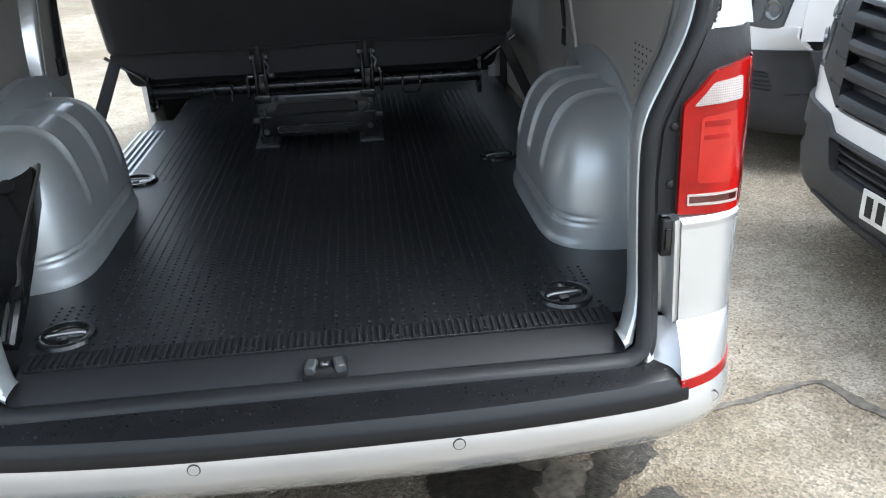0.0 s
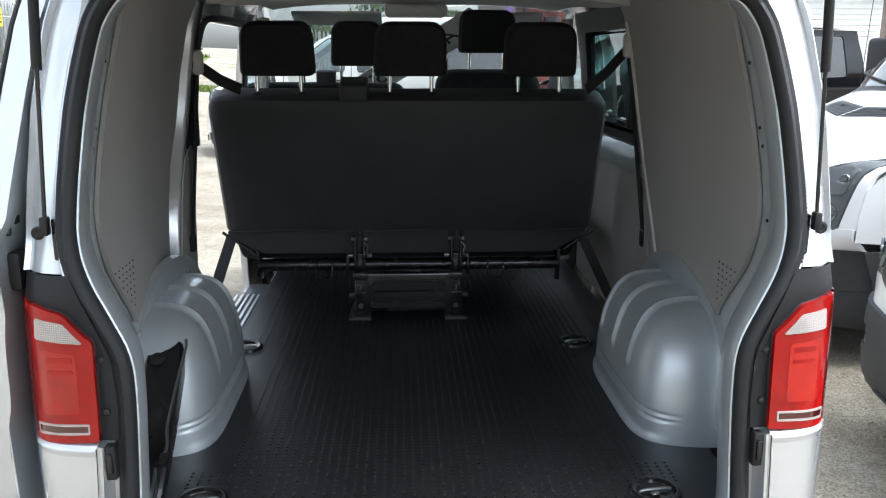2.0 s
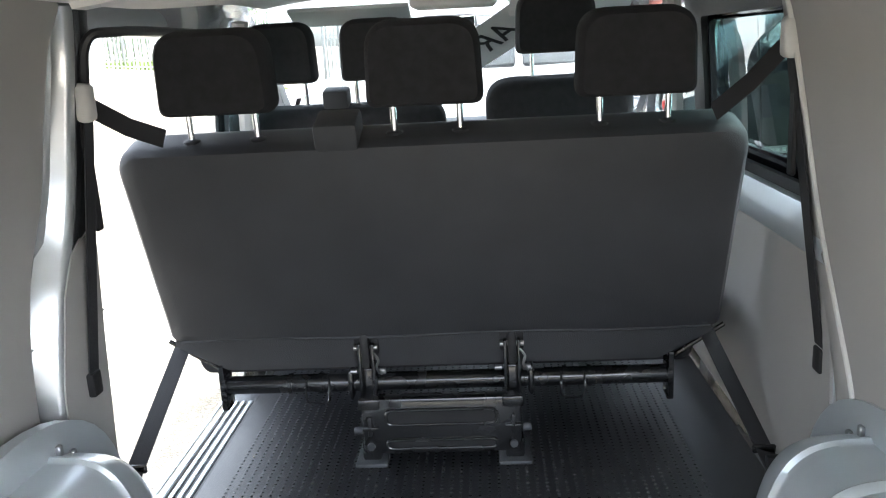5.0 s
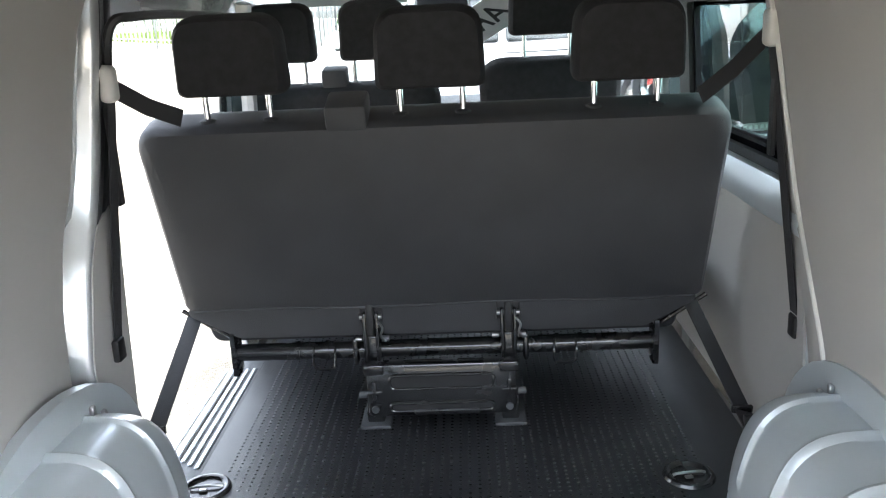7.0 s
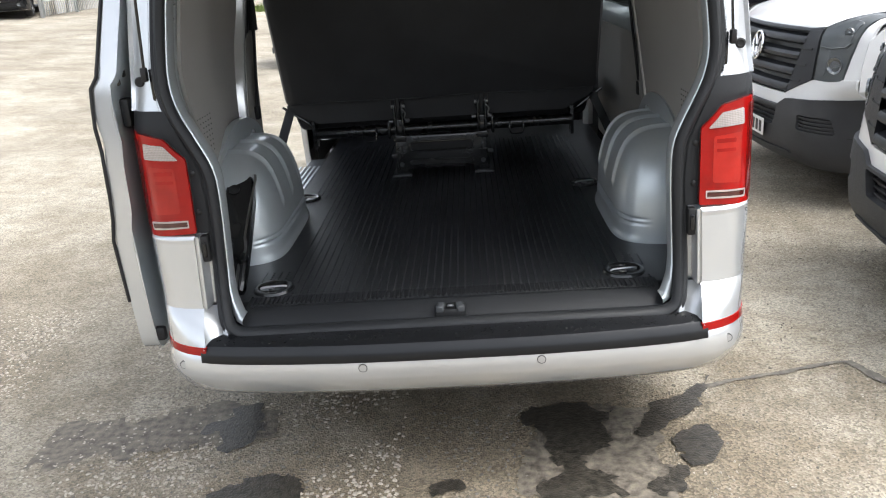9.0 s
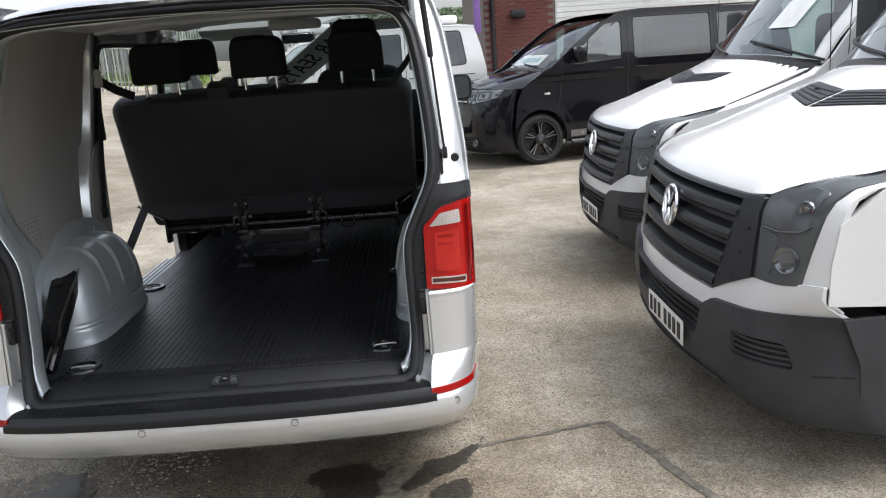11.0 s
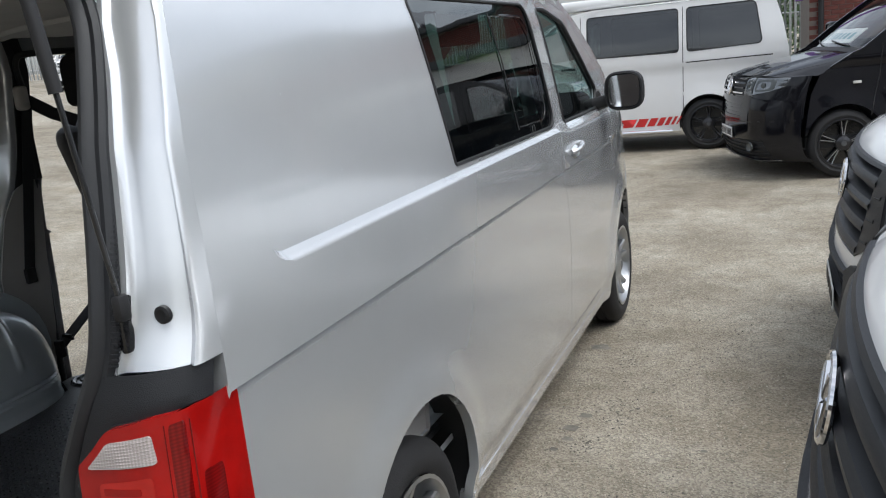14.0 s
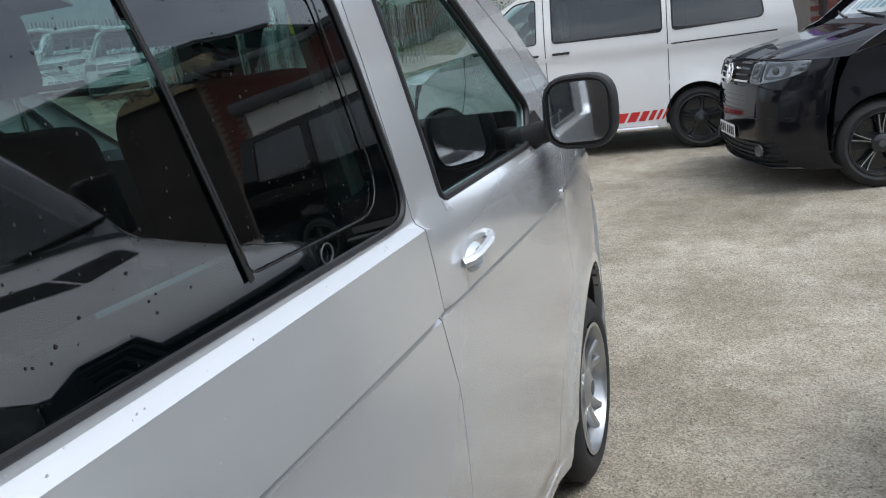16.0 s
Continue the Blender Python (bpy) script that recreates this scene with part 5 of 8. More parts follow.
# seat belts on the pillars
for s, top, buckle, eye in ((1, (0.780, 1.560, 1.705), (0.852, 1.470, 1.00), (0.655, 1.69, 1.545)), (-1, (-0.838, 1.575, 1.638), (-0.868, 1.455, 1.00), (-0.70, 1.665, 1.545))):
    belt = thing("seat_belt", "black webbing belt with its buckle hanging on the pillar", "seat belt", "belts of the bench")
    part("belt_webbing", strap(bmesh.new(), smooth_line([top, Vector(top).lerp(Vector(buckle), 0.45), Vector(top).lerp(Vector(buckle), 0.75), buckle], 5), 0.046, 0.003, (0, 1, 0)), WEBBING, belt)
    part("belt_webbing", strap(bmesh.new(), [top, Vector(top).lerp(Vector(eye), 0.5) + Vector((0, 0, -0.01)), eye], 0.048, 0.003, (0, 0.5, 1)), WEBBING, belt)
    part("belt_guide", boxm(-0.020, 0.020, -0.026, 0.026, -0.048, 0.044, 0.016, 3, Matrix.Translation(Vector(top) + Vector((-s * 0.006, -0.026, 0.012)))), IVORY, belt, "pale plastic belt guide")
    part("belt_tongue", boxm(-0.010, 0.010, -0.022, 0.022, -0.045, 0.015, 0.006, 2, Matrix.Translation(buckle)), RUBBER, belt)
    part("guide_rail", boxm(-0.006, 0.006, -0.016, 0.016, -0.30, 0.05, 0.004, 1, Matrix.Translation(Vector(top) + Vector((s * 0.016, -0.005, 0)))), RUBBER, belt)


# ---- bench seat of the second row ----
def cushion(w, h, d, taper=0.0, r=0.05, bulge=0.012):
    """A padded slab standing on z = 0, w wide, h high, d deep; its foot is narrower by taper."""
    outl = rounded([(-w / 2 + taper, 0), (w / 2 - taper, 0), (w / 2, h), (-w / 2, h)], [r * 0.6, r * 0.6, r * 1.5, r * 1.5], 6)
    out2 = dense(outl, 0.03)
    c = Vector((0, h / 2))
    bm = bmesh.new()
    loops = []
    for f, y in ((0.90, -d / 2 - bulge), (0.965, -d / 2 + 0.004), (0.992, -d / 2 + 0.020), (1.0, -d / 2 + 0.04), (1.0, d / 2 - 0.04), (0.985, d / 2 - 0.014), (0.95, d / 2), (0.90, d / 2 + bulge)):
        loops.append([(c.x + (p[0] - c.x) * (1 - (1 - f) * min(1, h / w * 1.6)), y, c.y + (p[1] - c.y) * (1 - (1 - f) * 1.25)) for p in out2])
    rings(bm, loops)
    return bm


def headrest(root, m, w=0.275, h=0.215, d=0.10, gap=0.075, sep=0.17):
    hr = part("headrest", placed(cushion(w, h, d, -0.008, 0.045, 0.012), m @ pose(0, 0, gap)), FABRIC, root, "charcoal padded headrest")
    for sx in (-sep / 2, sep / 2):
        part("headrest_post", placed(tube(bmesh.new(), [(sx, 0, -0.02), (sx, 0, gap + 0.02)], 0.0085, 10), m), CHROME, hr)
        part("post_sleeve", placed(lathe(bmesh.new(), [(0.0, 0.024), (0.010, 0.021), (0.014, 0.011), (0.014, 0.0)], 16, "z", (sx, 0, 0)), m), RUBBER, hr)
    return hr


bench = thing("bench_seat", "charcoal three-seat bench seen from behind", "car seat")
lean = pose(-0.048, 1.880, 0.962, 17.3, 0, 0)
back = part("backrest", placed(cushion(1.575, 0.60, 0.145, 0.014, 0.045, 0.003), lean), VINYL, bench, "charcoal cloth backrest with a vinyl back")
part("back_piping", placed(tube(bmesh.new(), [(x, -0.068, 0.012 + 0.004 * math.sin(x * 9)) for x in span(-0.74, 0.74, 24)], 0.005, 6), lean), VINYL, back)
for hx, sep in ((-0.508, 0.170), (0.004, 0.164), (0.510, 0.165)):
    headrest(bench, lean @ pose(hx, -0.012, 0.592, -12, 0, 0), w=0.272, h=0.205, sep=sep)
part("belt_outlet", placed(boxm(-0.055, 0.055, -0.07, 0.045, -0.01, 0.062, 0.012, 2), lean @ pose(-0.217, -0.005, 0.590)), VINYL, bench, "vinyl belt outlet cover")
part("lower_back", sheet(lambda x, z: (-0.055 + x, 1.845 + 0.10 * (0.955 - z), z), rounded([(-0.765, 0.95), (0.765, 0.95), (0.765, 0.925), (0.62, 0.845), (-0.62, 0.845), (-0.765, 0.925)], 0.012), [], [], 0.08, (0, 0.05, 0)), VINYL, bench)
part("seat_cushion", placed(cushion(1.56, 0.17, 0.50, 0.05, 0.05, 0.01), pose(-0.055, 2.19, 0.80)), FABRIC, bench)
tb = part("cross_tube", tube(bmesh.new(), [(-0.70, 1.875, 0.790), (0.60, 1.875, 0.790)], 0.027, 16), BLACK_STEEL, bench, "black painted steel tube")
for x in (-0.695, -0.50, -0.41, 0.30, 0.37, 0.595):
    part("tube_collar", tube(bmesh.new(), [(x - 0.006, 1.875, 0.790), (x + 0.006, 1.875, 0.790)], 0.036 if abs(x + 0.05) > 0.6 else 0.031, 16), BLACK_STEEL, tb)
for x in (-0.417, 0.322):
    part("wire_loop", tube(bmesh.new(), smooth_line([(x - 0.032, 1.860, 0.812), (x - 0.034, 1.840, 0.780), (x - 0.030, 1.842, 0.745), (x, 1.842, 0.738), (x + 0.030, 1.842, 0.745), (x + 0.034, 1.840, 0.780), (x + 0.032, 1.860, 0.812)], 4), 0.004, 6), BLACK_STEEL, tb, "black wire loop")
for x in (-0.318, 0.203):
    part("tube_clamp", boxm(x - 0.009, x + 0.009, 1.838, 1.905, 0.748, 0.838, 0.012, 2), BLACK_STEEL, tb)
for x in (-0.70, 0.60):
    part("tube_lug", boxm(x - 0.005, x + 0.005, 1.85, 1.925, 0.715, 0.865, 0.012), BLACK_STEEL, tb)
for x in (-0.265, 0.150):
    br = part("hinge_bracket", boxm(x - 0.024, x - 0.014, 1.818, 1.93, 0.735, 0.925, 0.004), BLACK_STEEL, bench, "black hinge bracket")
    part("hinge_plate", boxm(x + 0.014, x + 0.024, 1.818, 1.93, 0.735, 0.925, 0.004), BLACK_STEEL, br)
    part("hinge_web", boxm(x - 0.014, x + 0.014, 1.835, 1.90, 0.735, 0.845, 0.004), BLACK_STEEL, br)
    part("hinge_arm", boxm(x - 0.012, x + 0.012, 1.806, 1.86, 0.855, 0.962, 0.008), RUBBER, br)
    part("hinge_block", boxm(x - 0.036, x + 0.036, 1.842, 1.90, 0.885, 0.955, 0.008), RUBBER, br)
    part("hinge_bolt", tube(bmesh.new(), [(x - 0.034, 1.832, 0.912), (x + 0.034, 1.832, 0.912)], 0.008, 10), STEEL, br)
    part("hinge_bolt", tube(bmesh.new(), [(x + 0.030, 1.838, 0.838), (x + 0.052, 1.838, 0.838)], 0.010, 10), GREY_STEEL, br)
    part("hinge_bolt", tube(bmesh.new(), [(x - 0.050, 1.838, 0.838), (x - 0.030, 1.838, 0.838)], 0.008, 10), STEEL, br)
    part("hinge_spring", tube(bmesh.new(), smooth_line([(x + 0.02, 1.822, 0.90), (x + 0.036, 1.815, 0.88), (x + 0.030, 1.815, 0.855), (x + 0.044, 1.82, 0.835)], 4), 0.004, 6), STEEL, br)
    ft = part("floor_foot", boxm(x - 0.048, x + 0.048, 1.775, 1.92, FZ + 0.001, FZ + 0.016, 0.007), GREY_PLASTIC, bench, "grey floor anchor")
    part("foot_claw", boxm(x - 0.028, x + 0.028, 1.80, 1.89, FZ + 0.012, FZ + 0.075, 0.010), BLACK_STEEL, ft)
base = part("folded_base", boxm(-0.285, 0.170, 1.785, 1.835, 0.600, 0.772, 0.012, 2), BLACK_STEEL, bench, "black pressed steel base plate")
for z0, z1 in ((0.692, 0.738), (0.618, 0.646)):
    outl = rounded([(-0.215, z0), (0.100, z0), (0.100, z1), (-0.215, z1)], 0.022)
    part("pressed_rim", tube(bmesh.new(), [(x, 1.784, z) for x, z in outl], 0.0055, 8, True), BLACK_STEEL, base)
    part("pressed_slot", sheet(lambda x, z: (x, 1.7835, z), grown(outl, -0.004), [], [], 0.08), RUBBER, base)
for x in (-0.262, 0.147):
    part("base_rib", boxm(x - 0.006, x + 0.006, 1.776, 1.79, 0.655, 0.72, 0.003), BLACK_STEEL, base)
    part("base_rib", boxm(x - 0.022, x + 0.022, 1.776, 1.79, 0.678, 0.690, 0.003), BLACK_STEEL, base)
    part("base_tab", boxm(x - 0.03, x + 0.03, 1.775, 1.80, 0.742, 0.775, 0.006), BLACK_STEEL, base)
    part("base_bolt", lathe(bmesh.new(), [(0.0, 0.012), (-0.008, 0.011), (-0.008, 0.0)], 10, "y", (x, 1.784, 0.628)), GREY_PLASTIC, base)
for x, y in ((-0.298, 1.80), (0.186, 1.80)):
    part("pivot_bolt", tube(bmesh.new(), [(x - 0.012, y, 0.672), (x + 0.012, y, 0.672)], 0.012, 12), GREY_PLASTIC, base)
for s, hi, lo in ((-1, (-0.81, 1.865, 0.915), (-0.850, 1.50, 0.675)), (1, (0.700, 1.865, 0.915), (0.812, 1.62, 0.63))):
    stp = part("tether_strap", strap(bmesh.new(), [hi, lo], 0.045, 0.005, (1, 0.3, 0)), WEBBING, bench, "black webbing strap")
    part("strap_hook", boxm(-0.018, 0.018, -0.012, 0.012, -0.04, 0.03, 0.006, 2, Matrix.Translation(lo)), RUBBER, stp)
    part("strap_slide", boxm(-0.03, 0.03, -0.006, 0.006, -0.012, 0.012, 0.004, 1, Matrix.Translation(Vector(hi).lerp(Vector(lo), 0.88))), BLACK_STEEL, stp)
    part("side_rod", tube(bmesh.new(), [(s * 0.80 - 0.05, 1.875, 0.935), (-0.70 if s < 0 else 0.60, 1.905, 0.82)], 0.007, 8), BLACK_STEEL, bench)

# ---- cab: a double passenger seat and the driver's seat ----
twin = thing("passenger_bench", "charcoal double front passenger seat", "car seat")
lean2 = pose(-0.49, 2.98, 0.95, 10, 0, 0)
part("backrest", placed(cushion(0.88, 0.59, 0.13, 0.03, 0.06), lean2), FABRIC, twin)
for hx in (-0.19, 0.18):
    headrest(twin, lean2 @ pose(hx, 0, 0.58, -6, 0, 0), w=0.26, h=0.23, gap=0.10)
part("belt_outlet", placed(boxm(-0.05, 0.05, -0.05, 0.04, 0, 0.075, 0.012, 2), lean2 @ pose(0.015, 0, 0.58)), VINYL, twin)
part("seat_cushion", placed(cushion(0.86, 0.20, 0.50, 0.03, 0.05), pose(-0.47, 3.24, 0.80)), FABRIC, twin)
part("seat_box", boxm(-0.80, -0.06, 3.0, 3.46, FZ, 0.81, 0.02), PLASTIC, twin)
driver = thing("driver_seat", "charcoal driver's seat with a tall headrest", "car seat")
lean3 = pose(0.385, 2.98, 0.95, 10, 0, 0)
part("backrest", placed(cushion(0.58, 0.66, 0.14, 0.04, 0.08), lean3), FABRIC, driver)
headrest(driver, lean3 @ pose(-0.01, 0, 0.65, -6, 0, 0), w=0.29, h=0.22, gap=0.10, sep=0.18)
part("seat_cushion", placed(cushion(0.50, 0.20, 0.50, 0.03, 0.05), pose(0.40, 3.24, 0.80)), FABRIC, driver)
part("seat_box", boxm(0.25, 0.69, 3.0, 3.46, FZ, 0.81, 0.02), PLASTIC, driver)
dash = part("dashboard", rings(bmesh.new(), [[(x, 3.72, 0.85), (x, 3.60, 1.15), (x, 3.62, 1.36 + 0.04 * soft(0.2, 0.45, x)), (x, 3.72, 1.39), (x, 3.88, 1.35), (x, 4.10, 1.22), (x, 4.2, 0.8)] for x in span(-0.80, 0.80, 24)]), PLASTIC, van, "dark grey dashboard")
for x in (-0.09, 0.10):
    vent = part("air_vent", boxm(x - 0.06, x + 0.06, 3.585, 3.63, 1.275, 1.345, 0.008), RUBBER, dash)
    for i in range(4):
        part("vent_slat", boxm(x - 0.05, x + 0.05, 3.578, 3.588, 1.285 + i * 0.015, 1.288 + i * 0.015, 0.001, 1), GREY_PLASTIC, vent)
part("steering_wheel", placed(tube(bmesh.new(), [(0.185 * math.cos(a), 0, 0.185 * math.sin(a)) for a in span(0, 2 * math.pi * 35 / 36, 35)], 0.014, 8, True), pose(0.40, 3.48, 1.20, -25, 0, 0)), RUBBER, van, "black steering wheel")
rvm = part("rear_view_mirror", boxm(-0.12, 0.12, -0.02, 0.02, -0.035, 0.035, 0.018, 3, pose(-0.04, 3.22, 1.825, 8, 0, 0)), RUBBER, van)
part("mirror_glass", boxm(-0.11, 0.11, -0.004, 0.0, -0.028, 0.028, 0.001, 1, pose(-0.04, 3.198, 1.822, 8, 0, 0)), MIRROR, rvm)
part("overhead_console", boxm(-0.16, 0.16, 2.72, 2.95, 1.87, 1.93, 0.02, 3), LINING, van, "pale overhead console")
for x in (-0.42, 0.45):
    part("sun_visor", boxm(-0.24, 0.24, -0.08, 0.08, -0.010, 0.010, 0.008, 2, pose(x, 3.02, 1.87, -20, 0, 0)), LINING, van)
for s in (1, -1):
    part("cab_pillar", tube(bmesh.new(), [(s * 0.80, 2.71, 0.6), (s * 0.80, 2.71, 1.3), (s * 0.75, 2.60, 1.85)], 0.03, 8), LINING, van)

# white banner stuck across the windscreen, its words read from outside
down = Vector((-0.62, 0.70, -0.37)).normalized()
out = Vector((0, 0.47, 0.88)).normalized()
out = (out - down * out.dot(down)).normalized()
side_way = out.cross(down)
bm_place = Matrix(((down.x, side_way.x, out.x, -0.005), (down.y, side_way.y, out.y, 3.42), (down.z, side_way.z, out.z, 1.66), (0, 0, 0, 1)))
ban = part("screen_banner", placed(boxm(-0.62, 0.52, -0.12, 0.12, 0.0, 0.002), bm_place), PLATE_WHITE, van, "white banner on the windscreen")
words = bpy.data.curves.new("banner_lettering", "FONT")
words.body, words.size, words.align_x, words.align_y = "AR SEATS", 0.18, "CENTER", "CENTER"
tmp_ob = new("tmp_words", words)
bpy.context.view_layer.update()
me = bpy.data.meshes.new_from_object(tmp_ob.evaluated_get(bpy.context.evaluated_depsgraph_get()))
bpy.data.objects.remove(tmp_ob)
bm = bmesh.new()
bm.from_mesh(me)
r = bmesh.ops.extrude_face_region(bm, geom=bm.faces)
bmesh.ops.translate(bm, verts=[g for g in r["geom"] if isinstance(g, bmesh.types.BMVert)], vec=(0, 0, 0.008))
bmesh.ops.translate(bm, verts=bm.verts, vec=(0, 0, -0.003))
part("banner_lettering", placed(bm, bm_place), INK, ban, "", False)

# ---- open sliding door, standing back along the side ----
sd_out = rounded([(0.19, 0.42), (0.175, 0.95), (0.20, 1.30), (0.235, 1.39), (0.33, 1.65), (0.41, 1.88), (1.30, 1.88), (1.38, 1.3), (1.42, 0.9), (1.40, 0.40)], [0.05, 0.1, 0.05, 0.05, 0.1, 0.05, 0.05, 0, 0, 0.06])
sdoor = part("sliding_door", sheet(lambda y, z: (-side_x(1.0, z) - 0.085, y, z), sd_out, [rounded([(0.36, 1.36), (1.27, 1.36), (1.22, 1.80), (0.45, 1.80)], 0.05)], [], 0.08, (0.055, 0, 0)), SILVER, van, "silver sliding door pushed back")
part("door_inner", sheet(lambda y, z: (-side_x(1.0, z) - 0.03, y, z), sd_out, [rounded([(0.36, 1.36), (1.27, 1.36), (1.22, 1.80), (0.45, 1.80)], 0.05)], [], 0.1), INNER_SILVER, sdoor)
part("door_glass", sheet(lambda y, z: (-side_x(1.0, z) - 0.083, y, z), rounded([(0.355, 1.355), (1.275, 1.355), (1.225, 1.805), (0.445, 1.805)], 0.05), [], [], 0.2), PRIVACY, sdoor).visible_shadow = False
part("door_edge_rubber", tube(bmesh.new(), [(-side_x(1.0, q.z) - 0.088, q.y, q.z) for q in smooth_line([(0, 0.185, 0.6), (0, 0.172, 0.95), (0, 0.195, 1.28), (0, 0.232, 1.39), (0, 0.33, 1.65), (0, 0.405, 1.86)], 5)], 0.006, 6), RUBBER, sdoor)
arm = part("door_roller_arm", boxm(-1.02, -0.95, 0.26, 0.29, 1.30, 1.335, 0.008), RUBBER, sdoor, "black roller arm")
part("arm_plate", boxm(-1.0, -0.955, 0.24, 0.25, 1.28, 1.36, 0.006), BLACK_STEEL, arm)
part("door_rail_end", boxm(-0.975, -0.945, 0.245, 0.30, 1.15, 1.24, 0.01), RUBBER, van)
part("rail", boxm(-0.962, -0.935, 0.30, 1.40, 1.165, 1.20, 0.008), BLACK_STEEL, van)
part("lower_arm", boxm(-0.995, -0.945, 0.19, 0.22, 0.45, 0.50, 0.012), RUBBER, sdoor)

# crumbs of dry dirt on the floor
bm = bmesh.new()
rng = random.Random(21)
for i in range(60):
    x, y, r = rng.gauss(0.32, 0.16), rng.gauss(1.42, 0.22), rng.uniform(0.0007, 0.0019)
    box(bm, x - r, x + r, y - r * 0.7, y + r * 0.7, FZ, FZ + r)
tagged(part("floor_dirt", bm, mat("dry_dirt", (0.20, 0.195, 0.18), 0.9), floor_ob, "", False), kind="stuff")

# rain drops on the bumper's step
bm = bmesh.new()
rng = random.Random(7)
for i in range(420):
    x, t = rng.uniform(-0.72, 0.74), rng.random()
    y = bumper_y(x) + 0.03 + 0.09 * t
    r = rng.uniform(0.0015, 0.0042)
    z = interp([(0.018, 0.511), (0.045, 0.517), (0.10, 0.520), (0.135, 0.516)], y - bumper_y(x))
    top = bm.verts.new((x, y, z + r * 0.45))
    ringv = [bm.verts.new((x + r * math.cos(a) * rng.uniform(0.8, 1.3), y + r * math.sin(a), z - 0.0002)) for a in span(0, 2 * math.pi * 5 / 6, 5)]
    for k in range(6):
        bm.faces.new((top, ringv[k], ringv[(k + 1) % 6]))
DROP = mat("water_drop", (0.012, 0.012, 0.013), 0.04, 0, spec=0.8, vary=0.05)
tagged(part("rain_wetness", bm, DROP, bump_ob), kind="stuff")
bm = bmesh.new()
for i in range(620):
    y, z = rng.uniform(1.42, 2.55), rng.uniform(1.34, 1.81)
    x, r = side_x(y, z) - 0.0035, 0.0006 + 0.0016 * rng.random() ** 2
    top = bm.verts.new((x + r * 0.5, y, z))
    ringv = [bm.verts.new((x, y + r * math.cos(a), z + r * math.sin(a) * 1.2)) for a in span(0, 2 * math.pi * 5 / 6, 5)]
    for k in range(6):
        bm.faces.new((top, ringv[k], ringv[(k + 1) % 6]))
tagged(part("rain_wetness", bm, DROP, win), kind="stuff")
bm = bmesh.new()
for i in range(240):
    y, z = rng.uniform(0.45, 2.60), 1.303 + 0.02 * rng.random() ** 2 if i < 130 else rng.uniform(0.95, 1.80)
    if i >= 130 and (1.35 < y and z > 1.30):
        continue
    x, r = side_x(y, z) + 0.0004, 0.0006 + 0.0016 * rng.random() ** 2
    top = bm.verts.new((x + r * 0.5, y, z))
    ringv = [bm.verts.new((x, y + r * math.cos(a), z + r * math.sin(a) * 1.2)) for a in span(0, 2 * math.pi * 5 / 6, 5)]
    for k in range(6):
        bm.faces.new((top, ringv[k], ringv[(k + 1) % 6]))
tagged(part("rain_beads", bm, mat("clear_bead", (0.30, 0.31, 0.32), 0.05, 0, spec=0.8, vary=0.05), van), kind="stuff")


# ---- the yard: parked vans; each is built with its nose at x = 0, looking along -x ----
def plate_bars(root, m, count=7):
    """A number plate whose marks are plain bars."""
    pl = part("number_plate", placed(boxm(-0.006, 0.0, -0.26, 0.26, -0.055, 0.055, 0.004, 1), m), PLATE_WHITE, root, "white number plate")
    for i in range(count):
        y = -0.21 + i * 0.065 + (0.03 if i > 3 else 0)
        part("plate_bar", placed(boxm(-0.009, -0.006, y - 0.018, y + 0.018, -0.036, 0.036), m), INK, pl)
    return pl


def badge(root, m, r=0.085):
    bm = tube(bmesh.new(), [(0, r * math.cos(a), r * math.sin(a)) for a in span(0, 2 * math.pi * 31 / 32, 31)], r * 0.10, 8, True)
    b = part("badge", placed(bm, m), CHROME, root, "round chrome badge")
    part("badge_disc", placed(lathe(bmesh.new(), [(0.006, r * 0.96), (0.002, r * 0.9), (0.0, 0.0)], 28), m), RUBBER, b)
    bm = bmesh.new()
    for a, c in (((-0.42, 0.72), (-0.08, 0.02)), ((0.42, 0.72), (0.08, 0.02)), ((-0.80, 0.30), (-0.34, -0.80)), ((0.80, 0.30), (0.34, -0.80)), ((-0.34, -0.80), (0.0, -0.16)), ((0.34, -0.80), (0.0, -0.16))):
        tube(bm, [(-0.004, a[0] * r, a[1] * r), (-0.004, c[0] * r, c[1] * r)], r * 0.085, 6)
    part("badge_strokes", placed(bm, m), CHROME, b)
    return b


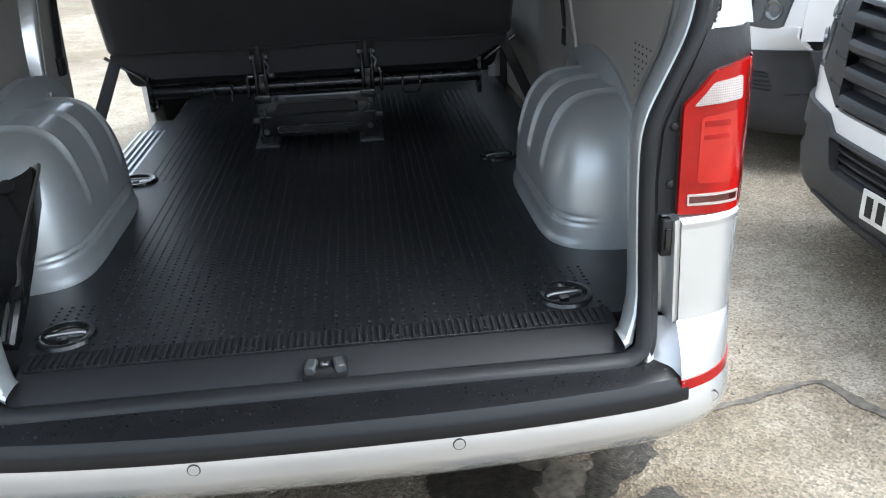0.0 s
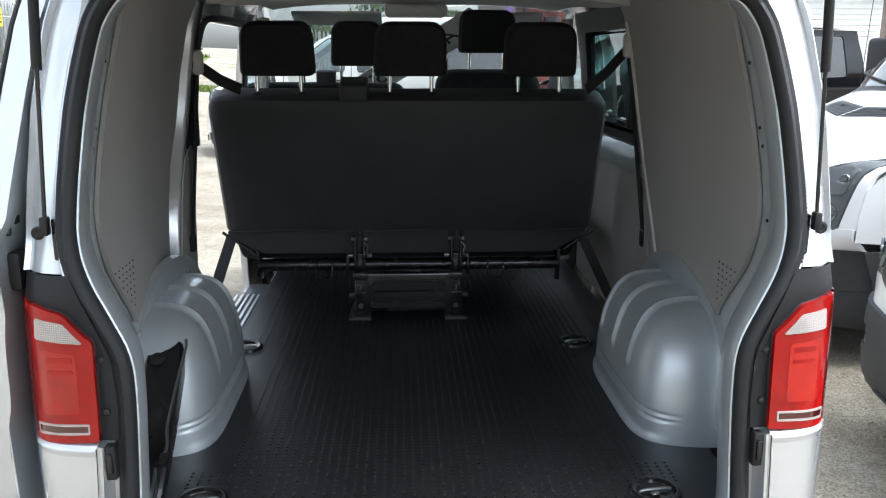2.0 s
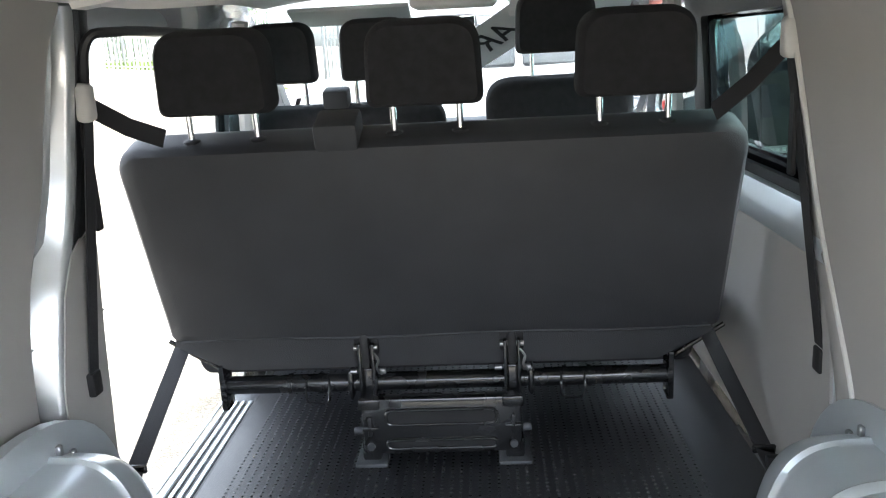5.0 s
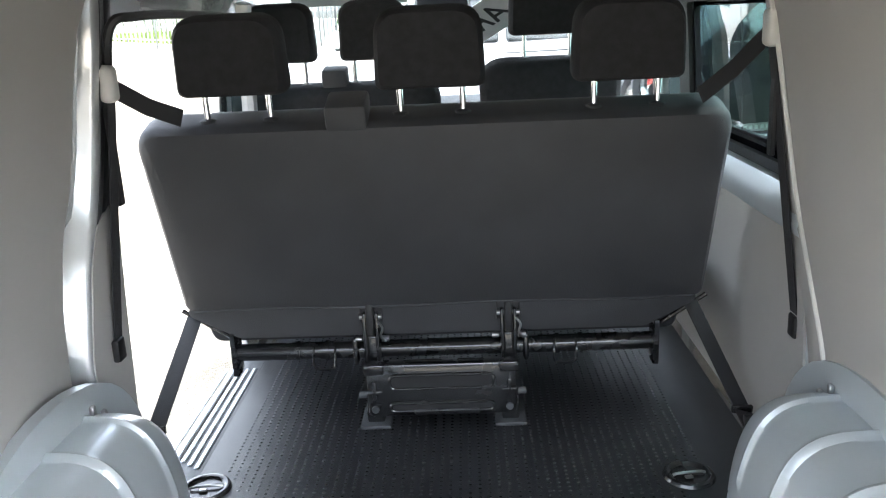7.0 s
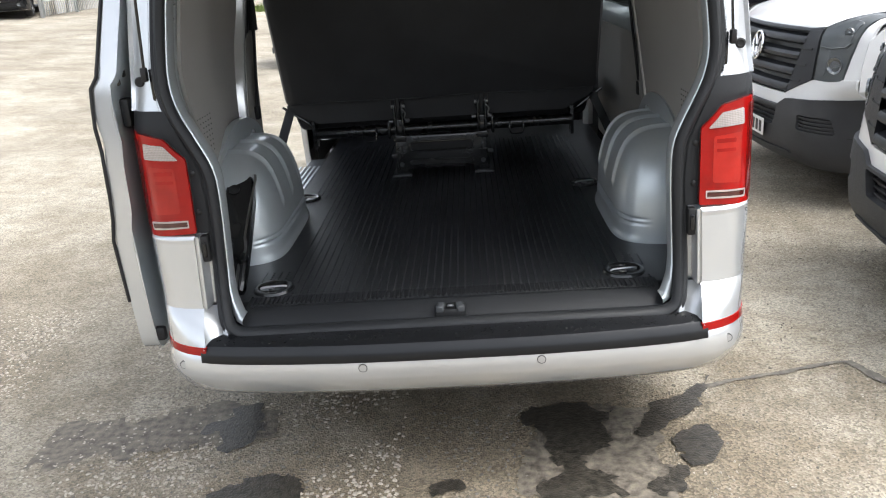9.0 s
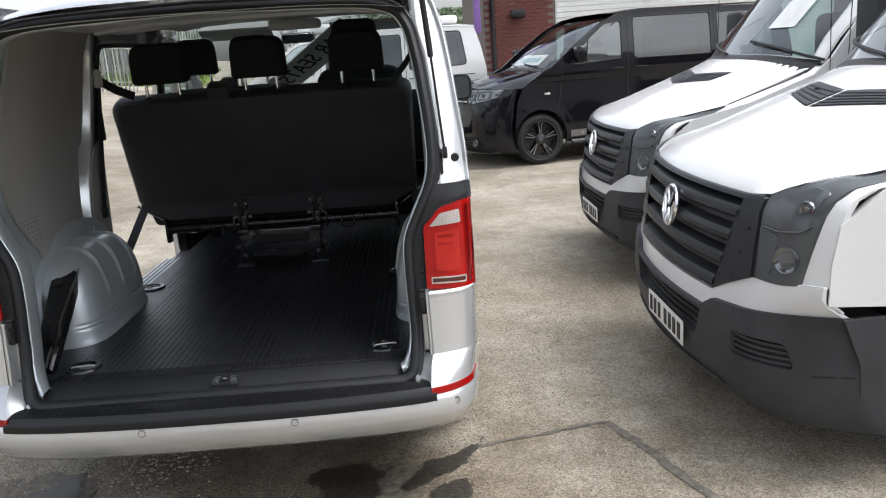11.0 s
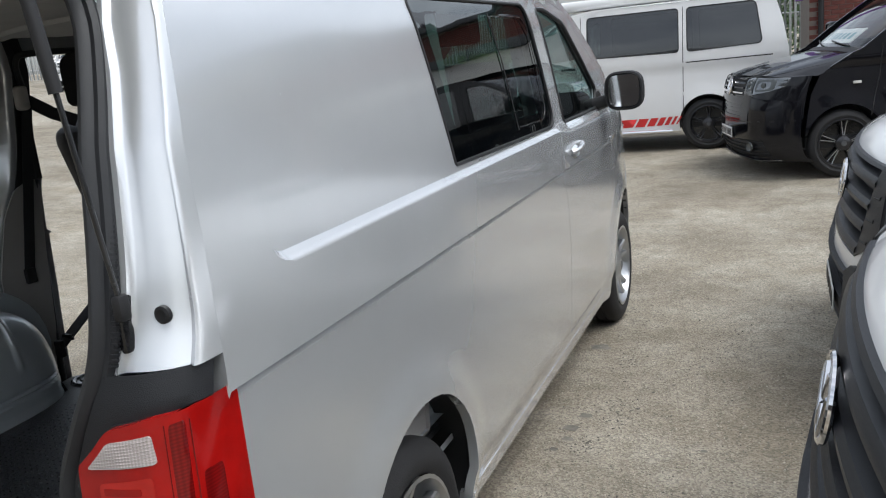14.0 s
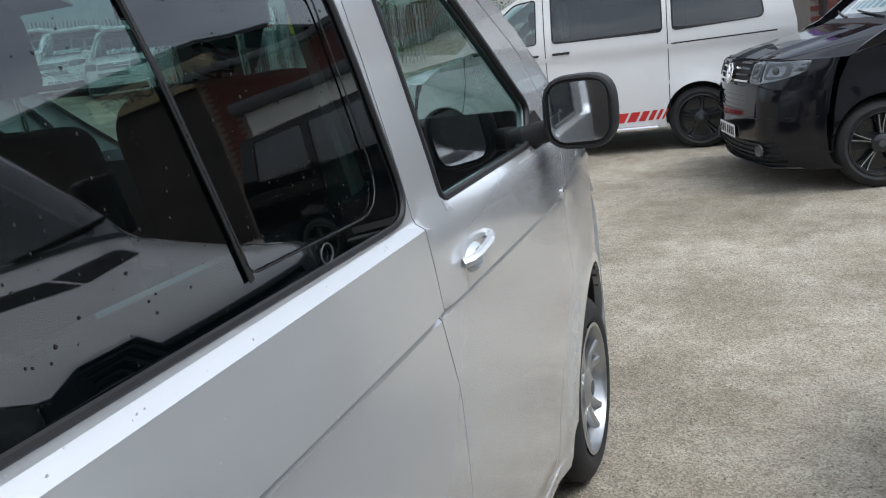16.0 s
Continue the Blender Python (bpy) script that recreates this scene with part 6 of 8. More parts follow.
def big_van(at, turn):
    root = thing("white_van", "white large panel van with black grille and bumper, parked nose out", "van", "white vans parked side by side")
    X0 = [(0.20, 0.13), (0.26, 0.035), (0.34, -0.008), (0.45, -0.022), (0.58, -0.022), (0.65, -0.012), (0.75, 0.010), (0.90, 0.034), (1.02, 0.058), (1.08, 0.090), (1.12, 0.15), (1.18, 0.27), (1.26, 0.48), (1.34, 0.70), (1.43, 0.96), (1.49, 1.08), (1.80, 1.36), (2.20, 1.72), (2.34, 1.88), (2.42, 2.20)]

    def fx(y, z):
        d = abs(y)
        low = soft(0.75, 0.60, z)
        return interp(X0, z) + 0.150 * d * d + (0.085 + 0.19 * low) * max(0, (d - 0.70) / 0.29) ** 2.4

    def crown(y, z):
        return z - (0.075 * (abs(y) / 0.95) ** 3 * soft(1.10, 1.24, z) * (1 - soft(1.42, 1.6, z)))

    def F(y, z, push=0.0):
        return (fx(y, z) - push, y, crown(y, z))

    def fsheet(name, outline, material, push=0.0, holes=(), step=0.06, parent=root, label="", flange=0.02, both=False):
        made = []
        for s in ((1, -1) if both else (1,)):
            made.append(part(name, sheet(lambda y, z: F(s * y, z, push), outline, holes, [], step, (flange, 0, 0)), material, parent, label))
        return made

    W = 0.985
    # bonnet, strip and wings in white
    fsheet("bonnet", [(-0.915, 1.262), (-0.87, 1.195), (-0.79, 1.120), (-0.715, 1.072), (-0.60, 1.058), (0.60, 1.058), (0.715, 1.072), (0.79, 1.120), (0.87, 1.195), (0.915, 1.262), (0.935, 1.46), (-0.935, 1.46)], WHITE, 0.004, step=0.045)
    fsheet("wing", [(0.70, 0.70), (W, 0.69), (W, 1.47), (0.942, 1.47), (0.925, 1.27), (0.88, 1.20), (0.80, 1.125), (0.72, 1.0)], WHITE, 0.0, step=0.045, both=True)
    for s in (1, -1):
        part("bonnet_gap", tube(bmesh.new(), [F(s * y, z, 0.003) for y, z in ((0.922, 1.275), (0.932, 1.34), (0.938, 1.40), (0.940, 1.455))], 0.004, 5), INK, root)
    strip = rounded([(-W, 0.668), (-0.64, 0.642), (-0.545, 0.634), (-0.46, 0.585), (0.46, 0.585), (0.545, 0.634), (0.64, 0.642), (W, 0.668), (W, 0.79), (0.74, 0.770), (0.60, 0.715), (0.50, 0.662), (-0.50, 0.662), (-0.60, 0.715), (-0.74, 0.770), (-W, 0.79)], 0.008)
    fsheet("front_strip", strip, WHITE, 0.012, step=0.045)
    # bumper
    bum = fsheet("front_bumper", [(-0.99, 0.22), (0.99, 0.22), (0.99, 0.673), (0.64, 0.646), (0.548, 0.638), (0.465, 0.59), (-0.465, 0.59), (-0.548, 0.638), (-0.64, 0.646), (-0.99, 0.673)], BUMPER, 0.034, [rounded([(-0.43, 0.455), (0.43, 0.455), (0.475, 0.575), (-0.475, 0.575)], 0.025), rounded([(-0.90, 0.455), (-0.70, 0.47), (-0.70, 0.56), (-0.88, 0.555)], 0.02), rounded([(0.70, 0.47), (0.90, 0.455), (0.88, 0.555), (0.70, 0.56)], 0.02)], 0.05, label="dark grey plastic bumper", flange=0.04)[0]
    fsheet("intake", [(-0.48, 0.43), (0.48, 0.43), (0.48, 0.585), (-0.48, 0.585)], INK, -0.03, parent=bum)
    for i in range(4):
        fsheet("intake_bar", [(-0.46, 0.462 + i * 0.030), (0.46, 0.462 + i * 0.030), (0.46, 0.470 + i * 0.030), (-0.46, 0.470 + i * 0.030)], BUMPER, 0.0, parent=bum, step=0.1)
    fsheet("bumper_lip", rounded([(-0.62, 0.30), (0.62, 0.30), (0.60, 0.318), (-0.60, 0.318)], 0.006), BUMPER, 0.046, parent=bum, flange=0.02)
    for s in (1, -1):
        part("fog_recess", sheet(lambda y, z: F(s * y, z, 0.006), rounded([(0.69, 0.46), (0.91, 0.445), (0.89, 0.565), (0.69, 0.57)], 0.015), [], [], 0.05, (0.02, 0, 0)), RUBBER, bum)
        for i in range(4):
            part("fog_slat", sheet(lambda y, z: F(s * y, z, 0.022), [(0.70, 0.476 + i * 0.022), (0.885, 0.466 + i * 0.022), (0.885, 0.476 + i * 0.022), (0.70, 0.486 + i * 0.022)], [], [], 0.05, (0.02, 0, 0)), BUMPER, bum)
        part("bumper_groove", sheet(lambda y, z: F(s * y, z, 0.037), [(0.985, 0.452), (0.93, 0.444), (0.93, 0.436), (0.985, 0.444)], [], [], 0.06, (0.005, 0, 0)), RUBBER, bum)
    # grille
    gr = fsheet("grille", [(-0.50, 0.650), (0.50, 0.650), (0.60, 0.80), (0.60, 1.066), (-0.60, 1.066), (-0.60, 0.80)], INK, -0.030, label="black slatted grille")[0]
    for i in range(4):
        z = 0.672 + i * 0.096
        half = 0.515 + 0.026 * i
        sec = [(-0.030, -0.004), (0.004, -0.001), (0.022, 0.012), (0.026, 0.032), (0.016, 0.050), (-0.030, 0.062)]
        part("grille_slat", rings(bmesh.new(), [[F(y, z + dz, d) for d, dz in sec] for y in span(-half, half, 20)], closed=False, caps=False), GRILLE, gr)
    part("grille_frame", rings(bmesh.new(), [[F(y, z + 0.010 * soft(0.58, 0.74, abs(y)), d) for z, d in ((1.036, -0.02), (1.042, 0.020), (1.056, 0.018), (1.060, -0.01))] for y in span(-0.70, 0.70, 24)], closed=False, caps=False), GRILLE, gr)
    for s in (1, -1):
        part("grille_cheek", sheet(lambda y, z: F(s * y, z, 0.020), rounded([(0.510, 0.668), (0.60, 0.712), (0.738, 0.770), (0.728, 0.90), (0.712, 1.062), (0.60, 1.050)], [0.008, 0.02, 0.012, 0.1, 0.012, 0.008]), [], [], 0.05, (0.050, 0, 0)), GRILLE, gr)
        for i in range(3):
            z, half = 0.742 + i * 0.096, 0.527 + 0.026 * i
            part("cheek_groove", tube(bmesh.new(), [F(s * (half + 0.008), z, 0.021), F(s * (half + 0.10), z + 0.004, 0.021), F(s * (half + 0.105), z + 0.016, 0.021)], 0.0035, 5), INK, gr)
        # headlamp
        hl = rounded([(0.748, 0.772), (0.86, 0.768), (0.918, 0.778), (0.930, 0.90), (0.943, 1.02), (0.952, 1.12), (0.955, 1.215), (0.930, 1.268), (0.875, 1.188), (0.80, 1.112), (0.724, 1.068), (0.738, 0.90)], [0.012, 0.05, 0.01, 0.1, 0.1, 0.1, 0.05, 0.008, 0.1, 0.1, 0.015, 0.1])
        lamp = part("headlamp", sheet(lambda y, z: F(s * y, z, 0.014), hl, [], [], 0.04, (0.03, 0, 0)), LAMP_DARK, root, "grey headlamp behind a clear lens")
        part("lamp_bowl", sheet(lambda y, z: F(s * y, z, 0.018), rounded([(0.752, 0.972), (0.915, 0.955), (0.925, 1.10), (0.86, 1.115), (0.80, 1.075), (0.748, 1.045)], 0.02), [], [], 0.04, (0.006, 0, 0)), LAMP_MID, lamp, "pale upper reflector")
        part("lamp_bowl", sheet(lambda y, z: F(s * y, z, 0.017), rounded([(0.765, 0.800), (0.820, 0.795), (0.828, 0.945), (0.762, 0.952)], 0.03), [], [], 0.04, (0.006, 0, 0)), LAMP_MID, lamp)
        part("lamp_ring", placed(lathe(bmesh.new(), [(0.006, 0.050), (-0.006, 0.047), (-0.004, 0.040), (0.004, 0.030), (0.004, 0.0)], 24), Matrix.Translation(F(s * 0.872, 0.862, 0.020)) @ pose(0, 0, 0, 0, 0, -34 * s)), LAMP, lamp, "bright round reflector")
        part("lamp_bulb", placed(lathe(bmesh.new(), [(0.004, 0.030), (-0.004, 0.027), (-0.002, 0.015), (-0.010, 0.012), (-0.012, 0.0)], 18), Matrix.Translation(F(s * 0.895, 1.045, 0.020)) @ pose(0, 0, 0, 0, 0, -34 * s)), LAMP, lamp)
        part("lamp_blade", tube(bmesh.new(), [F(s * y, z, 0.019) for y, z in ((0.755, 0.963), (0.83, 0.955), (0.90, 0.965), (0.928, 0.990))], 0.005, 6), LAMP_DARK, lamp)
        part("lamp_edge", tube(bmesh.new(), [F(s * y, z, 0.014) for y, z in ((0.748, 0.772), (0.738, 0.90), (0.724, 1.066), (0.80, 1.112), (0.875, 1.188), (0.930, 1.266))], 0.004, 5), INK, lamp)
        # cowl vents
        vt = part("bonnet_vent", sheet(lambda y, z: F(s * y, z, 0.010), rounded([(0.014, 1.312), (0.43, 1.345), (0.47, 1.395), (0.014, 1.372)], 0.008), [], [], 0.05, (0.01, 0, 0)), INK, root, "black slatted bonnet vent")
        for i in range(5):
            part("vent_slat", sheet(lambda y, z: F(s * y, z, 0.020), [(0.018, 1.317 + i * 0.0115), (0.435 + i * 0.008, 1.349 + i * 0.0085), (0.435 + i * 0.008, 1.354 + i * 0.0085), (0.018, 1.322 + i * 0.0115)], [], [], 0.06, (0.012, 0, 0)), PLASTIC, vt)
        # wiper
        pts = [F(s * 0.55 - 0.42 + 0.12 * k, 1.495 + 0.012 * k, 0.02) for k in range(8)]
        part("wiper", tube(bmesh.new(), pts, 0.010, 6), RUBBER, root)
        # door mirror, door and side
        mr = part("door_mirror", boxm(-0.07, 0.07, -0.12, 0.12, -0.20, 0.20, 0.04, 3, pose(1.55, s * 1.16, 1.62, 0, 0, 8 * s)), RUBBER, root, "black door mirror")
        part("mirror_arm", boxm(1.50, 1.60, min(s * 0.93, s * 1.08), max(s * 0.93, s * 1.08), 1.48, 1.54, 0.02), RUBBER, mr)

        def side(x, z):
            return (x, s * (0.992 - 0.05 * soft(1.4, 2.4, z) - 0.02 * soft(0.6, 0.2, z) + 0.0), z)
        def nose(z):
            return fx(0.985, z) - 0.004
        outl = [(5.9, 0.35), (5.9, 2.38), (2.35, 2.42)] + [(nose(z), crown(0.985, z)) for z in (2.30, 2.0, 1.7, 1.5, 1.44, 1.30, 1.15, 1.0, 0.86, 0.72)] + [(0.58, 0.70)] + arc(1.02, 0.36, 0.42, 150, -4) + arc(4.55, 0.36, 0.42, 184, -4)
        dwin = rounded([(1.42, 1.40), (2.28, 1.36), (2.28, 2.02), (1.98, 2.02)], [0.05, 0.03, 0.04, 0.05])
        sp = part("body_side", sheet(side, outl, [dwin], [], 0.12, (0, -0.03 * s, 0)), WHITE, root)
        part("door_glass", sheet(lambda x, z: (x, side(x, z)[1] - 0.01 * s, z), dwin, [], [], 0.2), GLASS, sp)
        wrap = [(nose(z) - 0.02, z) for z in (0.24, 0.35, 0.50, 0.668)] + [(0.56, 0.673)] + arc(1.02, 0.36, 0.47, 133, 190, 8) + [(0.54, 0.24)]
        part("bumper_side", sheet(lambda x, z: (x, side(x, z)[1] + 0.010 * s, z), wrap, [], [], 0.08, (0, -0.03 * s, 0)), BUMPER, bum)
        part("wheel_house", sheet(lambda u, v: (1.02 + 0.43 * math.cos(u), s * v, 0.36 + 0.43 * math.sin(u)), [(-0.1, 0.55), (math.pi + 0.2, 0.55), (math.pi + 0.2, 0.97), (-0.1, 0.97)], [], [], 0.25), RUBBER, root)
        for lx in (1.30, 2.36):
            part("door_gap", sheet(lambda x, z: (x, side(x, z)[1] + 0.0015 * s, z), [(lx, 0.5), (lx + 0.006, 0.5), (lx + 0.006, 2.1), (lx, 2.1)], [], [], 0.2), INK, sp)
        part("rub_strip", sheet(lambda x, z: (x, side(x, z)[1] + 0.012 * s, z), [(1.5, 0.62), (4.05, 0.62), (4.05, 0.74), (1.5, 0.74)], [], [], 0.3, (0, -0.012 * s, 0)), PLASTIC, sp)
        for wx in (1.02, 4.55):
            h = wheel_parts(root, (0, 0, 0), 1, 0.35, 0.22, 0.21, "plain", TYRE, GREY_PLASTIC)
            for o in (h, *h.children_recursive):
                o.data.transform(pose(wx, s * 0.955, 0.35, 0, 0, 90 * s))
    fsheet("windscreen", [(-0.90, 1.485), (0.90, 1.485), (0.84, 2.22), (-0.84, 2.22)], CLEAR_GLASS, 0.0, step=0.12)[0].visible_shadow = False
    fsheet("scuttle", [(-0.95, 1.44), (0.95, 1.44), (0.95, 1.49), (-0.95, 1.49)], RUBBER, 0.003)
    fsheet("screen_surround", [(-0.955, 1.48), (0.955, 1.48), (0.95, 2.42), (-0.95, 2.42)], WHITE, -0.004, [[(-0.89, 1.492), (0.89, 1.492), (0.83, 2.21), (-0.83, 2.21)]], 0.1)
    part("sale_sticker", sheet(lambda y, z: F(y, z, 0.012), rounded([(-0.55, 1.66), (-0.22, 1.66), (-0.22, 1.84), (-0.55, 1.84)], 0.01), [], [], 0.1), PLATE_WHITE, root)
    part("roof", sheet(lambda x, y: (x, y, 2.44 - 0.06 * abs(y / 0.95) ** 4), [(2.1, -0.94), (5.9, -0.94), (5.9, 0.94), (2.1, 0.94)], [], [], 0.4), WHITE, root)
    part("rear_wall", boxm(5.88, 5.92, -0.95, 0.95, 0.35, 2.38), WHITE, root)
    part("cab_floor", boxm(0.5, 5.8, -0.9, 0.9, 0.45, 0.55), RUBBER, root)
    part("underbody", boxm(0.30, 5.7, -0.70, 0.70, 0.20, 0.46, 0.05), RUBBER, root)
    part("dashboard", boxm(1.15, 1.55, -0.88, 0.88, 1.15, 1.44, 0.06, 3), PLASTIC, root)
    for yy in (-0.45, 0.45):
        part("cab_seat", boxm(1.98, 2.14, yy - 0.25, yy + 0.25, 0.9, 1.75, 0.07, 3), FABRIC, root)
    part("bulkhead", boxm(2.4, 2.43, -0.93, 0.93, 0.5, 2.36), TRIM, root)
    badge(root, Matrix.Translation((fx(0, 0.91) - 0.034, 0, 0.915)) @ pose(0, 0, 0, 0, 9, 0), 0.088)
    plate_bars(root, pose(fx(0.2, 0.42) - 0.040, -0.10, 0.425))
    root.matrix_world = pose(*at, 0, 0, turn)
    return root


def mid_van(name, label, paint, at, turn, decal=None, rim=DARK_ALLOY, glass_mat=PRIVACY):
    """A medium van of the previous generation."""
    root = thing(name, label, "van")
    X0 = [(0.17, 0.16), (0.21, 0.06), (0.30, 0.015), (0.45, 0.0), (0.60, 0.0), (0.74, 0.012), (0.84, 0.030), (0.95, 0.055), (1.03, 0.085), (1.07, 0.13), (1.10, 0.24), (1.15, 0.48), (1.20, 0.74), (1.245, 0.97), (1.27, 1.03), (1.55, 1.40), (1.76, 1.72), (1.88, 1.98), (1.95, 2.40)]

    def fx(y, z):
        d = abs(y)
        return interp(X0, z) + 0.16 * d * d + 0.36 * max(0, (d - 0.66) / 0.28) ** 2.4 * (1 - 0.35 * soft(1.0, 1.2, z))

    def F(y, z, push=0.0):
        zz = z - 0.055 * (abs(y) / 0.92) ** 3 * soft(1.03, 1.10, z) * (1 - soft(1.22, 1.35, z))
        zz += 0.014 * soft(0.50, 0.44, abs(y)) * soft(1.06, 1.11, z) * (1 - soft(1.20, 1.26, z))
        return (fx(y, z) - push, y, zz)

    def fs(nm, outline, material, push=0.0, holes=(), step=0.06, parent=root, lb=""):
        return part(nm, sheet(lambda y, z: F(y, z, push), outline, holes, [], step, (0.02, 0, 0)), material, parent, lb)

    fs("bonnet", [(-0.74, 1.085), (-0.44, 1.058), (0.44, 1.058), (0.74, 1.085), (0.87, 1.255), (-0.87, 1.255)], paint, 0.006, step=0.04)
    if paint is BLACK_PAINT:
        for s in (1, -1):
            # grey patches put the sky's reflection into the bonnet's colour
            fs("bonnet_stripe", rounded([(s * 0.13, 1.066), (s * 0.42, 1.066), (s * 0.40, 1.160), (s * 0.15, 1.150)], 0.004), GREY_PLASTIC, 0.009, step=0.04)
            fs("bonnet_crease", [(s * 0.46, 1.064), (s * 0.48, 1.064), (s * 0.62, 1.245), (s * 0.60, 1.245)], paint, 0.012, step=0.05)
            fs("bonnet_scoop", rounded([(s * 0.28, 1.215), (s * 0.52, 1.215), (s * 0.50, 1.242), (s * 0.30, 1.242)], 0.006), RUBBER, 0.012, step=0.04)
    fs("front_wing", [(-0.94, 0.62), (0.94, 0.62), (0.94, 1.26), (-0.94, 1.26)], paint, -0.002, step=0.045)
    bum = fs("front_bumper", [(-0.94, 0.18), (0.94, 0.18), (0.94, 0.80), (0.62, 0.865), (0.42, 0.855), (-0.42, 0.855), (-0.62, 0.865), (-0.94, 0.80)], paint, 0.016, [rounded([(-0.46, 0.655), (0.46, 0.655), (0.44, 0.795), (-0.44, 0.795)], 0.02), rounded([(-0.84, 0.25), (-0.34, 0.23), (0.34, 0.23), (0.84, 0.25), (0.80, 0.43), (0.32, 0.41), (-0.32, 0.41), (-0.80, 0.43)], 0.025)], 0.05)
    fs("intake", [(-0.85, 0.22), (0.85, 0.22), (0.83, 0.44), (-0.83, 0.44)], RUBBER, -0.02, parent=bum)
    fs("intake", [(-0.47, 0.645), (0.47, 0.645), (0.45, 0.805), (-0.45, 0.805)], RUBBER, -0.02, parent=bum)
    for i in range(3):
        z = 0.672 + i * 0.040
        fs("intake_bar", [(-0.46, z), (0.46, z), (0.46, z + 0.020), (-0.46, z + 0.020)], BLACK_PAINT, 0.006, step=0.1, parent=bum)
    for i in range(4):
        z = 0.265 + i * 0.040
        fs("intake_bar", [(-0.82, z), (0.82, z), (0.82, z + 0.012), (-0.82, z + 0.012)], PLASTIC, 0.004, step=0.08, parent=bum)
    fs("bumper_lip", [(-0.86, 0.196), (0.86, 0.196), (0.86, 0.210), (-0.86, 0.210)], GREY_STEEL if paint is BLACK_PAINT else paint, 0.030, step=0.08, parent=bum)
    fs("bumper_seam", [(-0.93, 0.602), (0.93, 0.602), (0.93, 0.610), (-0.93, 0.610)], INK, 0.0175, step=0.08, parent=bum)
    gr = fs("grille", [(-0.43, 0.865), (0.43, 0.865), (0.455, 1.045), (-0.455, 1.045)], RUBBER, 0.0, lb="black grille with chrome bars")
    for z, m_ in ((0.885, CHROME), (0.935, paint), (0.985, CHROME), (1.030, paint)):
        fs("grille_bar", [(-0.44, z), (0.44, z), (0.44, z + 0.016), (-0.44, z + 0.016)], m_, 0.022, step=0.1, parent=gr)
    badge(root, Matrix.Translation((fx(0, 0.95) - 0.035, 0, 0.945)) @ pose(0, 0, 0, 0, 12, 0), 0.085)
    plate_bars(root, pose(fx(0.2, 0.5) - 0.024, 0, 0.465))
    ARCHES = ((0.92, 0.36), (3.92, 0.36))
    for s in (1, -1):
        hl = rounded([(0.465, 0.885), (0.62, 0.872), (0.80, 0.900), (0.878, 0.945), (0.885, 1.045), (0.80, 1.068), (0.62, 1.060), (0.475, 1.030)], [0.02, 0.03, 0.05, 0.03, 0.03, 0.04, 0.05, 0.02])
        lamp = part("headlamp", sheet(lambda y, z: F(s * y, z, 0.014), hl, [], [], 0.035, (0.03, 0, 0)), LAMP, root, "clear twin headlamp")
        for ya, yb in ((0.50, 0.63), (0.70, 0.84)):
            ym = (ya + yb) / 2
            part("lamp_bowl", sheet(lambda y, z: F(s * y, z, 0.018), rounded([(ya, 0.91), (yb, 0.915), (yb, 1.035), (ya, 1.025)], 0.035), [rounded([(ya + 0.022, 0.93), (yb - 0.022, 0.935), (yb - 0.022, 1.015), (ya + 0.022, 1.005)], 0.025)], [], 0.03, (0.006, 0, 0)), LAMP_MID, lamp)
            part("lamp_bulb", placed(lathe(bmesh.new(), [(0.004, 0.032), (-0.004, 0.026), (-0.010, 0.012), (-0.010, 0.0)], 16), Matrix.Translation(F(s * ym, 0.972, 0.016)) @ pose(0, 0, 0, 0, 0, -24 * s)), LAMP_DARK, lamp)
        part("lamp_divider", tube(bmesh.new(), [F(s * 0.660, z, 0.018) for z in span(0.895, 1.05, 5)], 0.007, 6), LAMP_DARK, lamp)
        part("lamp_lid", tube(bmesh.new(), [F(s * y, 1.062 + 0.006 * math.sin((y - 0.47) * 7), 0.018) for y in span(0.48, 0.88, 8)], 0.006, 6), INK, lamp)
        part("fog_lamp", placed(lathe(bmesh.new(), [(0.0, 0.052), (-0.012, 0.046), (-0.006, 0.036), (-0.004, 0.0)], 20), Matrix.Translation(F(s * 0.68, 0.345, 0.020)) @ pose(0, 0, 0, 0, 0, -22 * s)), LAMP_DARK, bum)

        def side(x, z):
            base = 0.945 - 0.075 * soft(1.28, 1.98, z) - 0.03 * soft(0.5, 0.2, z) - 0.008 * soft(1.125, 1.105, z) + 0.006 * soft(1.00, 0.70, z)
            for cx, cz in ARCHES:
                d = math.hypot(x - cx, z - cz) - 0.375
                base += 0.020 * soft(0.13, 0.02, d) * (1 if z < 0.98 else 0)
            return (x, s * base, z)
        outl = [(4.85, 0.28), (4.92, 0.85), (4.91, 1.25), (4.84, 1.60), (4.74, 1.93), (2.45, 1.965), (2.10, 1.92), (1.80, 1.78), (1.42, 1.52), (1.08, 1.265), (0.98, 1.225), (0.80, 1.12), (0.68, 1.03), (0.60, 0.85), (0.56, 0.62), (0.545, 0.45)] + arc(0.92, 0.36, 0.375, 166, -14) + arc(3.92, 0.36, 0.375, 194, -14)
        wins = [rounded([(1.36, 1.285), (2.15, 1.335), (2.17, 1.825), (1.92, 1.80), (1.62, 1.58)], [0.05, 0.03, 0.05, 0.06, 0.1]), rounded([(2.34, 1.320), (3.56, 1.305), (3.56, 1.865), (2.35, 1.865)], 0.05), rounded([(3.67, 1.305), (4.60, 1.335), (4.52, 1.865), (3.67, 1.865)], [0.05, 0.07, 0.07, 0.05])]
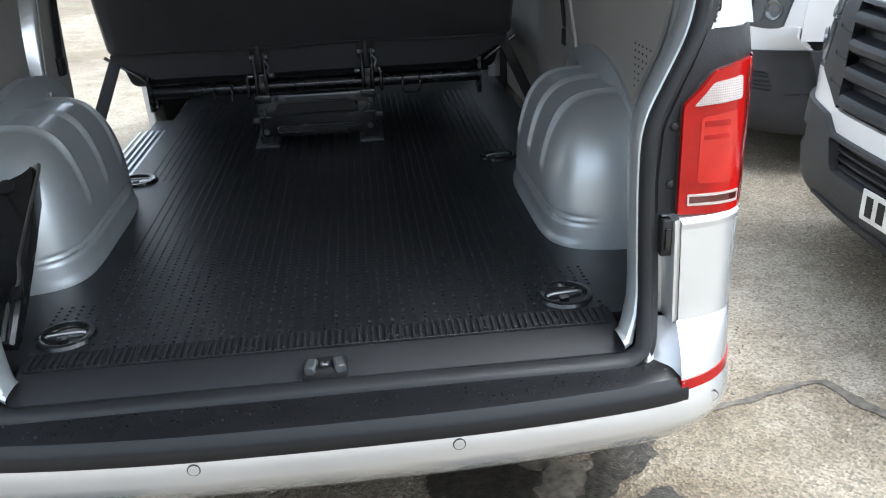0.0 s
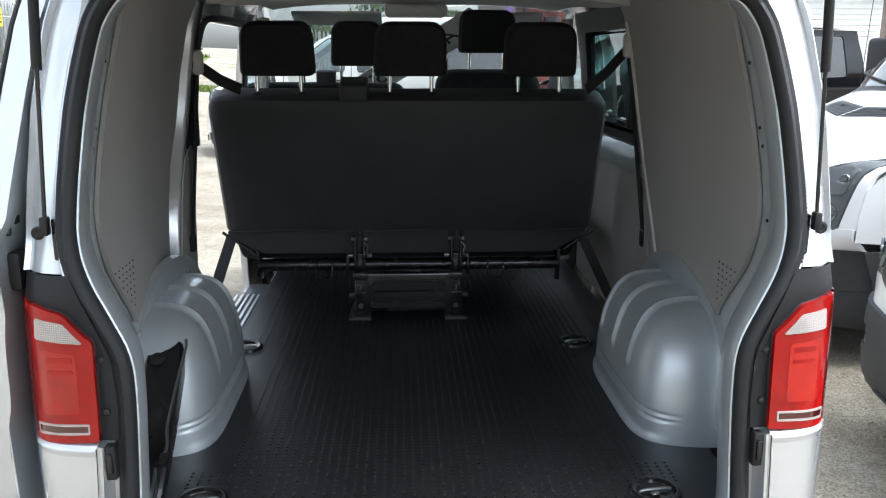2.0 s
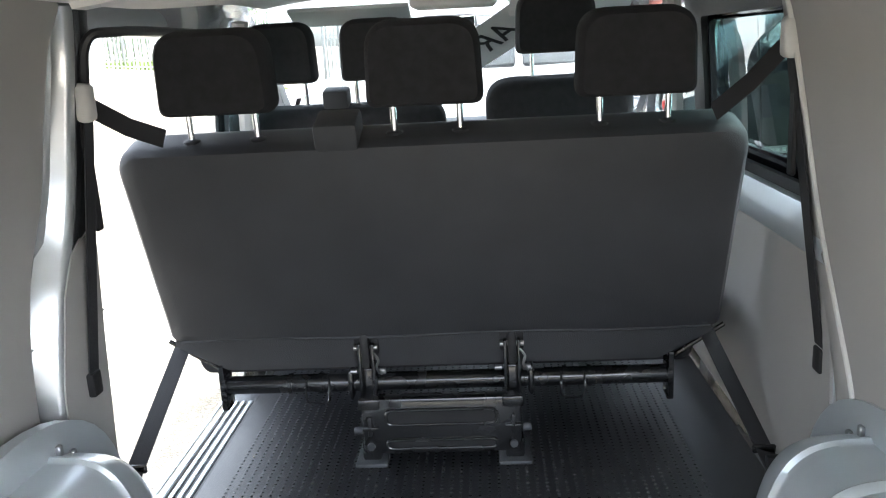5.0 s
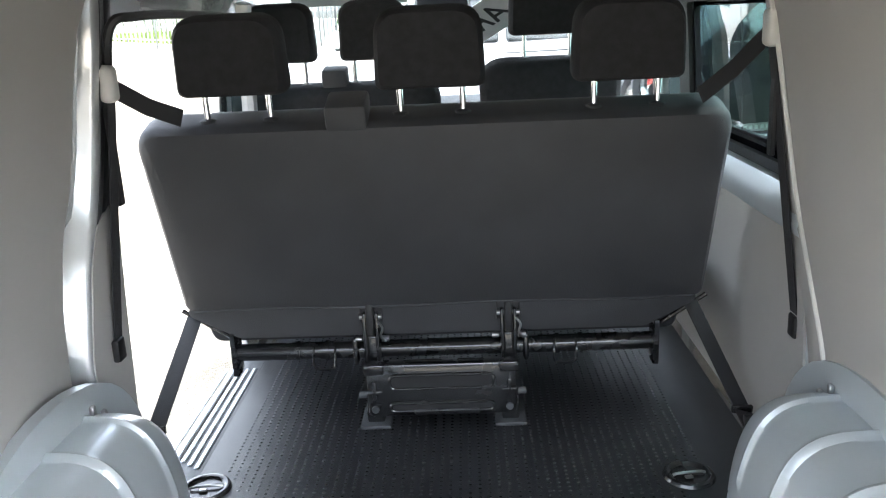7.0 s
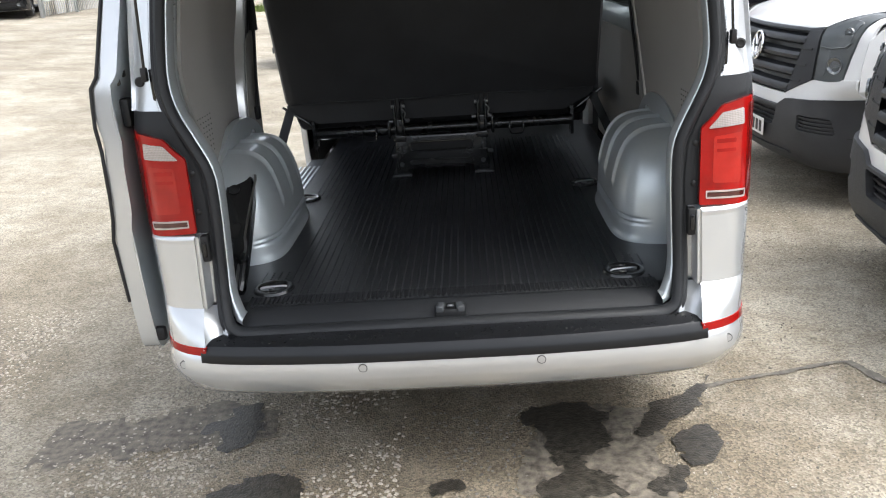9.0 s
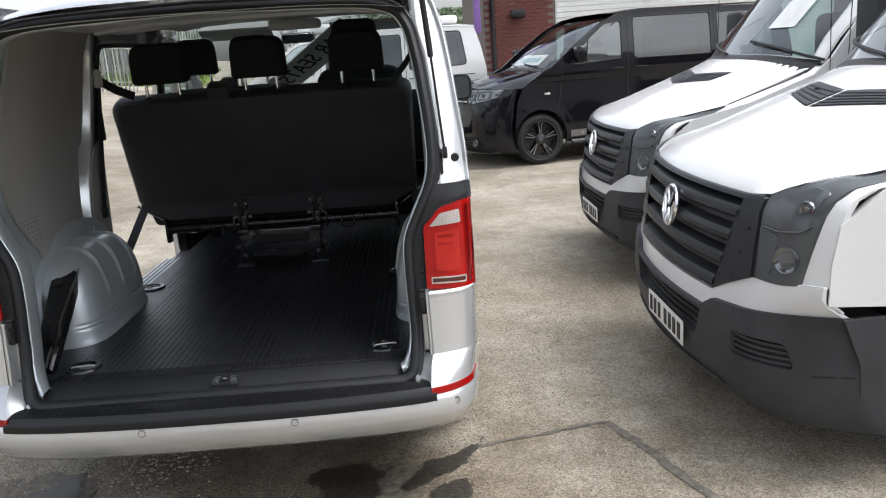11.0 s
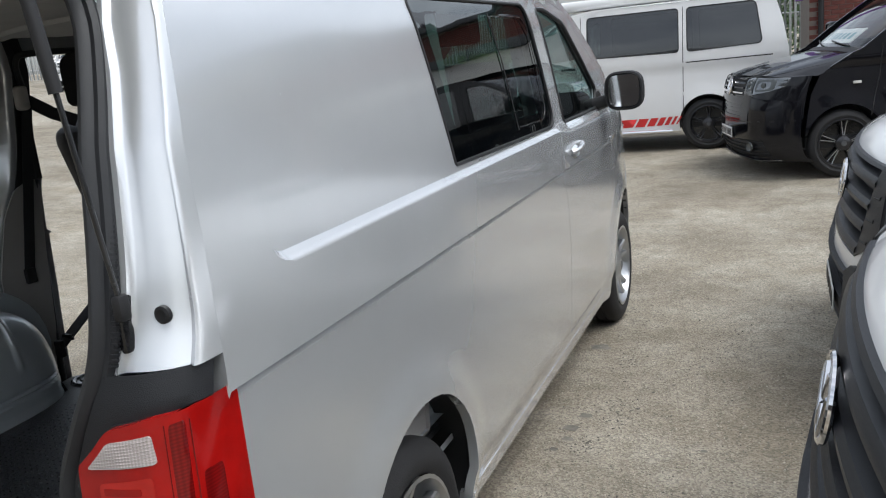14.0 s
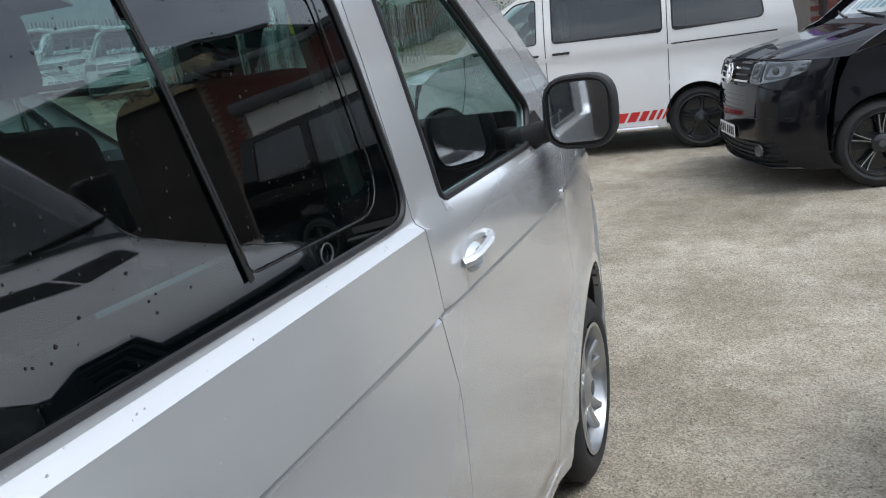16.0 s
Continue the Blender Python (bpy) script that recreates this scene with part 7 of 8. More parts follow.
        sp = part("body_side", sheet(side, outl, wins, [[(0.8, z_), (4.85, z_)] for z_ in (1.105, 1.125)], 0.07, (0, -0.03 * s, 0)), paint, root)
        for i, wn_ in enumerate(wins):
            part("side_glass", sheet(lambda x, z: (x, side(x, z)[1] - 0.006 * s, z), grown(wn_, 0.004), [], [], 0.2), GLASS if i == 0 else glass_mat, sp)
            part("window_seal", tube(bmesh.new(), [(x, side(x, z)[1] - 0.002 * s, z) for x, z in dense(wn_, 0.08)], 0.008, 6, True), RUBBER, sp)
        part("window_bar", tube(bmesh.new(), [(1.62, side(1.62, 1.3)[1] - 0.004 * s, 1.30), (1.66, side(1.66, 1.6)[1] - 0.004 * s, 1.60)], 0.010, 6), RUBBER, sp)
        for pts in ([(1.16, 0.60), (1.24, 1.0), (1.26, 1.28)], [(2.235, 0.42), (2.25, 1.3), (2.26, 1.88)], [(3.60, 0.40), (3.615, 1.3), (3.62, 1.88)]):
            part("door_gap", strap(bmesh.new(), [(x, side(x, z)[1] + 0.0012 * s, z) for x, z in ((pts[0][0] + (pts[1][0] - pts[0][0]) * q, pts[0][1] + (pts[1][1] - pts[0][1]) * q) for q in span(0, 1, 8))] + [(x, side(x, z)[1] + 0.0012 * s, z) for x, z in ((pts[1][0] + (pts[2][0] - pts[1][0]) * q, pts[1][1] + (pts[2][1] - pts[1][1]) * q) for q in span(0.15, 1, 6))], 0.009, 0.001, (1, 0, 0)), INK, sp)
        part("slide_rail", strap(bmesh.new(), [(x, side(x, 1.16)[1] + 0.001 * s, 1.165 + 0.012 * (x - 3.65)) for x in span(3.65, 4.72, 8)], 0.014, 0.002, (0, 0, 1)), INK, sp)
        for hx in (2.08, 2.44):
            part("door_handle", boxm(hx - 0.11, hx + 0.09, s * 0.945 - 0.022, s * 0.945 + 0.022, 1.185, 1.212, 0.010, 2), RUBBER if paint is WHITE else paint, sp)
        part("side_repeater", boxm(0.99, 1.07, s * 0.945 - 0.010, s * 0.945 + 0.010, 0.925, 0.952, 0.006), IVORY, sp)
        part("running_board", tube(bmesh.new(), [(1.36, s * 0.955, 0.27), (3.46, s * 0.955, 0.27)], 0.030, 10), CHROME if paint is WHITE else GREY_PLASTIC, root)
        if decal == "stripes":
            part("red_stripe", sheet(lambda x, z: (x, side(x, z)[1] + 0.003 * s, z), [(2.30, 0.335), (2.92, 0.345), (2.99, 0.455), (2.30, 0.445)], [], [], 0.2), RED_DECAL, sp)
            for i, (x, w) in enumerate(((2.95, 0.13), (3.11, 0.10), (3.24, 0.075), (3.345, 0.055), (3.43, 0.038), (3.50, 0.022))):
                part("red_stripe", sheet(lambda x_, z: (x_, side(x_, z)[1] + 0.003 * s, z), [(x, 0.345 + 0.003 * i), (x + w, 0.345 + 0.003 * i), (x + w + 0.065, 0.455 + 0.003 * i), (x + 0.065, 0.455 + 0.003 * i)], [], [], 0.2), RED_DECAL, sp)
        elif decal:
            bd = part("side_decal", sheet(lambda x, z: (x, side(x, z)[1] + 0.003 * s, z), [(1.36, 0.335), (3.40, 0.335), (3.40, 0.425), (1.36, 0.425)], [], [], 0.2), GREY_STEEL, sp, "grey side stripe with unreadable marks")
            for i in range(9):
                part("decal_bar", sheet(lambda x, z: (x, side(x, z)[1] + 0.005 * s, z), [(1.45 + i * 0.07, 0.36), (1.49 + i * 0.07, 0.36), (1.49 + i * 0.07, 0.40), (1.45 + i * 0.07, 0.40)], [], [], 0.2), ALLOY, bd)
        mr = part("door_mirror", boxm(-0.07, 0.07, -0.12, 0.12, -0.11, 0.11, 0.05, 3, pose(1.46, s * 1.08, 1.43, 0, 0, 8 * s)), paint, root)
        part("mirror_arm", boxm(1.42, 1.50, min(s * 0.90, s * 1.0), max(s * 0.90, s * 1.0), 1.31, 1.36, 0.02), RUBBER, mr)
        for wx, cz in ARCHES:
            h = wheel_parts(root, (0, 0, 0), 1, 0.338, 0.22, 0.248, "wide", TYRE, DARK_ALLOY, rim)
            for o in (h, *h.children_recursive):
                o.data.transform(pose(wx, s * 0.940, 0.338, 0, 0, 90 * s))
            part("wheel_house", sheet(lambda u, v: (wx + 0.378 * math.cos(u), s * v, cz + 0.378 * math.sin(u)), [(-0.1, 0.6), (math.pi + 0.1, 0.6), (math.pi + 0.1, 0.93), (-0.1, 0.93)], [], [], 0.25), RUBBER, root)
            part("wheel_house", sheet(lambda x_, z_: (x_, s * 0.62, z_), arc(wx, cz, 0.39, 205, -25), [], [], 0.2), INK, root)
    wsc = fs("windscreen", [(-0.82, 1.275), (0.82, 1.275), (0.74, 1.86), (-0.74, 1.86)], CLEAR_GLASS, 0.0, step=0.12)
    wsc.visible_shadow = False
    fs("screen_surround", [(-0.90, 1.255), (0.90, 1.255), (0.875, 1.955), (-0.875, 1.955)], paint, -0.006, [[(-0.80, 1.28), (0.80, 1.28), (0.72, 1.85), (-0.72, 1.85)]], 0.08)
    fs("scuttle", [(-0.86, 1.238), (0.86, 1.238), (0.86, 1.278), (-0.86, 1.278)], RUBBER, 0.006)
    for y0 in (-0.55, 0.10):
        part("wiper", tube(bmesh.new(), [F(y0 + 0.07 * k, 1.285 + 0.006 * k, 0.016) for k in range(9)], 0.008, 6), RUBBER, root)
    card = fs("sale_sign", rounded([(-0.42, 1.31), (0.42, 1.31), (0.42, 1.44), (-0.42, 1.44)], 0.01), PLATE_WHITE, -0.012, lb="white sale card with unreadable marks")
    for i in range(6):
        part("card_bar", sheet(lambda y, z: F(y, z, -0.008), [(-0.34 + i * 0.12, 1.345), (-0.26 + i * 0.12, 1.345), (-0.26 + i * 0.12, 1.405), (-0.34 + i * 0.12, 1.405)], [], [], 0.05), TEAL_INK, card)
    part("roof", sheet(lambda x, y: (x, y, 1.995 - 0.05 * abs(y / 0.89) ** 4 - 0.045 * soft(2.7, 2.1, x) - 0.04 * soft(4.4, 4.8, x)), [(2.15, -0.875), (4.76, -0.875), (4.76, 0.875), (2.15, 0.875)], [], [], 0.2), paint, root)
    part("rear_door", sheet(lambda y, z: (4.91 - 0.18 * soft(1.0, 1.95, z) - 0.04 * abs(y) ** 4, y, z), [(-0.92, 0.28), (0.92, 0.28), (0.875, 1.93), (-0.875, 1.93)], [rounded([(-0.70, 1.3), (0.70, 1.3), (0.66, 1.80), (-0.66, 1.80)], 0.06)], [], 0.15), paint, root)
    part("rear_glass", sheet(lambda y, z: (4.90 - 0.18 * soft(1.0, 1.95, z) - 0.04 * abs(y) ** 4, y, z), [(-0.71, 1.29), (0.71, 1.29), (0.67, 1.81), (-0.67, 1.81)], [], [], 0.3), glass_mat, root)
    part("cab_floor", boxm(0.5, 4.8, -0.86, 0.86, 0.30, 0.42), RUBBER, root)
    part("dashboard", boxm(1.08, 1.42, -0.84, 0.84, 0.95, 1.25, 0.06, 3), PLASTIC, root)
    for yy in (-0.45, 0.45):
        st = part("cab_seat", boxm(1.95, 2.10, yy - 0.24, yy + 0.24, 0.7, 1.46, 0.07, 3), FABRIC, root)
        part("headrest", boxm(1.98, 2.07, yy - 0.13, yy + 0.13, 1.50, 1.70, 0.045, 3), FABRIC, st)
    root.matrix_world = pose(*at, 0, 0, turn)
    return root


big_van((1.875, 0.925, 0.0), 0)
big_van((2.055, 3.48, 0.0), 0)
bv = mid_van("black_van", "glossy black van with grey side stripe and alloy wheels", BLACK_PAINT, (1.227, 9.03, ground_z(1.5, 8.8)), 15, "bars", ALLOY)
wv = mid_van("white_camper_van", "white van with red side stripes, black alloys and dark glass", WHITE, (-3.05, 11.695, ground_z(0.0, 11.7)), 0, "stripes", DARK_ALLOY)
part("pop_top", boxm(1.9, 4.5, -0.72, 0.72, 1.98, 2.12, 0.06, 3), WHITE, wv, "white raised roof bed")

# ---- buildings and fences round the yard ----
def brick_building():
    root = thing("brick_workshop", "red brick workshop with a white roller shutter", "building")
    x0, x1, y = 2.2, 10.4, 15.0
    part("wall", boxm(x0, x1, y, y + 8, -0.1, 4.2), MORTAR, root, "mortar-jointed brick wall")
    sh = part("roller_shutter", boxm(3.7, 9.6, y - 0.03, y + 0.01, 0.0, 2.95), SHUTTER, root, "white roller shutter")
    for i in range(27):
        part("shutter_slat", boxm(3.72, 9.58, y - 0.045, y - 0.03, 0.05 + i * 0.107, 0.145 + i * 0.107, 0.006, 1), SHUTTER, sh)
    part("shutter_hood", boxm(3.5, 9.8, y - 0.20, y + 0.01, 2.95, 3.25, 0.02), GREY_PLASTIC, root)
    part("downpipe", tube(bmesh.new(), [(x0 + 0.18, y - 0.06, 0), (x0 + 0.18, y - 0.06, 4.2)], 0.045, 10), RUBBER, root)
    part("wall_lamp", boxm(2.75, 3.05, y - 0.20, y - 0.02, 2.25, 2.42, 0.03), RUBBER, root)
    part("roof_edge", boxm(x0 - 0.2, x1 + 0.2, y - 0.25, y + 8.2, 4.2, 4.4, 0.02), GREY_PLASTIC, root)
    part("banner", boxm(1.98, 2.10, y - 0.4, y + 0.0, 2.0, 4.2, 0.01), mat("purple_banner", (0.22, 0.12, 0.36), 0.6), root, "purple banner")
    # bricks: one mesh shared
    me = bpy.data.meshes.new("brick")
    b = boxm(0, 0.215, -0.012, 0.004, 0, 0.065, 0.003, 1)
    b.to_mesh(me)
    b.free()
    me.materials.append(BRICK_M)
    count, rest = 0, bmesh.new()
    for r in range(55):
        z = r * 0.075 + 0.005
        for c in range(58):
            x = x0 + c * 0.225 + (0.112 if r % 2 else 0)
            if 3.65 < x + 0.1 and x < 9.65 and z < 2.95 or x > x1 - 0.3:
                continue
            near = x < 3.62 and 1.15 < z < 4.2
            if near and count < 290:
                o = new("brick", me)
                o.location = (x, y, z)
                o.parent = root
                count += 1
            else:
                box(rest, x, x + 0.215, y - 0.012, y + 0.002, z, z + 0.065)
    tagged(part("brickwork", rest, BRICK_M, root, "", False), kind="stuff")
    return root


brick_building()

# workshop that closes the yard on the far side of the parked vans
hall = thing("metal_hall", "low grey industrial hall with a pitched roof", "building")
part("hall_wall", boxm(22.0, 34.0, -30.0, 14.0, -0.1, 3.0), mat("brown_cladding", (0.05, 0.042, 0.038), 0.8, vary=0.3, scale=1.5), hall)
part("hall_sign", boxm(21.90, 22.0, -4.0, 5.0, 2.1, 2.8, 0.02), mat("yellow_signboard", (0.55, 0.33, 0.03), 0.6), hall, "yellow signboard with unreadable marks")
part("hall_roof", rings(bmesh.new(), [[(21.6, y, 2.95), (28.0, y, 3.9), (34.4, y, 2.95), (34.4, y, 2.85), (28.0, y, 3.75), (21.6, y, 2.85)] for y in (-30.5, 14.5)]), GREY_PLASTIC, hall)
for i in range(5):
    dr = part("hall_door", boxm(21.93, 22.0, -22.0 + i * 6.5, -18.0 + i * 6.5, 0.0, 2.7), GREY_PLASTIC if i % 2 else PLASTIC, hall)


def palisade(ax, ay, bx, by, label, signs=(), base=None):
    """A palisade fence from a to b."""
    root = thing("palisade_fence", label, "fence")
    level = ground_z if base is None else lambda x, y: base
    a, b = Vector((ax, ay)), Vector((bx, by))
    L = (b - a).length
    d = (b - a).normalized()
    ang = math.degrees(math.atan2(d.y, d.x))
    n = int(L / 0.155)
    me = bpy.data.meshes.new("pale")
    bm = bmesh.new()
    prof = [(-0.034, 0.0), (-0.012, -0.018), (0.012, -0.018), (0.034, 0.0)]
    rings(bm, [[(x, y, z) for x, y in prof] for z in (0.05, 2.28)] + [[(x * 0.3, y, 2.40) for x, y in prof]], closed=False, caps=False)
    bmesh.ops.solidify(bm, geom=bm.faces, thickness=0.003)
    bm.to_mesh(me)
    bm.free()
    me.materials.append(GALV)
    for i in range(n):
        p = a + d * (i * 0.155)
        o = new("pale", me)
        o.parent = root
        o.matrix_basis = pose(p.x, p.y, level(p.x, p.y), 0, 0, ang)
    za, zb = level(ax, ay), level(bx, by)
    for h in (0.45, 1.85):
        part("rail", tube(bmesh.new(), [(ax, ay + 0.03, za + h), (bx, by + 0.03, zb + h)], 0.025, 6), GALV, root)
    for i in range(int(L / 2.75) + 1):
        p = a + d * (i * 2.75)
        part("post", boxm(-0.05, 0.05, 0.03, 0.13, -0.1, 2.35, 0.004, 1, pose(p.x, p.y, level(p.x, p.y), 0, 0, ang)), GALV, root)
    for t, z0, z1, w, m_, lb in signs:
        p = a + d * t
        sg = part("sign_board", boxm(-w / 2, w / 2, -0.035, -0.025, z0, z1, 0.004, 1, pose(p.x, p.y, level(p.x, p.y), 0, 0, ang)), m_, root, lb)
        for k in range(4):
            zz = z0 + (z1 - z0) * (0.18 + 0.2 * k)
            part("sign_bar", boxm(-w * 0.36, w * (0.3 - 0.1 * (k % 2)), -0.040, -0.035, zz, zz + 0.05, 0, 1, pose(p.x, p.y, level(p.x, p.y), 0, 0, ang)), RED_DECAL if m_ is PLATE_WHITE and k % 2 == 0 else INK, sg)
    return root


YELLOW = mat("yellow_sign", (0.70, 0.52, 0.03), 0.5)
palisade(-11.76, 21.5, -12.2, 26.3, "galvanised palisade gate standing open with signs on it", [(1.25, 1.68, 2.34, 0.85, PLATE_WHITE, "white sign with red bars"), (2.8, 1.55, 2.10, 0.48, YELLOW, "yellow and white notice")])
palisade(-27.0, 46.5, -11.0, 44.8, "galvanised palisade fence on a grass bank", (), 1.5)
palisade(-5.8, 30.5, 3.2, 29.0, "galvanised palisade fence behind a grass bank")
palisade(-34, 24.0, -11.2, 33.5, "grey palisade fence behind parked vans")

# grass bank and shrubs behind the fence
solo("grass_bank", sheet(lambda x, y: (x, y, max(ground_z(x, y) - 0.02, 0) + (1.56 - ground_z(x, y)) * soft(39.5, 44.0, y)), [(-30, 39.4), (-10.4, 38.8), (-10.0, 47), (-30, 48)], [], [], 0.8), GRASS_M, "sloping green grass bank", "grass", kind="structure")
bm = bmesh.new()
rng = random.Random(9)
for i in range(9000):
    x, y = rng.uniform(-26, -10.4), rng.uniform(39.4, 44.6)
    z = max(ground_z(x, y) - 0.02, 0) + (1.56 - ground_z(x, y)) * soft(39.5, 44.0, y)
    h, a = rng.uniform(0.10, 0.30), rng.uniform(0, 6.28)
    dx, dy = math.cos(a) * 0.03, math.sin(a) * 0.03
    bm.faces.new([bm.verts.new((x - dx, y - dy, z)), bm.verts.new((x + dx, y + dy, z)), bm.verts.new((x + dy * 3, y - dx * 3, z + h))])
solo("bank_grass", bm, GRASS_M, "tufted green grass on the bank", "grass", kind="stuff", smooth=False)
bm = bmesh.new()
rng = random.Random(4)
for i in range(9000):
    x, y = rng.uniform(-7.5, 3.4), rng.uniform(26.4, 28.7)
    z = ground_z(x, y)
    h, a = rng.uniform(0.08, 0.22), rng.uniform(0, 6.28)
    dx, dy = math.cos(a) * 0.02, math.sin(a) * 0.02
    bm.faces.new([bm.verts.new((x - dx, y - dy, z)), bm.verts.new((x + dx, y + dy, z)), bm.verts.new((x + dy * 3, y - dx * 3, z + h))])
solo("grass_strip", bm, GRASS_M, "rough green grass along the fence", "grass", kind="stuff", smooth=False)


def shrub(x, y, h, w, seed):
    root = thing("shrub", "leafy green shrub behind the fence", "shrub", "shrubs behind the fence")
    r = random.Random(seed)
    z0 = ground_z(x, y)
    bm = bmesh.new()
    for k in range(6):
        a = r.uniform(0, 6.28)
        tube(bm, smooth_line([(x, y, z0 - 0.05), (x + 0.2 * w * math.cos(a), y + 0.2 * w * math.sin(a), z0 + h * 0.4), (x + 0.4 * w * math.cos(a), y + 0.4 * w * math.sin(a), z0 + h * 0.85)], 3), 0.03, 6)
    part("trunk", bm, BARK, root)
    bm = bmesh.new()
    for k in range(2600):
        a, rr, q = r.uniform(0, 6.28), w * 0.55 * math.sqrt(r.random()), r.random()
        prof = 0.55 + 0.45 * math.sin(q * 3.0 + 0.4) + 0.2 * math.sin(3 * a + seed)
        c = Vector((x + rr * prof * math.cos(a), y + rr * prof * math.sin(a), z0 + 0.15 + q * h))
        u = Vector((r.uniform(-1, 1), r.uniform(-1, 1), r.uniform(-1, 1))).normalized() * r.uniform(0.05, 0.11)
        v = u.orthogonal().normalized() * u.length * 0.6
        bm.faces.new([bm.verts.new(c - u), bm.verts.new(c + v), bm.verts.new(c + u), bm.verts.new(c - v)])
    part("crown", bm, LEAF, root, "", False)


for i, (x, y, h, w) in enumerate(((-3.4, 33.5, 2.8, 2.8), (-0.8, 33.0, 3.8, 3.2), (2.2, 33.4, 3.2, 3.0), (-13.5, 47.5, 3.4, 3.4), (-17.0, 48.0, 2.6, 3.0), (-20.5, 48.0, 3.2, 3.4))):
    shrub(x, y, h, w, i + 3)

# vans seen through the side door and past the gate
mid_van("dark_van", "dark van parked across the yard", BLACK_PAINT, (-12.5, 20.1, ground_z(-12.5, 20)), 112, None)
for x, y, t in ((-15.4, 20.0, 116), (-18.4, 20.8, 110), (-21.4, 21.6, 112)):
    tagged(copy_thing(wv, pose(x, y, ground_z(x, y), 0, 0, t)), "white van parked across the yard", "van", "vans across the yard")

# dark clad wing beside the workshop
wing = thing("clad_wing", "dark brown clad wing beside the workshop", "building")
part("wing_wall", boxm(10.7, 21.5, 15.4, 23.0, -0.1, 5.3), bpy.data.materials["brown_cladding"], wing)
board = part("wing_sign", boxm(9.9, 13.4, 15.26, 15.38, 4.1, 4.85, 0.02), mat("cream_signboard", (0.34, 0.29, 0.17), 0.6), wing, "dull cream sales office signboard")
words = bpy.data.curves.new("sign_words", "FONT")
words.body, words.size, words.align_x, words.align_y = "SALES OFFICE", 0.46, "CENTER", "CENTER"
tmp_ob = new("tmp_words", words)
bpy.context.view_layer.update()
me = bpy.data.meshes.new_from_object(tmp_ob.evaluated_get(bpy.context.evaluated_depsgraph_get()))
bpy.data.objects.remove(tmp_ob)
bm = bmesh.new()
bm.from_mesh(me)
part("sign_words", placed(bm, pose(11.65, 15.25, 4.47, 90, 0, 0)), INK, board, "", False)
part("wing_roof", rings(bmesh.new(), [[(x, 15.0, 5.25), (x, 19.2, 6.2), (x, 23.4, 5.25), (x, 23.4, 5.15), (x, 19.2, 6.05), (x, 15.0, 5.15)] for x in (10.5, 21.9)]), GREY_PLASTIC, wing)

# low dark hall, unseen, added to close the yard behind and darken reflections
back = thing("rear_hall", "unseen low dark brown hall added to close the yard", "building")
part("hall_wall", boxm(-30.0, 16.0, -30.0, -17.0, -0.1, 4.2), bpy.data.materials["brown_cladding"], back)
part("hall_roof", rings(bmesh.new(), [[(x, -31.0, 4.1), (x, -24.0, 5.6), (x, -16.6, 4.1), (x, -16.6, 4.0), (x, -24.0, 5.4), (x, -31.0, 4.0)] for x in (-30.5, 16.5)]), GREY_PLASTIC, back)
for i in range(6):
    part("hall_door", boxm(-26.0 + i * 7.0, -22.0 + i * 7.0, -17.05, -16.98, 0.0, 3.2), GREY_PLASTIC, back)


# ---- marks on the ground ----
def ragged(pts, rough, seed):
    """A closed outline with a fretted edge at three scales."""
    out = []
    for a, b in zip(pts, pts[1:] + pts[:1]):
        k = max(1, int(math.dist(a, b) / 0.010))
        out += [(a[0] + (b[0] - a[0]) * i / k, a[1] + (b[1] - a[1]) * i / k) for i in range(k)]
    line = []
    for x, y in out:
        dx = dy = 0.0
        for size, much in ((0.09, 1.0), (0.032, 0.65), (0.012, 0.30)):
            v = noise.noise_vector(Vector((x / size, y / size, seed * 7.3)))
            dx, dy = dx + v.x * much, dy + v.y * much
        line.append((x + dx * rough, y + dy * rough))
    return line


def blot(name, pts, material, label, z=0.004, seed=1, rough=0.03):
    """A flat stain with a ragged edge."""
    base = [(p.x, p.y) for p in smooth_line([(a, b, 0) for a, b in pts + [pts[0]]], 8)][:-1]
    bm = sheet(lambda x, y: (x, y, ground_z(x, y) + z), ragged(base, rough, seed), [], [], 0.15)
    return solo(name, bm, material, label, "stain", "stains on the tarmac", "structure", smooth=False)


WET_LABEL = "dark wet patch on the tarmac"
blot("wet_patch", [(0.61, 0.18), (0.66, 0.34), (0.74, 0.44), (0.89, 0.52), (0.95, 0.60), (0.86, 0.38), (0.74, 0.28)], WET, WET_LABEL, 0.0065, 2, 0.035)
blot("wet_patch", [(0.70, 0.16), (0.80, 0.24), (0.86, 0.23), (0.84, 0.09), (0.74, 0.02)], WET, WET_LABEL, 0.0062, 12, 0.04)
blot("wet_patch", [(0.58, -0.10), (0.66, 0.0), (0.73, 0.03), (0.70, -0.06), (0.63, -0.14)], WET, WET_LABEL, 0.0058, 13, 0.035)
blot("wet_patch", [(0.22, 0.40), (0.38, 0.44), (0.52, 0.36), (0.50, 0.20), (0.42, 0.08), (0.50, -0.06), (0.40, -0.14), (0.24, -0.10), (0.30, 0.06), (0.28, 0.22)], WET, WET_LABEL, 0.0055, 3, 0.06)
blot("damp_patch", [(0.30, 0.42), (0.56, 0.42), (0.72, 0.32), (0.66, 0.10), (0.70, -0.10), (0.50, -0.20), (0.26, -0.16), (0.20, 0.05)], DAMP, "brown damp patch on the tarmac", 0.004, 14, 0.05)
blot("wet_patch", [(-0.10, -0.10), (0.02, -0.06), (0.0, 0.0), (-0.10, -0.02)], WET, WET_LABEL, 0.0055, 4, 0.03)
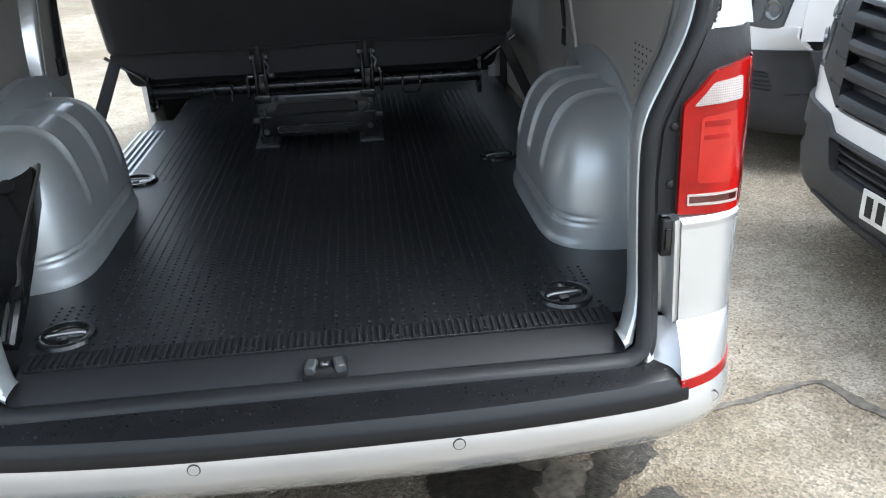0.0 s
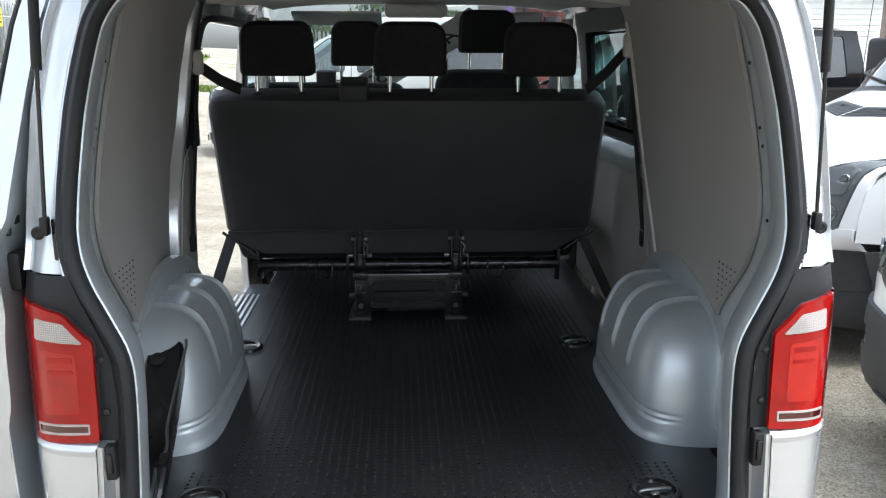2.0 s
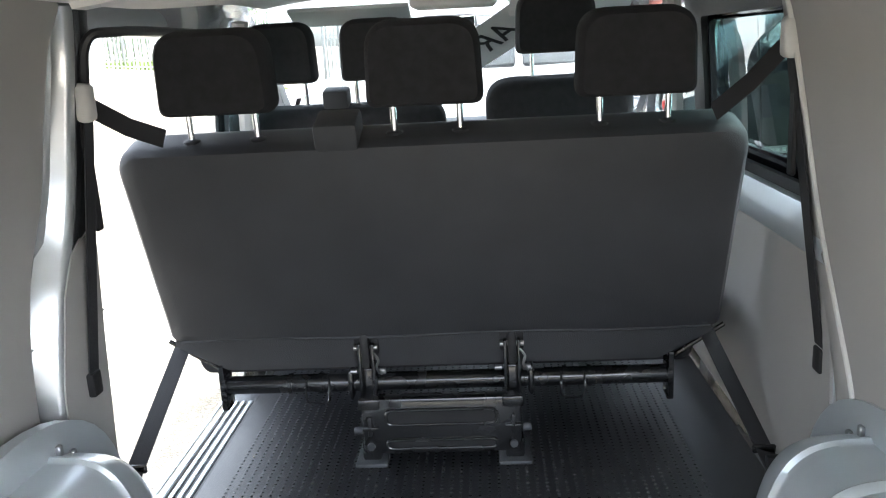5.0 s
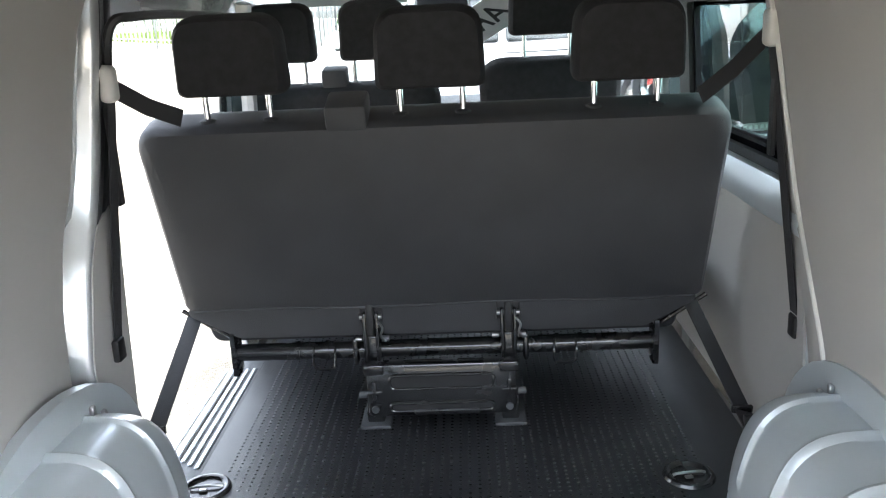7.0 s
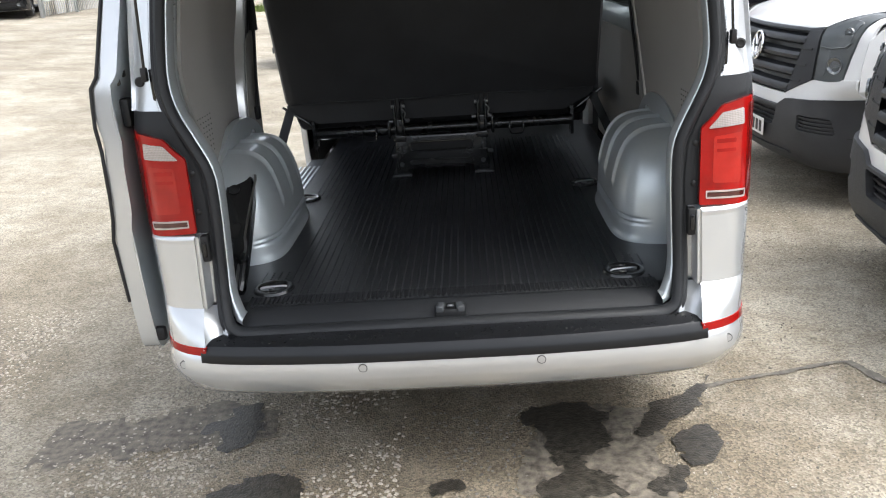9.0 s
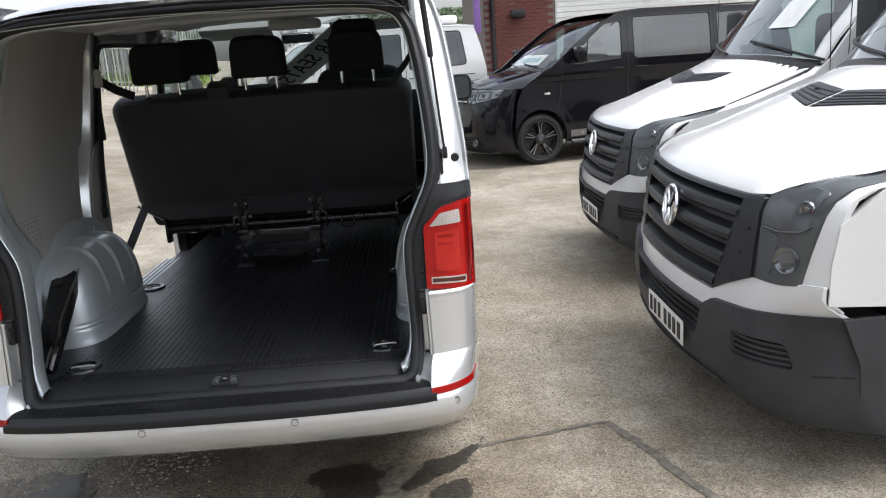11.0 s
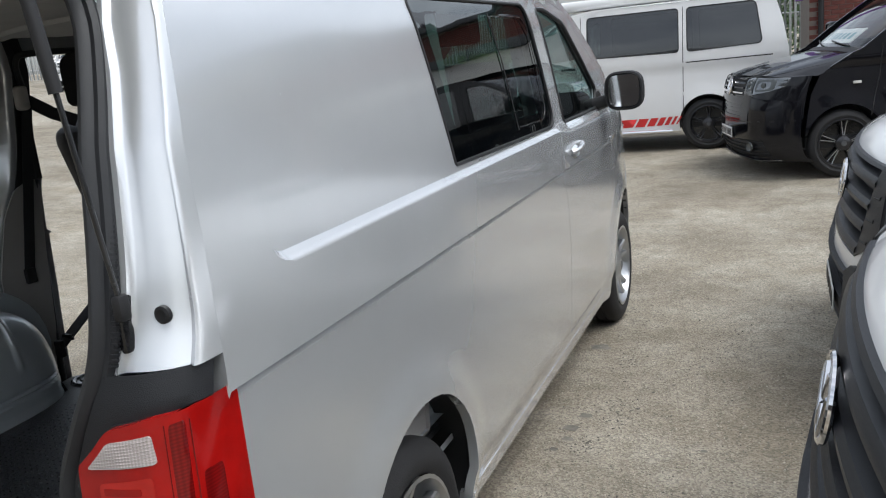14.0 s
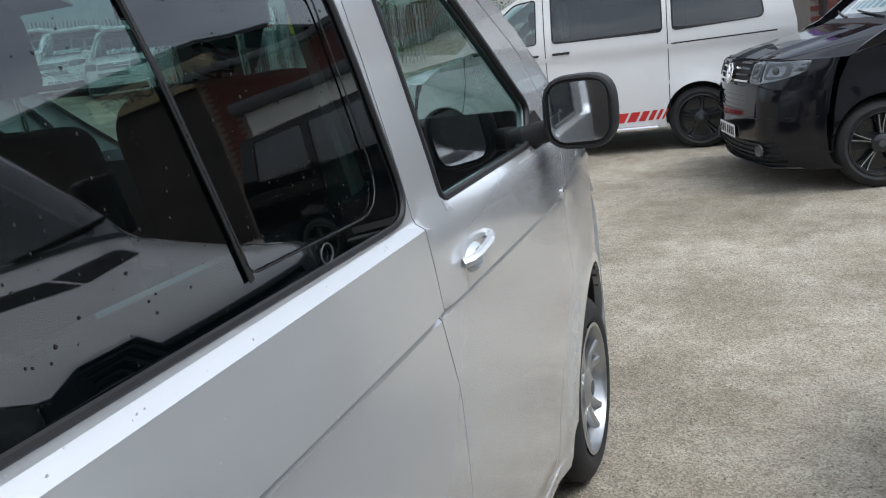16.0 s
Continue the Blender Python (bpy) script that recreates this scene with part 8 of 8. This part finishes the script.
blot("wet_patch", [(-0.96, 0.38), (-0.88, 0.50), (-0.80, 0.53), (-0.74, 0.30), (-0.85, 0.26)], WET, WET_LABEL, 0.0055, 5, 0.06)
blot("wet_patch", [(-0.78, 0.0), (-0.70, 0.07), (-0.56, 0.08), (-0.52, -0.06), (-0.66, -0.12), (-0.78, -0.10)], WET, WET_LABEL, 0.0055, 15, 0.05)
blot("damp_patch", [(-2.2, 0.50), (-1.6, 0.46), (-1.2, 0.48), (-0.80, 0.56), (-0.66, 0.30), (-1.0, 0.26), (-1.45, 0.20), (-2.2, 0.20)], DAMP, "brown damp patch on the tarmac", 0.004, 16, 0.07)
seam_mid = [(0.86, 0.505), (1.02, 0.55), (1.20, 0.59), (1.36, 0.63), (1.50, 0.66), (1.56, 0.52), (1.64, 0.30), (1.72, 0.06), (1.79, -0.15)]
seam_off = [(0.004, 0.012), (0.004, 0.012), (0.004, 0.013), (0.003, 0.014), (0.014, 0.010), (0.018, 0.006), (0.019, 0.006), (0.020, 0.006), (0.018, 0.006)]
seam_loop = [(x + a, y + b) for (x, y), (a, b) in zip(seam_mid, seam_off)] + [(x - a, y - b) for (x, y), (a, b) in reversed(list(zip(seam_mid, seam_off)))]
solo("tarmac_seam", sheet(lambda x, y: (x, y, ground_z(x, y) + 0.004), ragged(seam_loop, 0.010, 6), [], [], 0.15), SEAM, "dark repair seam in the tarmac", "stain", "stains on the tarmac", "structure", smooth=False)
for i, (x, y, w) in enumerate(((0.86, 3.50, 0.09), (0.96, 2.64, 0.05), (0.93, 2.50, 0.06), (0.94, 2.40, 0.04), (0.90, 2.30, 0.03), (1.35, 1.9, 0.03), (1.50, 2.4, 0.025), (1.42, 3.3, 0.02), (1.15, 4.6, 0.02), (1.6, 4.2, 0.02))):
    blot("oil_spot", [(x - w / 2, y - w / 3), (x + w / 2, y - w / 4), (x + w / 2, y + w / 2), (x - w / 3, y + w / 2)], DIRT, "small dark oil spot", 0.003, 10 + i, w * 0.28)

# stones that stand out of the worn surface
def stones(n, x0, x1, y0, y1, big, material, label, seed):
    r = random.Random(seed)
    vs, fs = [], []
    for k in range(n):
        x, y = r.uniform(x0, x1), r.uniform(y0, y1)
        if noise.noise(Vector((x * 2.2, y * 2.2, seed))) < r.uniform(-0.35, 0.25):
            continue
        w, a, h = big * r.uniform(0.35, 1.0), r.uniform(0, 6.28), r.uniform(0.0015, 0.0050)
        z, q, c = ground_z(x, y), r.uniform(0.55, 1.0), len(vs)
        for lift, size in ((-0.001, 1.0), (h, 0.62)):
            for i in range(5):
                u, v = w * size * math.cos(1.257 * i + 0.4 * r.random()), w * size * q * math.sin(1.257 * i)
                vs.append((x + u * math.cos(a) - v * math.sin(a), y + u * math.sin(a) + v * math.cos(a), z + lift))
        fs += [(c + i, c + (i + 1) % 5, c + 5 + (i + 1) % 5, c + 5 + i) for i in range(5)] + [tuple(range(c + 5, c + 10))]
    me = bpy.data.meshes.new("stones")
    me.from_pydata(vs, [], fs)
    bm = bmesh.new()
    bm.from_mesh(me)
    bpy.data.meshes.remove(me)
    solo("surface_stones", bm, material, label, "stones", kind="stuff", smooth=False)


stones(13000, -2.6, -0.2, -0.9, 1.6, 0.012, mat("pale_stone", (0.37, 0.33, 0.275), 0.8, 0, vary=0.35, scale=70), "pale stones showing in the worn tarmac", 31)
stones(6000, -2.6, 0.3, -0.9, 1.5, 0.010, mat("dark_stone", (0.15, 0.135, 0.115), 0.75, 0, vary=0.35, scale=70), "dark stones showing in the worn tarmac", 32)
stones(9000, 0.7, 3.2, -1.2, 6.5, 0.0065, bpy.data.materials["pale_stone"], "pale stones showing in the worn tarmac", 33)
stones(5000, 0.7, 3.2, -1.2, 6.5, 0.0065, bpy.data.materials["dark_stone"], "dark stones showing in the worn tarmac", 34)

# crumbled dirt and grit along the wheel track
bm = bmesh.new()
r_ = random.Random(77)
for cx, cy, n, sp in ((1.06, 3.35, 34, 0.07), (1.10, 2.75, 60, 0.09), (1.02, 2.35, 40, 0.07), (1.16, 4.6, 26, 0.12), (1.55, 3.2, 16, 0.3), (1.30, 1.9, 22, 0.3), (1.25, 0.9, 14, 0.3), (-1.4, 0.2, 50, 0.35), (-1.9, 1.2, 40, 0.5)):
    for k in range(n):
        x, y, w = r_.gauss(cx, sp * 0.6), r_.gauss(cy, sp), r_.uniform(0.003, 0.010)
        z, h = ground_z(x, y), r_.uniform(0.002, 0.006)
        a = r_.uniform(0, 6.28)
        top = bm.verts.new((x, y, z + h))
        rim = [bm.verts.new((x + w * q * math.cos(a + 1.257 * i), y + w * q * math.sin(a + 1.257 * i), z - 0.001)) for i, q in enumerate([r_.uniform(0.6, 1.3) for _ in range(5)])]
        for i in range(5):
            bm.faces.new((top, rim[i], rim[(i + 1) % 5]))
solo("loose_grit", bm, mat("grit", (0.11, 0.10, 0.085), 0.9, 0, vary=0.4, scale=60), "small dark crumbs of dirt on the tarmac", "grit", kind="stuff", smooth=False)
